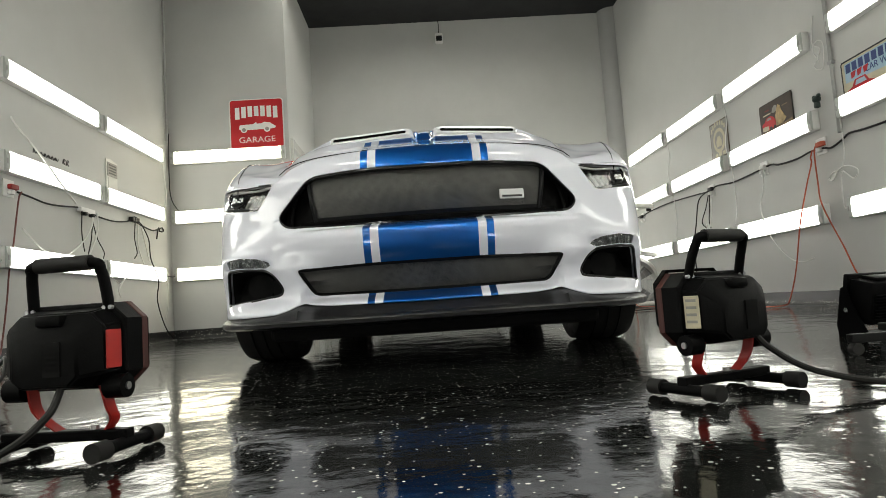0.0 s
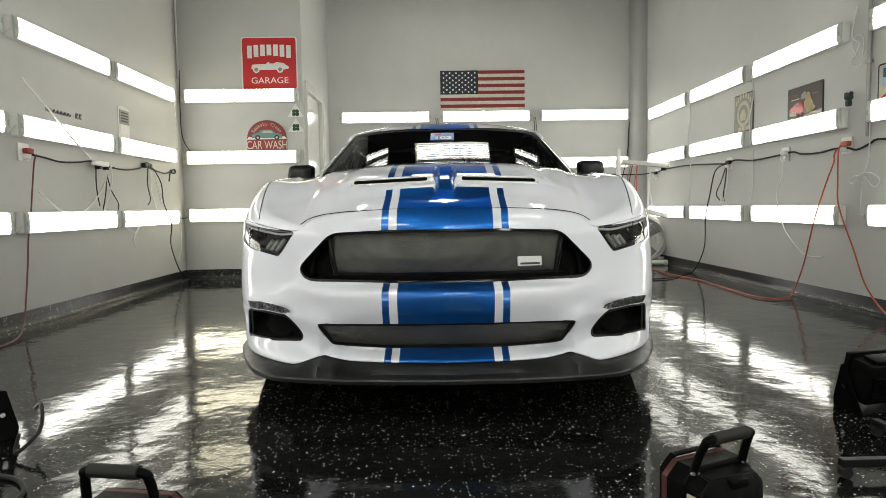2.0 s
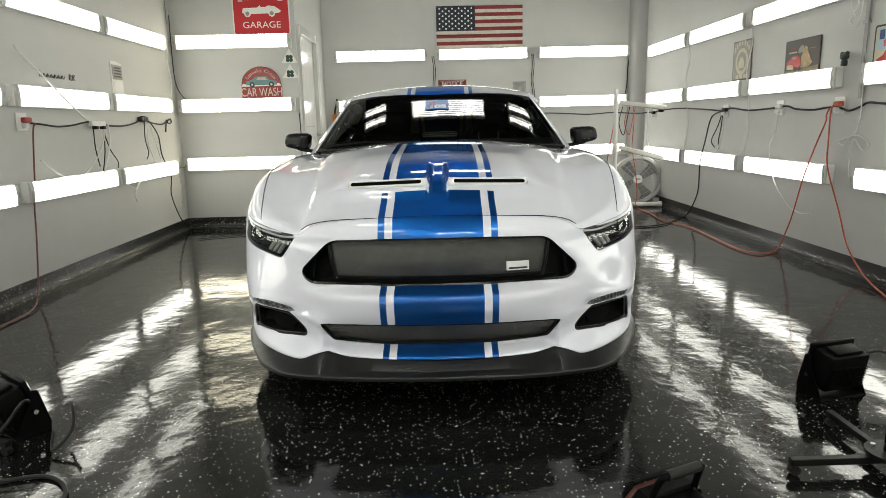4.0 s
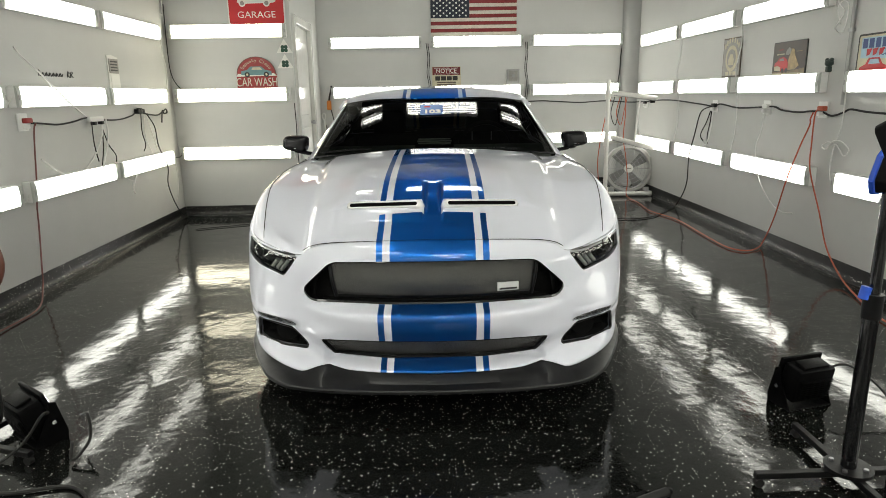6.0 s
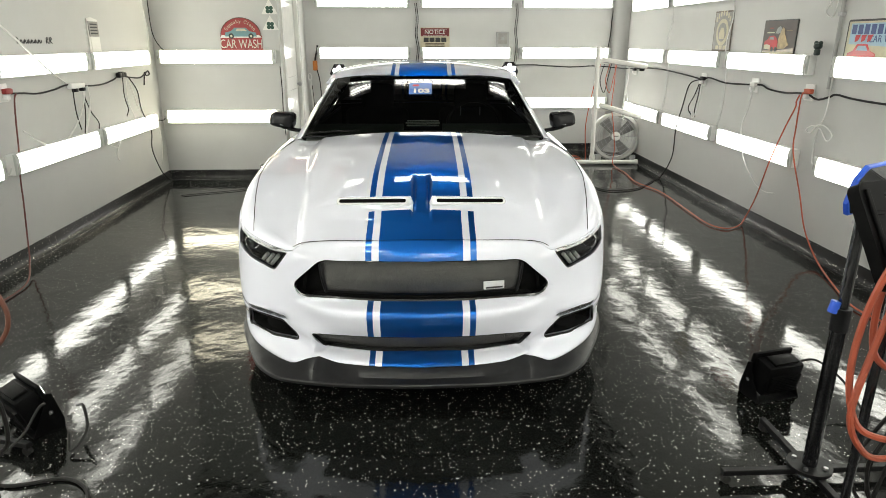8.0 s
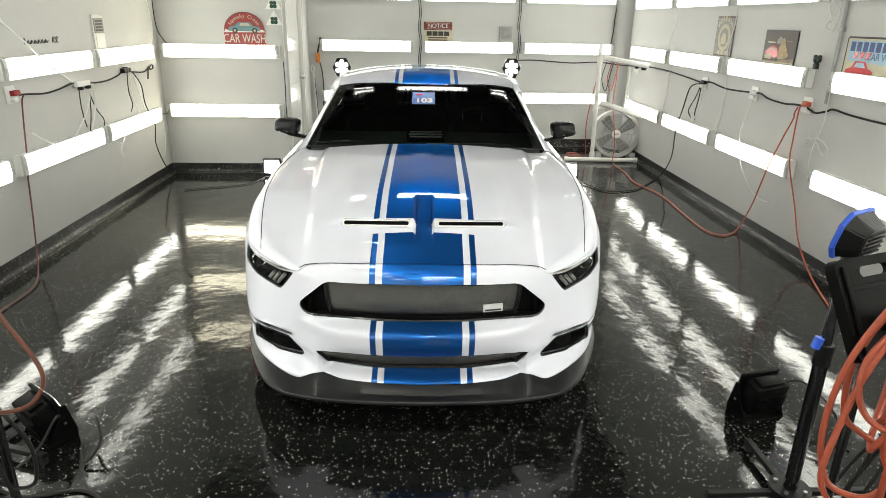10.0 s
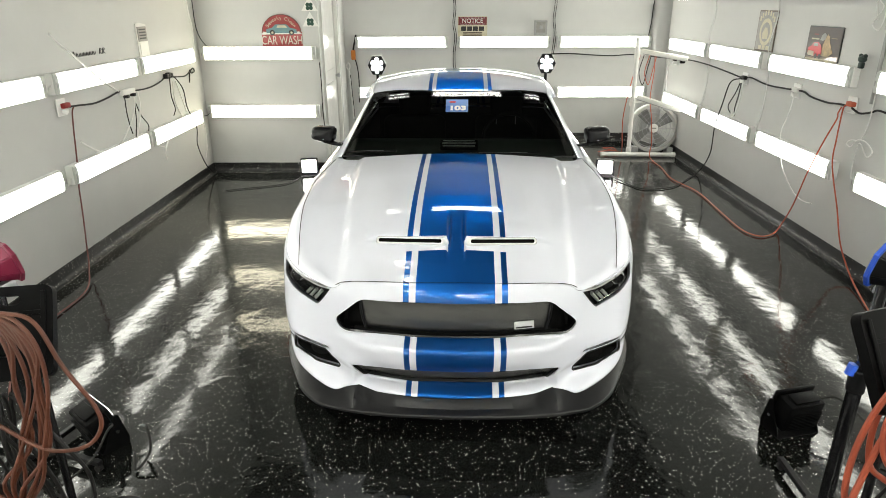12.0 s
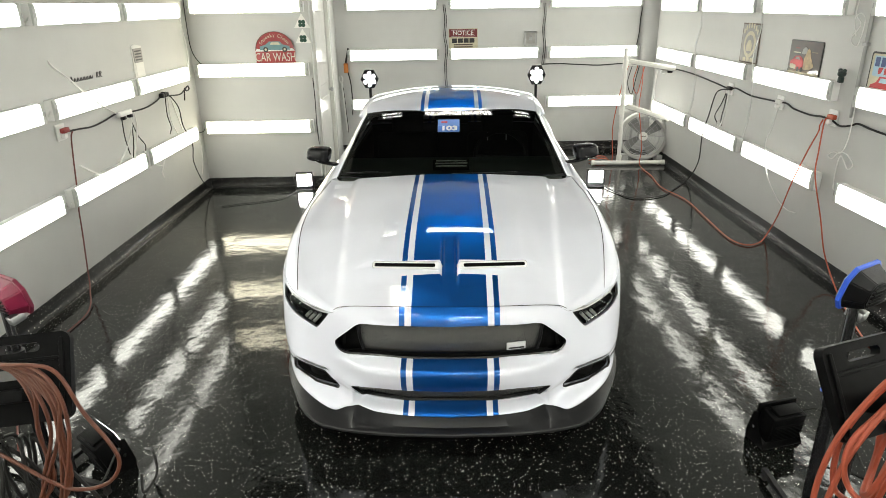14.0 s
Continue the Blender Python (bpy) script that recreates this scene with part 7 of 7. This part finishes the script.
# ---- lamp stands either side of the camera ----
def stand(m, label, rim_material, turn, head_z, pole_tape):
    t = thing("lamp_stand", m, label, "lamp stand", "lamp stands at the front of the bay")
    part("base_plate", rod((0, 0, 0.055), (0, 0, 0.068), 0.075, 28), M_BLACK, t, smooth=True)
    for k in range(4):
        a = math.pi / 2 * k
        part("base_bolt", rod((0.052 * math.cos(a + 0.78), 0.052 * math.sin(a + 0.78), 0.068), (0.052 * math.cos(a + 0.78), 0.052 * math.sin(a + 0.78), 0.076), 0.008, 8), M_STEEL, t)
        d = Vector((math.cos(a), math.sin(a), 0))
        b = box(0.03, 0.32, -0.0125, 0.0125, 0.032, 0.055, 0.002, 1)
        b.transform(pose(0, 0, 0, 0, 0, 90 * k))
        leg = part("leg", b, M_BLACK, t)
        w = d * 0.305
        part("caster", rod(w + Vector((0, -0.011, 0.016)), w + Vector((0, 0.011, 0.016)), 0.016, 14), M_RUBBER, leg, smooth=True)
    part("pole", rod((0, 0, 0.06), (0, 0, 0.66), 0.0245, 18), M_GLOSSBLACK, t, smooth=True)
    part("collar", rod((0, 0, 0.60), (0, 0, 0.68), 0.030, 18), M_BLACK, t, smooth=True)
    part("upper_pole", rod((0, 0, 0.66), (0, 0, head_z - 0.06), 0.018, 16), M_GLOSSBLACK, t, smooth=True)
    part("tape", rod((-0.034, 0, 0.665), (-0.026, 0, 0.705), 0.016, 12), pole_tape, t, smooth=True)
    head = new("lamp_head")
    head.parent = t
    head.matrix_basis = pose(0.03, 0.0, head_z, 12, 0, turn) @ Matrix.Scale(0.74, 4)
    octo = [(-0.09, -0.115), (0.09, -0.115), (0.14, -0.055), (0.14, 0.055), (0.09, 0.11), (-0.09, 0.11), (-0.14, 0.055), (-0.14, -0.055)]
    part("front_frame", plate(octo, 0.020, "y", 0.03, bevel=0.005), rim_material, head, "coloured octagonal lamp frame")
    part("lens", plate([(a * 0.85, c * 0.85) for a, c in octo], 0.003, "y", 0.058), M_GREYPL, head)
    b = bmesh.new()
    f = [b.verts.new((a * 0.92, 0.032, c * 0.92)) for a, c in octo]
    g_ = [b.verts.new((a * 0.62, -0.055, c * 0.6)) for a, c in octo]
    for k in range(8):
        b.faces.new((f[k], f[(k + 1) % 8], g_[(k + 1) % 8], g_[k]))
    b.faces.new(g_)
    bmesh.ops.bevel(b, geom=list(b.edges), offset=0.005, segments=2, affect="EDGES")
    part("rear_housing", b, M_BLACK if rim_material is M_BLUEPL else rim_material, head, smooth=True)
    for k in range(5):
        part("fin", box(-0.07, 0.07, -0.066, -0.05, -0.05 + 0.022 * k, -0.044 + 0.022 * k), M_BLACK, head)
    part("pivot", box(-0.03, 0.03, -0.05, 0.03, -0.16, -0.11, 0.006), M_STEEL, head, smooth=True)
    return t


stand(pose(1.19, 1.93, 0), "black lamp stand on a cross base with a blue-framed head", M_BLUEPL, 30, 1.075, M_BLUEPL)
stand(pose(-2.02, 2.31, 0, 0, 0, -18), "black lamp stand with a crimson lamp head", M_MAGENTA, -12, 0.93, M_BLACK)


def cord_panel(m, label, lean, loops):
    """A black tool panel with a grip slot on its own pole, hung with coiled cords."""
    t = thing("cord_stand", m, label, "cord stand", "cord stands at the front of the bay")
    hold = new("panel")
    hold.parent = t
    hold.matrix_basis = pose(0, 0, 1.168, lean, 0, 0) @ Matrix.Scale(0.72, 4)
    b = bmesh.new()
    outer = rounded(0.34, 0.30, 0.03, 5)
    hole = [(a, c + 0.105) for a, c in rounded(0.15, 0.032, 0.015, 5)]
    o0 = [b.verts.new((a, 0, c)) for a, c in outer]
    h0 = [b.verts.new((a, 0, c)) for a, c in hole]
    n = len(outer)
    for k in range(n):
        b.faces.new((o0[k], o0[(k + 1) % n], h0[(k + 1) % n], h0[k]))
    ex = bmesh.ops.extrude_face_region(b, geom=list(b.faces))["geom"]
    for v in ex:
        if isinstance(v, bmesh.types.BMVert):
            v.co.y += 0.035
    part("grip_panel", b, M_LAMPBLACK, hold, "black plastic panel with a grip slot", True, 30)
    part("rib", box(-0.14, 0.14, -0.006, 0, 0.055, 0.068, 0.002), M_LAMPBLACK, hold)
    part("rib", box(0.135, 0.15, -0.008, 0, -0.13, 0.13, 0.003), M_LAMPBLACK, hold)
    part("rib", box(-0.15, -0.135, -0.008, 0, -0.13, 0.13, 0.003), M_LAMPBLACK, hold)
    if loops:
        part("label", box(-0.10, 0.03, -0.004, 0, 0.0, 0.035, 0.001, 1), M_PLATE, hold, "dark grey blank plate")
    part("hook", box(-0.06, 0.06, -0.10, 0.0, -0.075, -0.03, 0.008), M_LAMPBLACK, hold, smooth=True)
    part("pole", rod((0.05, 0.04, 0.05), (0.05, 0.04, 1.12), 0.010, 12), M_GLOSSBLACK, t, smooth=True)
    for k in range(3):
        a = math.radians(90 + 120 * k)
        part("leg", rod((0.05, 0.05, 0.16), (0.05 + 0.26 * math.cos(a), 0.05 + 0.26 * math.sin(a), 0.015), 0.012, 10), M_LAMPBLACK, t, smooth=True)
    return t


def coil(name, m, seed, count, material, label, spread, drop, r=0.0065):
    """Loops of cord hung over a hook, each falling in its own way."""
    rnd = random.Random(seed)
    t = thing(name, m, label, "cable")
    for k in range(count):
        w, d = spread * rnd.uniform(0.25, 1.1), drop * rnd.uniform(0.65, 1.15)
        ox, oy, tw = rnd.uniform(-0.05, 0.07), rnd.uniform(-0.05, 0.03), rnd.uniform(-0.10, 0.06)
        lean = rnd.uniform(-0.08, 0.10)
        pts = []
        for j in range(15):
            a = 2 * math.pi * j / 14
            fall = (1 - math.cos(a)) / 2
            pts.append((ox + w * math.sin(a) * (0.35 + 0.65 * fall) + lean * fall + rnd.uniform(-0.008, 0.008), oy - 0.03 * math.cos(a) + tw * math.sin(a), -d * fall + rnd.uniform(-0.01, 0.01)))
        part("loop", tube(pts, r, 7, 5), material, t, smooth=True)
    return t


cord_panel(pose(0.758, 1.208, 0, 0, 0, 20), "black cord stand with a grip panel and orange cords", -30, 0)
cord_panel(pose(-1.27, 1.296, 0, 0, 0, 12), "black cord stand with a grip panel and coiled cords", -30, 9)
coil("cable_coil", pose(0.735, 1.075, 1.30, 0, 0, 20), 11, 8, M_DEEPORANGE, "orange extension cord coiled over the stand", 0.135, 0.52, 0.0068)
bundle = thing("cable_coil", pose(-1.2, 1.17, 1.28), "faded orange extension cord draped over the stand", "cable")
rnd = random.Random(12)
for k in range(9):
    f, j = k / 8, [rnd.uniform(-0.012, 0.012) for _ in range(10)]
    dx, dy = -0.075 * (1 - f), -0.02 * f
    part("loop", tube([(-0.16, 0.03, -0.02 + j[0]), (-0.02 + dx, 0.015 + dy, 0.002 + j[1] / 2), (0.085 + dx + j[2], dy, 0.006 * f + j[3] / 3), (0.142 + dx + j[4], dy - 0.01, -0.062 + j[5]), (0.136 + dx + 2 * j[6], dy - 0.006, -0.165), (0.10 + dx + 2 * j[7], dy, -0.31), (0.035 + dx + 2 * j[8], dy + 0.01, -0.44 + 2 * j[9]), (-0.06, 0.03, -0.52 + 2 * j[0]), (-0.17, 0.05, -0.44)], 0.0046, 7, 5), M_BROWNCORD, bundle, smooth=True)
part("loop", tube([(-0.02, -0.01, 0.008), (0.08, -0.02, 0.016), (0.135, -0.02, -0.005), (0.17, -0.02, -0.105), (0.215, -0.02, -0.196), (0.222, -0.02, -0.25), (0.19, -0.02, -0.298), (0.133, -0.02, -0.318), (0.07, -0.02, -0.305), (-0.06, 0.0, -0.23)], 0.0046, 7, 5), M_BROWNCORD, bundle, smooth=True)
coil("cable_coil", pose(-1.31, 1.27, 1.03, 0, 0, 10), 13, 6, M_RUBBER, "black cord coiled over the stand", 0.10, 0.38, 0.005)
coil("cable_coil", pose(1.30, 1.68, 0.50, 0, 0, -12), 14, 5, M_RUBBER, "black cord coil hanging by the stand", 0.13, 0.46)


# ---- lit lamps behind the car ----
def star_lamp(m, label):
    t = thing("star_lamp", m, label, "lamp stand", "lit lamps behind the car")
    hx = [(0.115 * math.cos(radians(60 * k)), 0.115 * math.sin(radians(60 * k)) + 1.0) for k in range(6)]
    part("lamp_case", plate(hx, 0.05, "y", -0.025, bevel=0.008), M_BLACK, t)
    for k in range(7):
        x, z = (0, 1.0) if k == 6 else (0.061 * math.cos(radians(60 * k + 30)), 1.0 + 0.061 * math.sin(radians(60 * k + 30)))
        part("led", rod((x, -0.032, z), (x, -0.024, z), 0.033 if k == 6 else 0.0225, 16), M_LED, t, "glowing white lamp")
    part("pole", rod((0, 0.02, 0.03), (0, 0.02, 0.93), 0.018, 14), M_BLACK, t, smooth=True)
    for k in range(3):
        a = math.radians(90 + 120 * k)
        part("leg", rod((0, 0.02, 0.18), (0.25 * math.cos(a), 0.02 + 0.25 * math.sin(a), 0.012), 0.010, 10), M_BLACK, t, smooth=True)
    return t


star_lamp(pose(-1.12, 8.33, 0.13) @ Matrix.Translation((0, 0, -0.13)) @ Matrix.Diagonal((1, 1, 1.13, 1)), "lit six-sided lamp on a black stand behind the car")
star_lamp(pose(0.985, 8.18, 0) @ Matrix.Diagonal((1, 1, 1.16, 1)), "lit six-sided lamp on a black stand by the end wall")


def lit_flood(m, label):
    t = thing("lit_flood_light", m, label, "flood light", "lit lamps behind the car")
    part("case", box(-0.11, 0.11, -0.02, 0.06, 0.03, 0.225, 0.012), M_BLACK, t, smooth=True)
    part("lens", box(-0.092, 0.092, -0.026, -0.02, 0.05, 0.21, 0.004), M_LED, t, "glowing white lens")
    part("base", box(-0.10, 0.10, -0.08, 0.08, 0.0, 0.012, 0.004), M_BLACK, t)
    for s in (-1, 1):
        part("bracket", box(s * 0.112, s * 0.118, -0.03, 0.03, 0.0, 0.13, 0.002, 1), M_BLACK, t)
    return t


lit_flood(pose(-1.83, 7.22, 0, 0, 0, 6) @ Matrix.Scale(0.88, 4), "lit square flood light on the floor by the alcove wall")
lit_flood(pose(1.56, 7.15, 0, 0, 0, -6) @ Matrix.Scale(0.88, 4), "lit square flood light on the floor beside the car's tail")
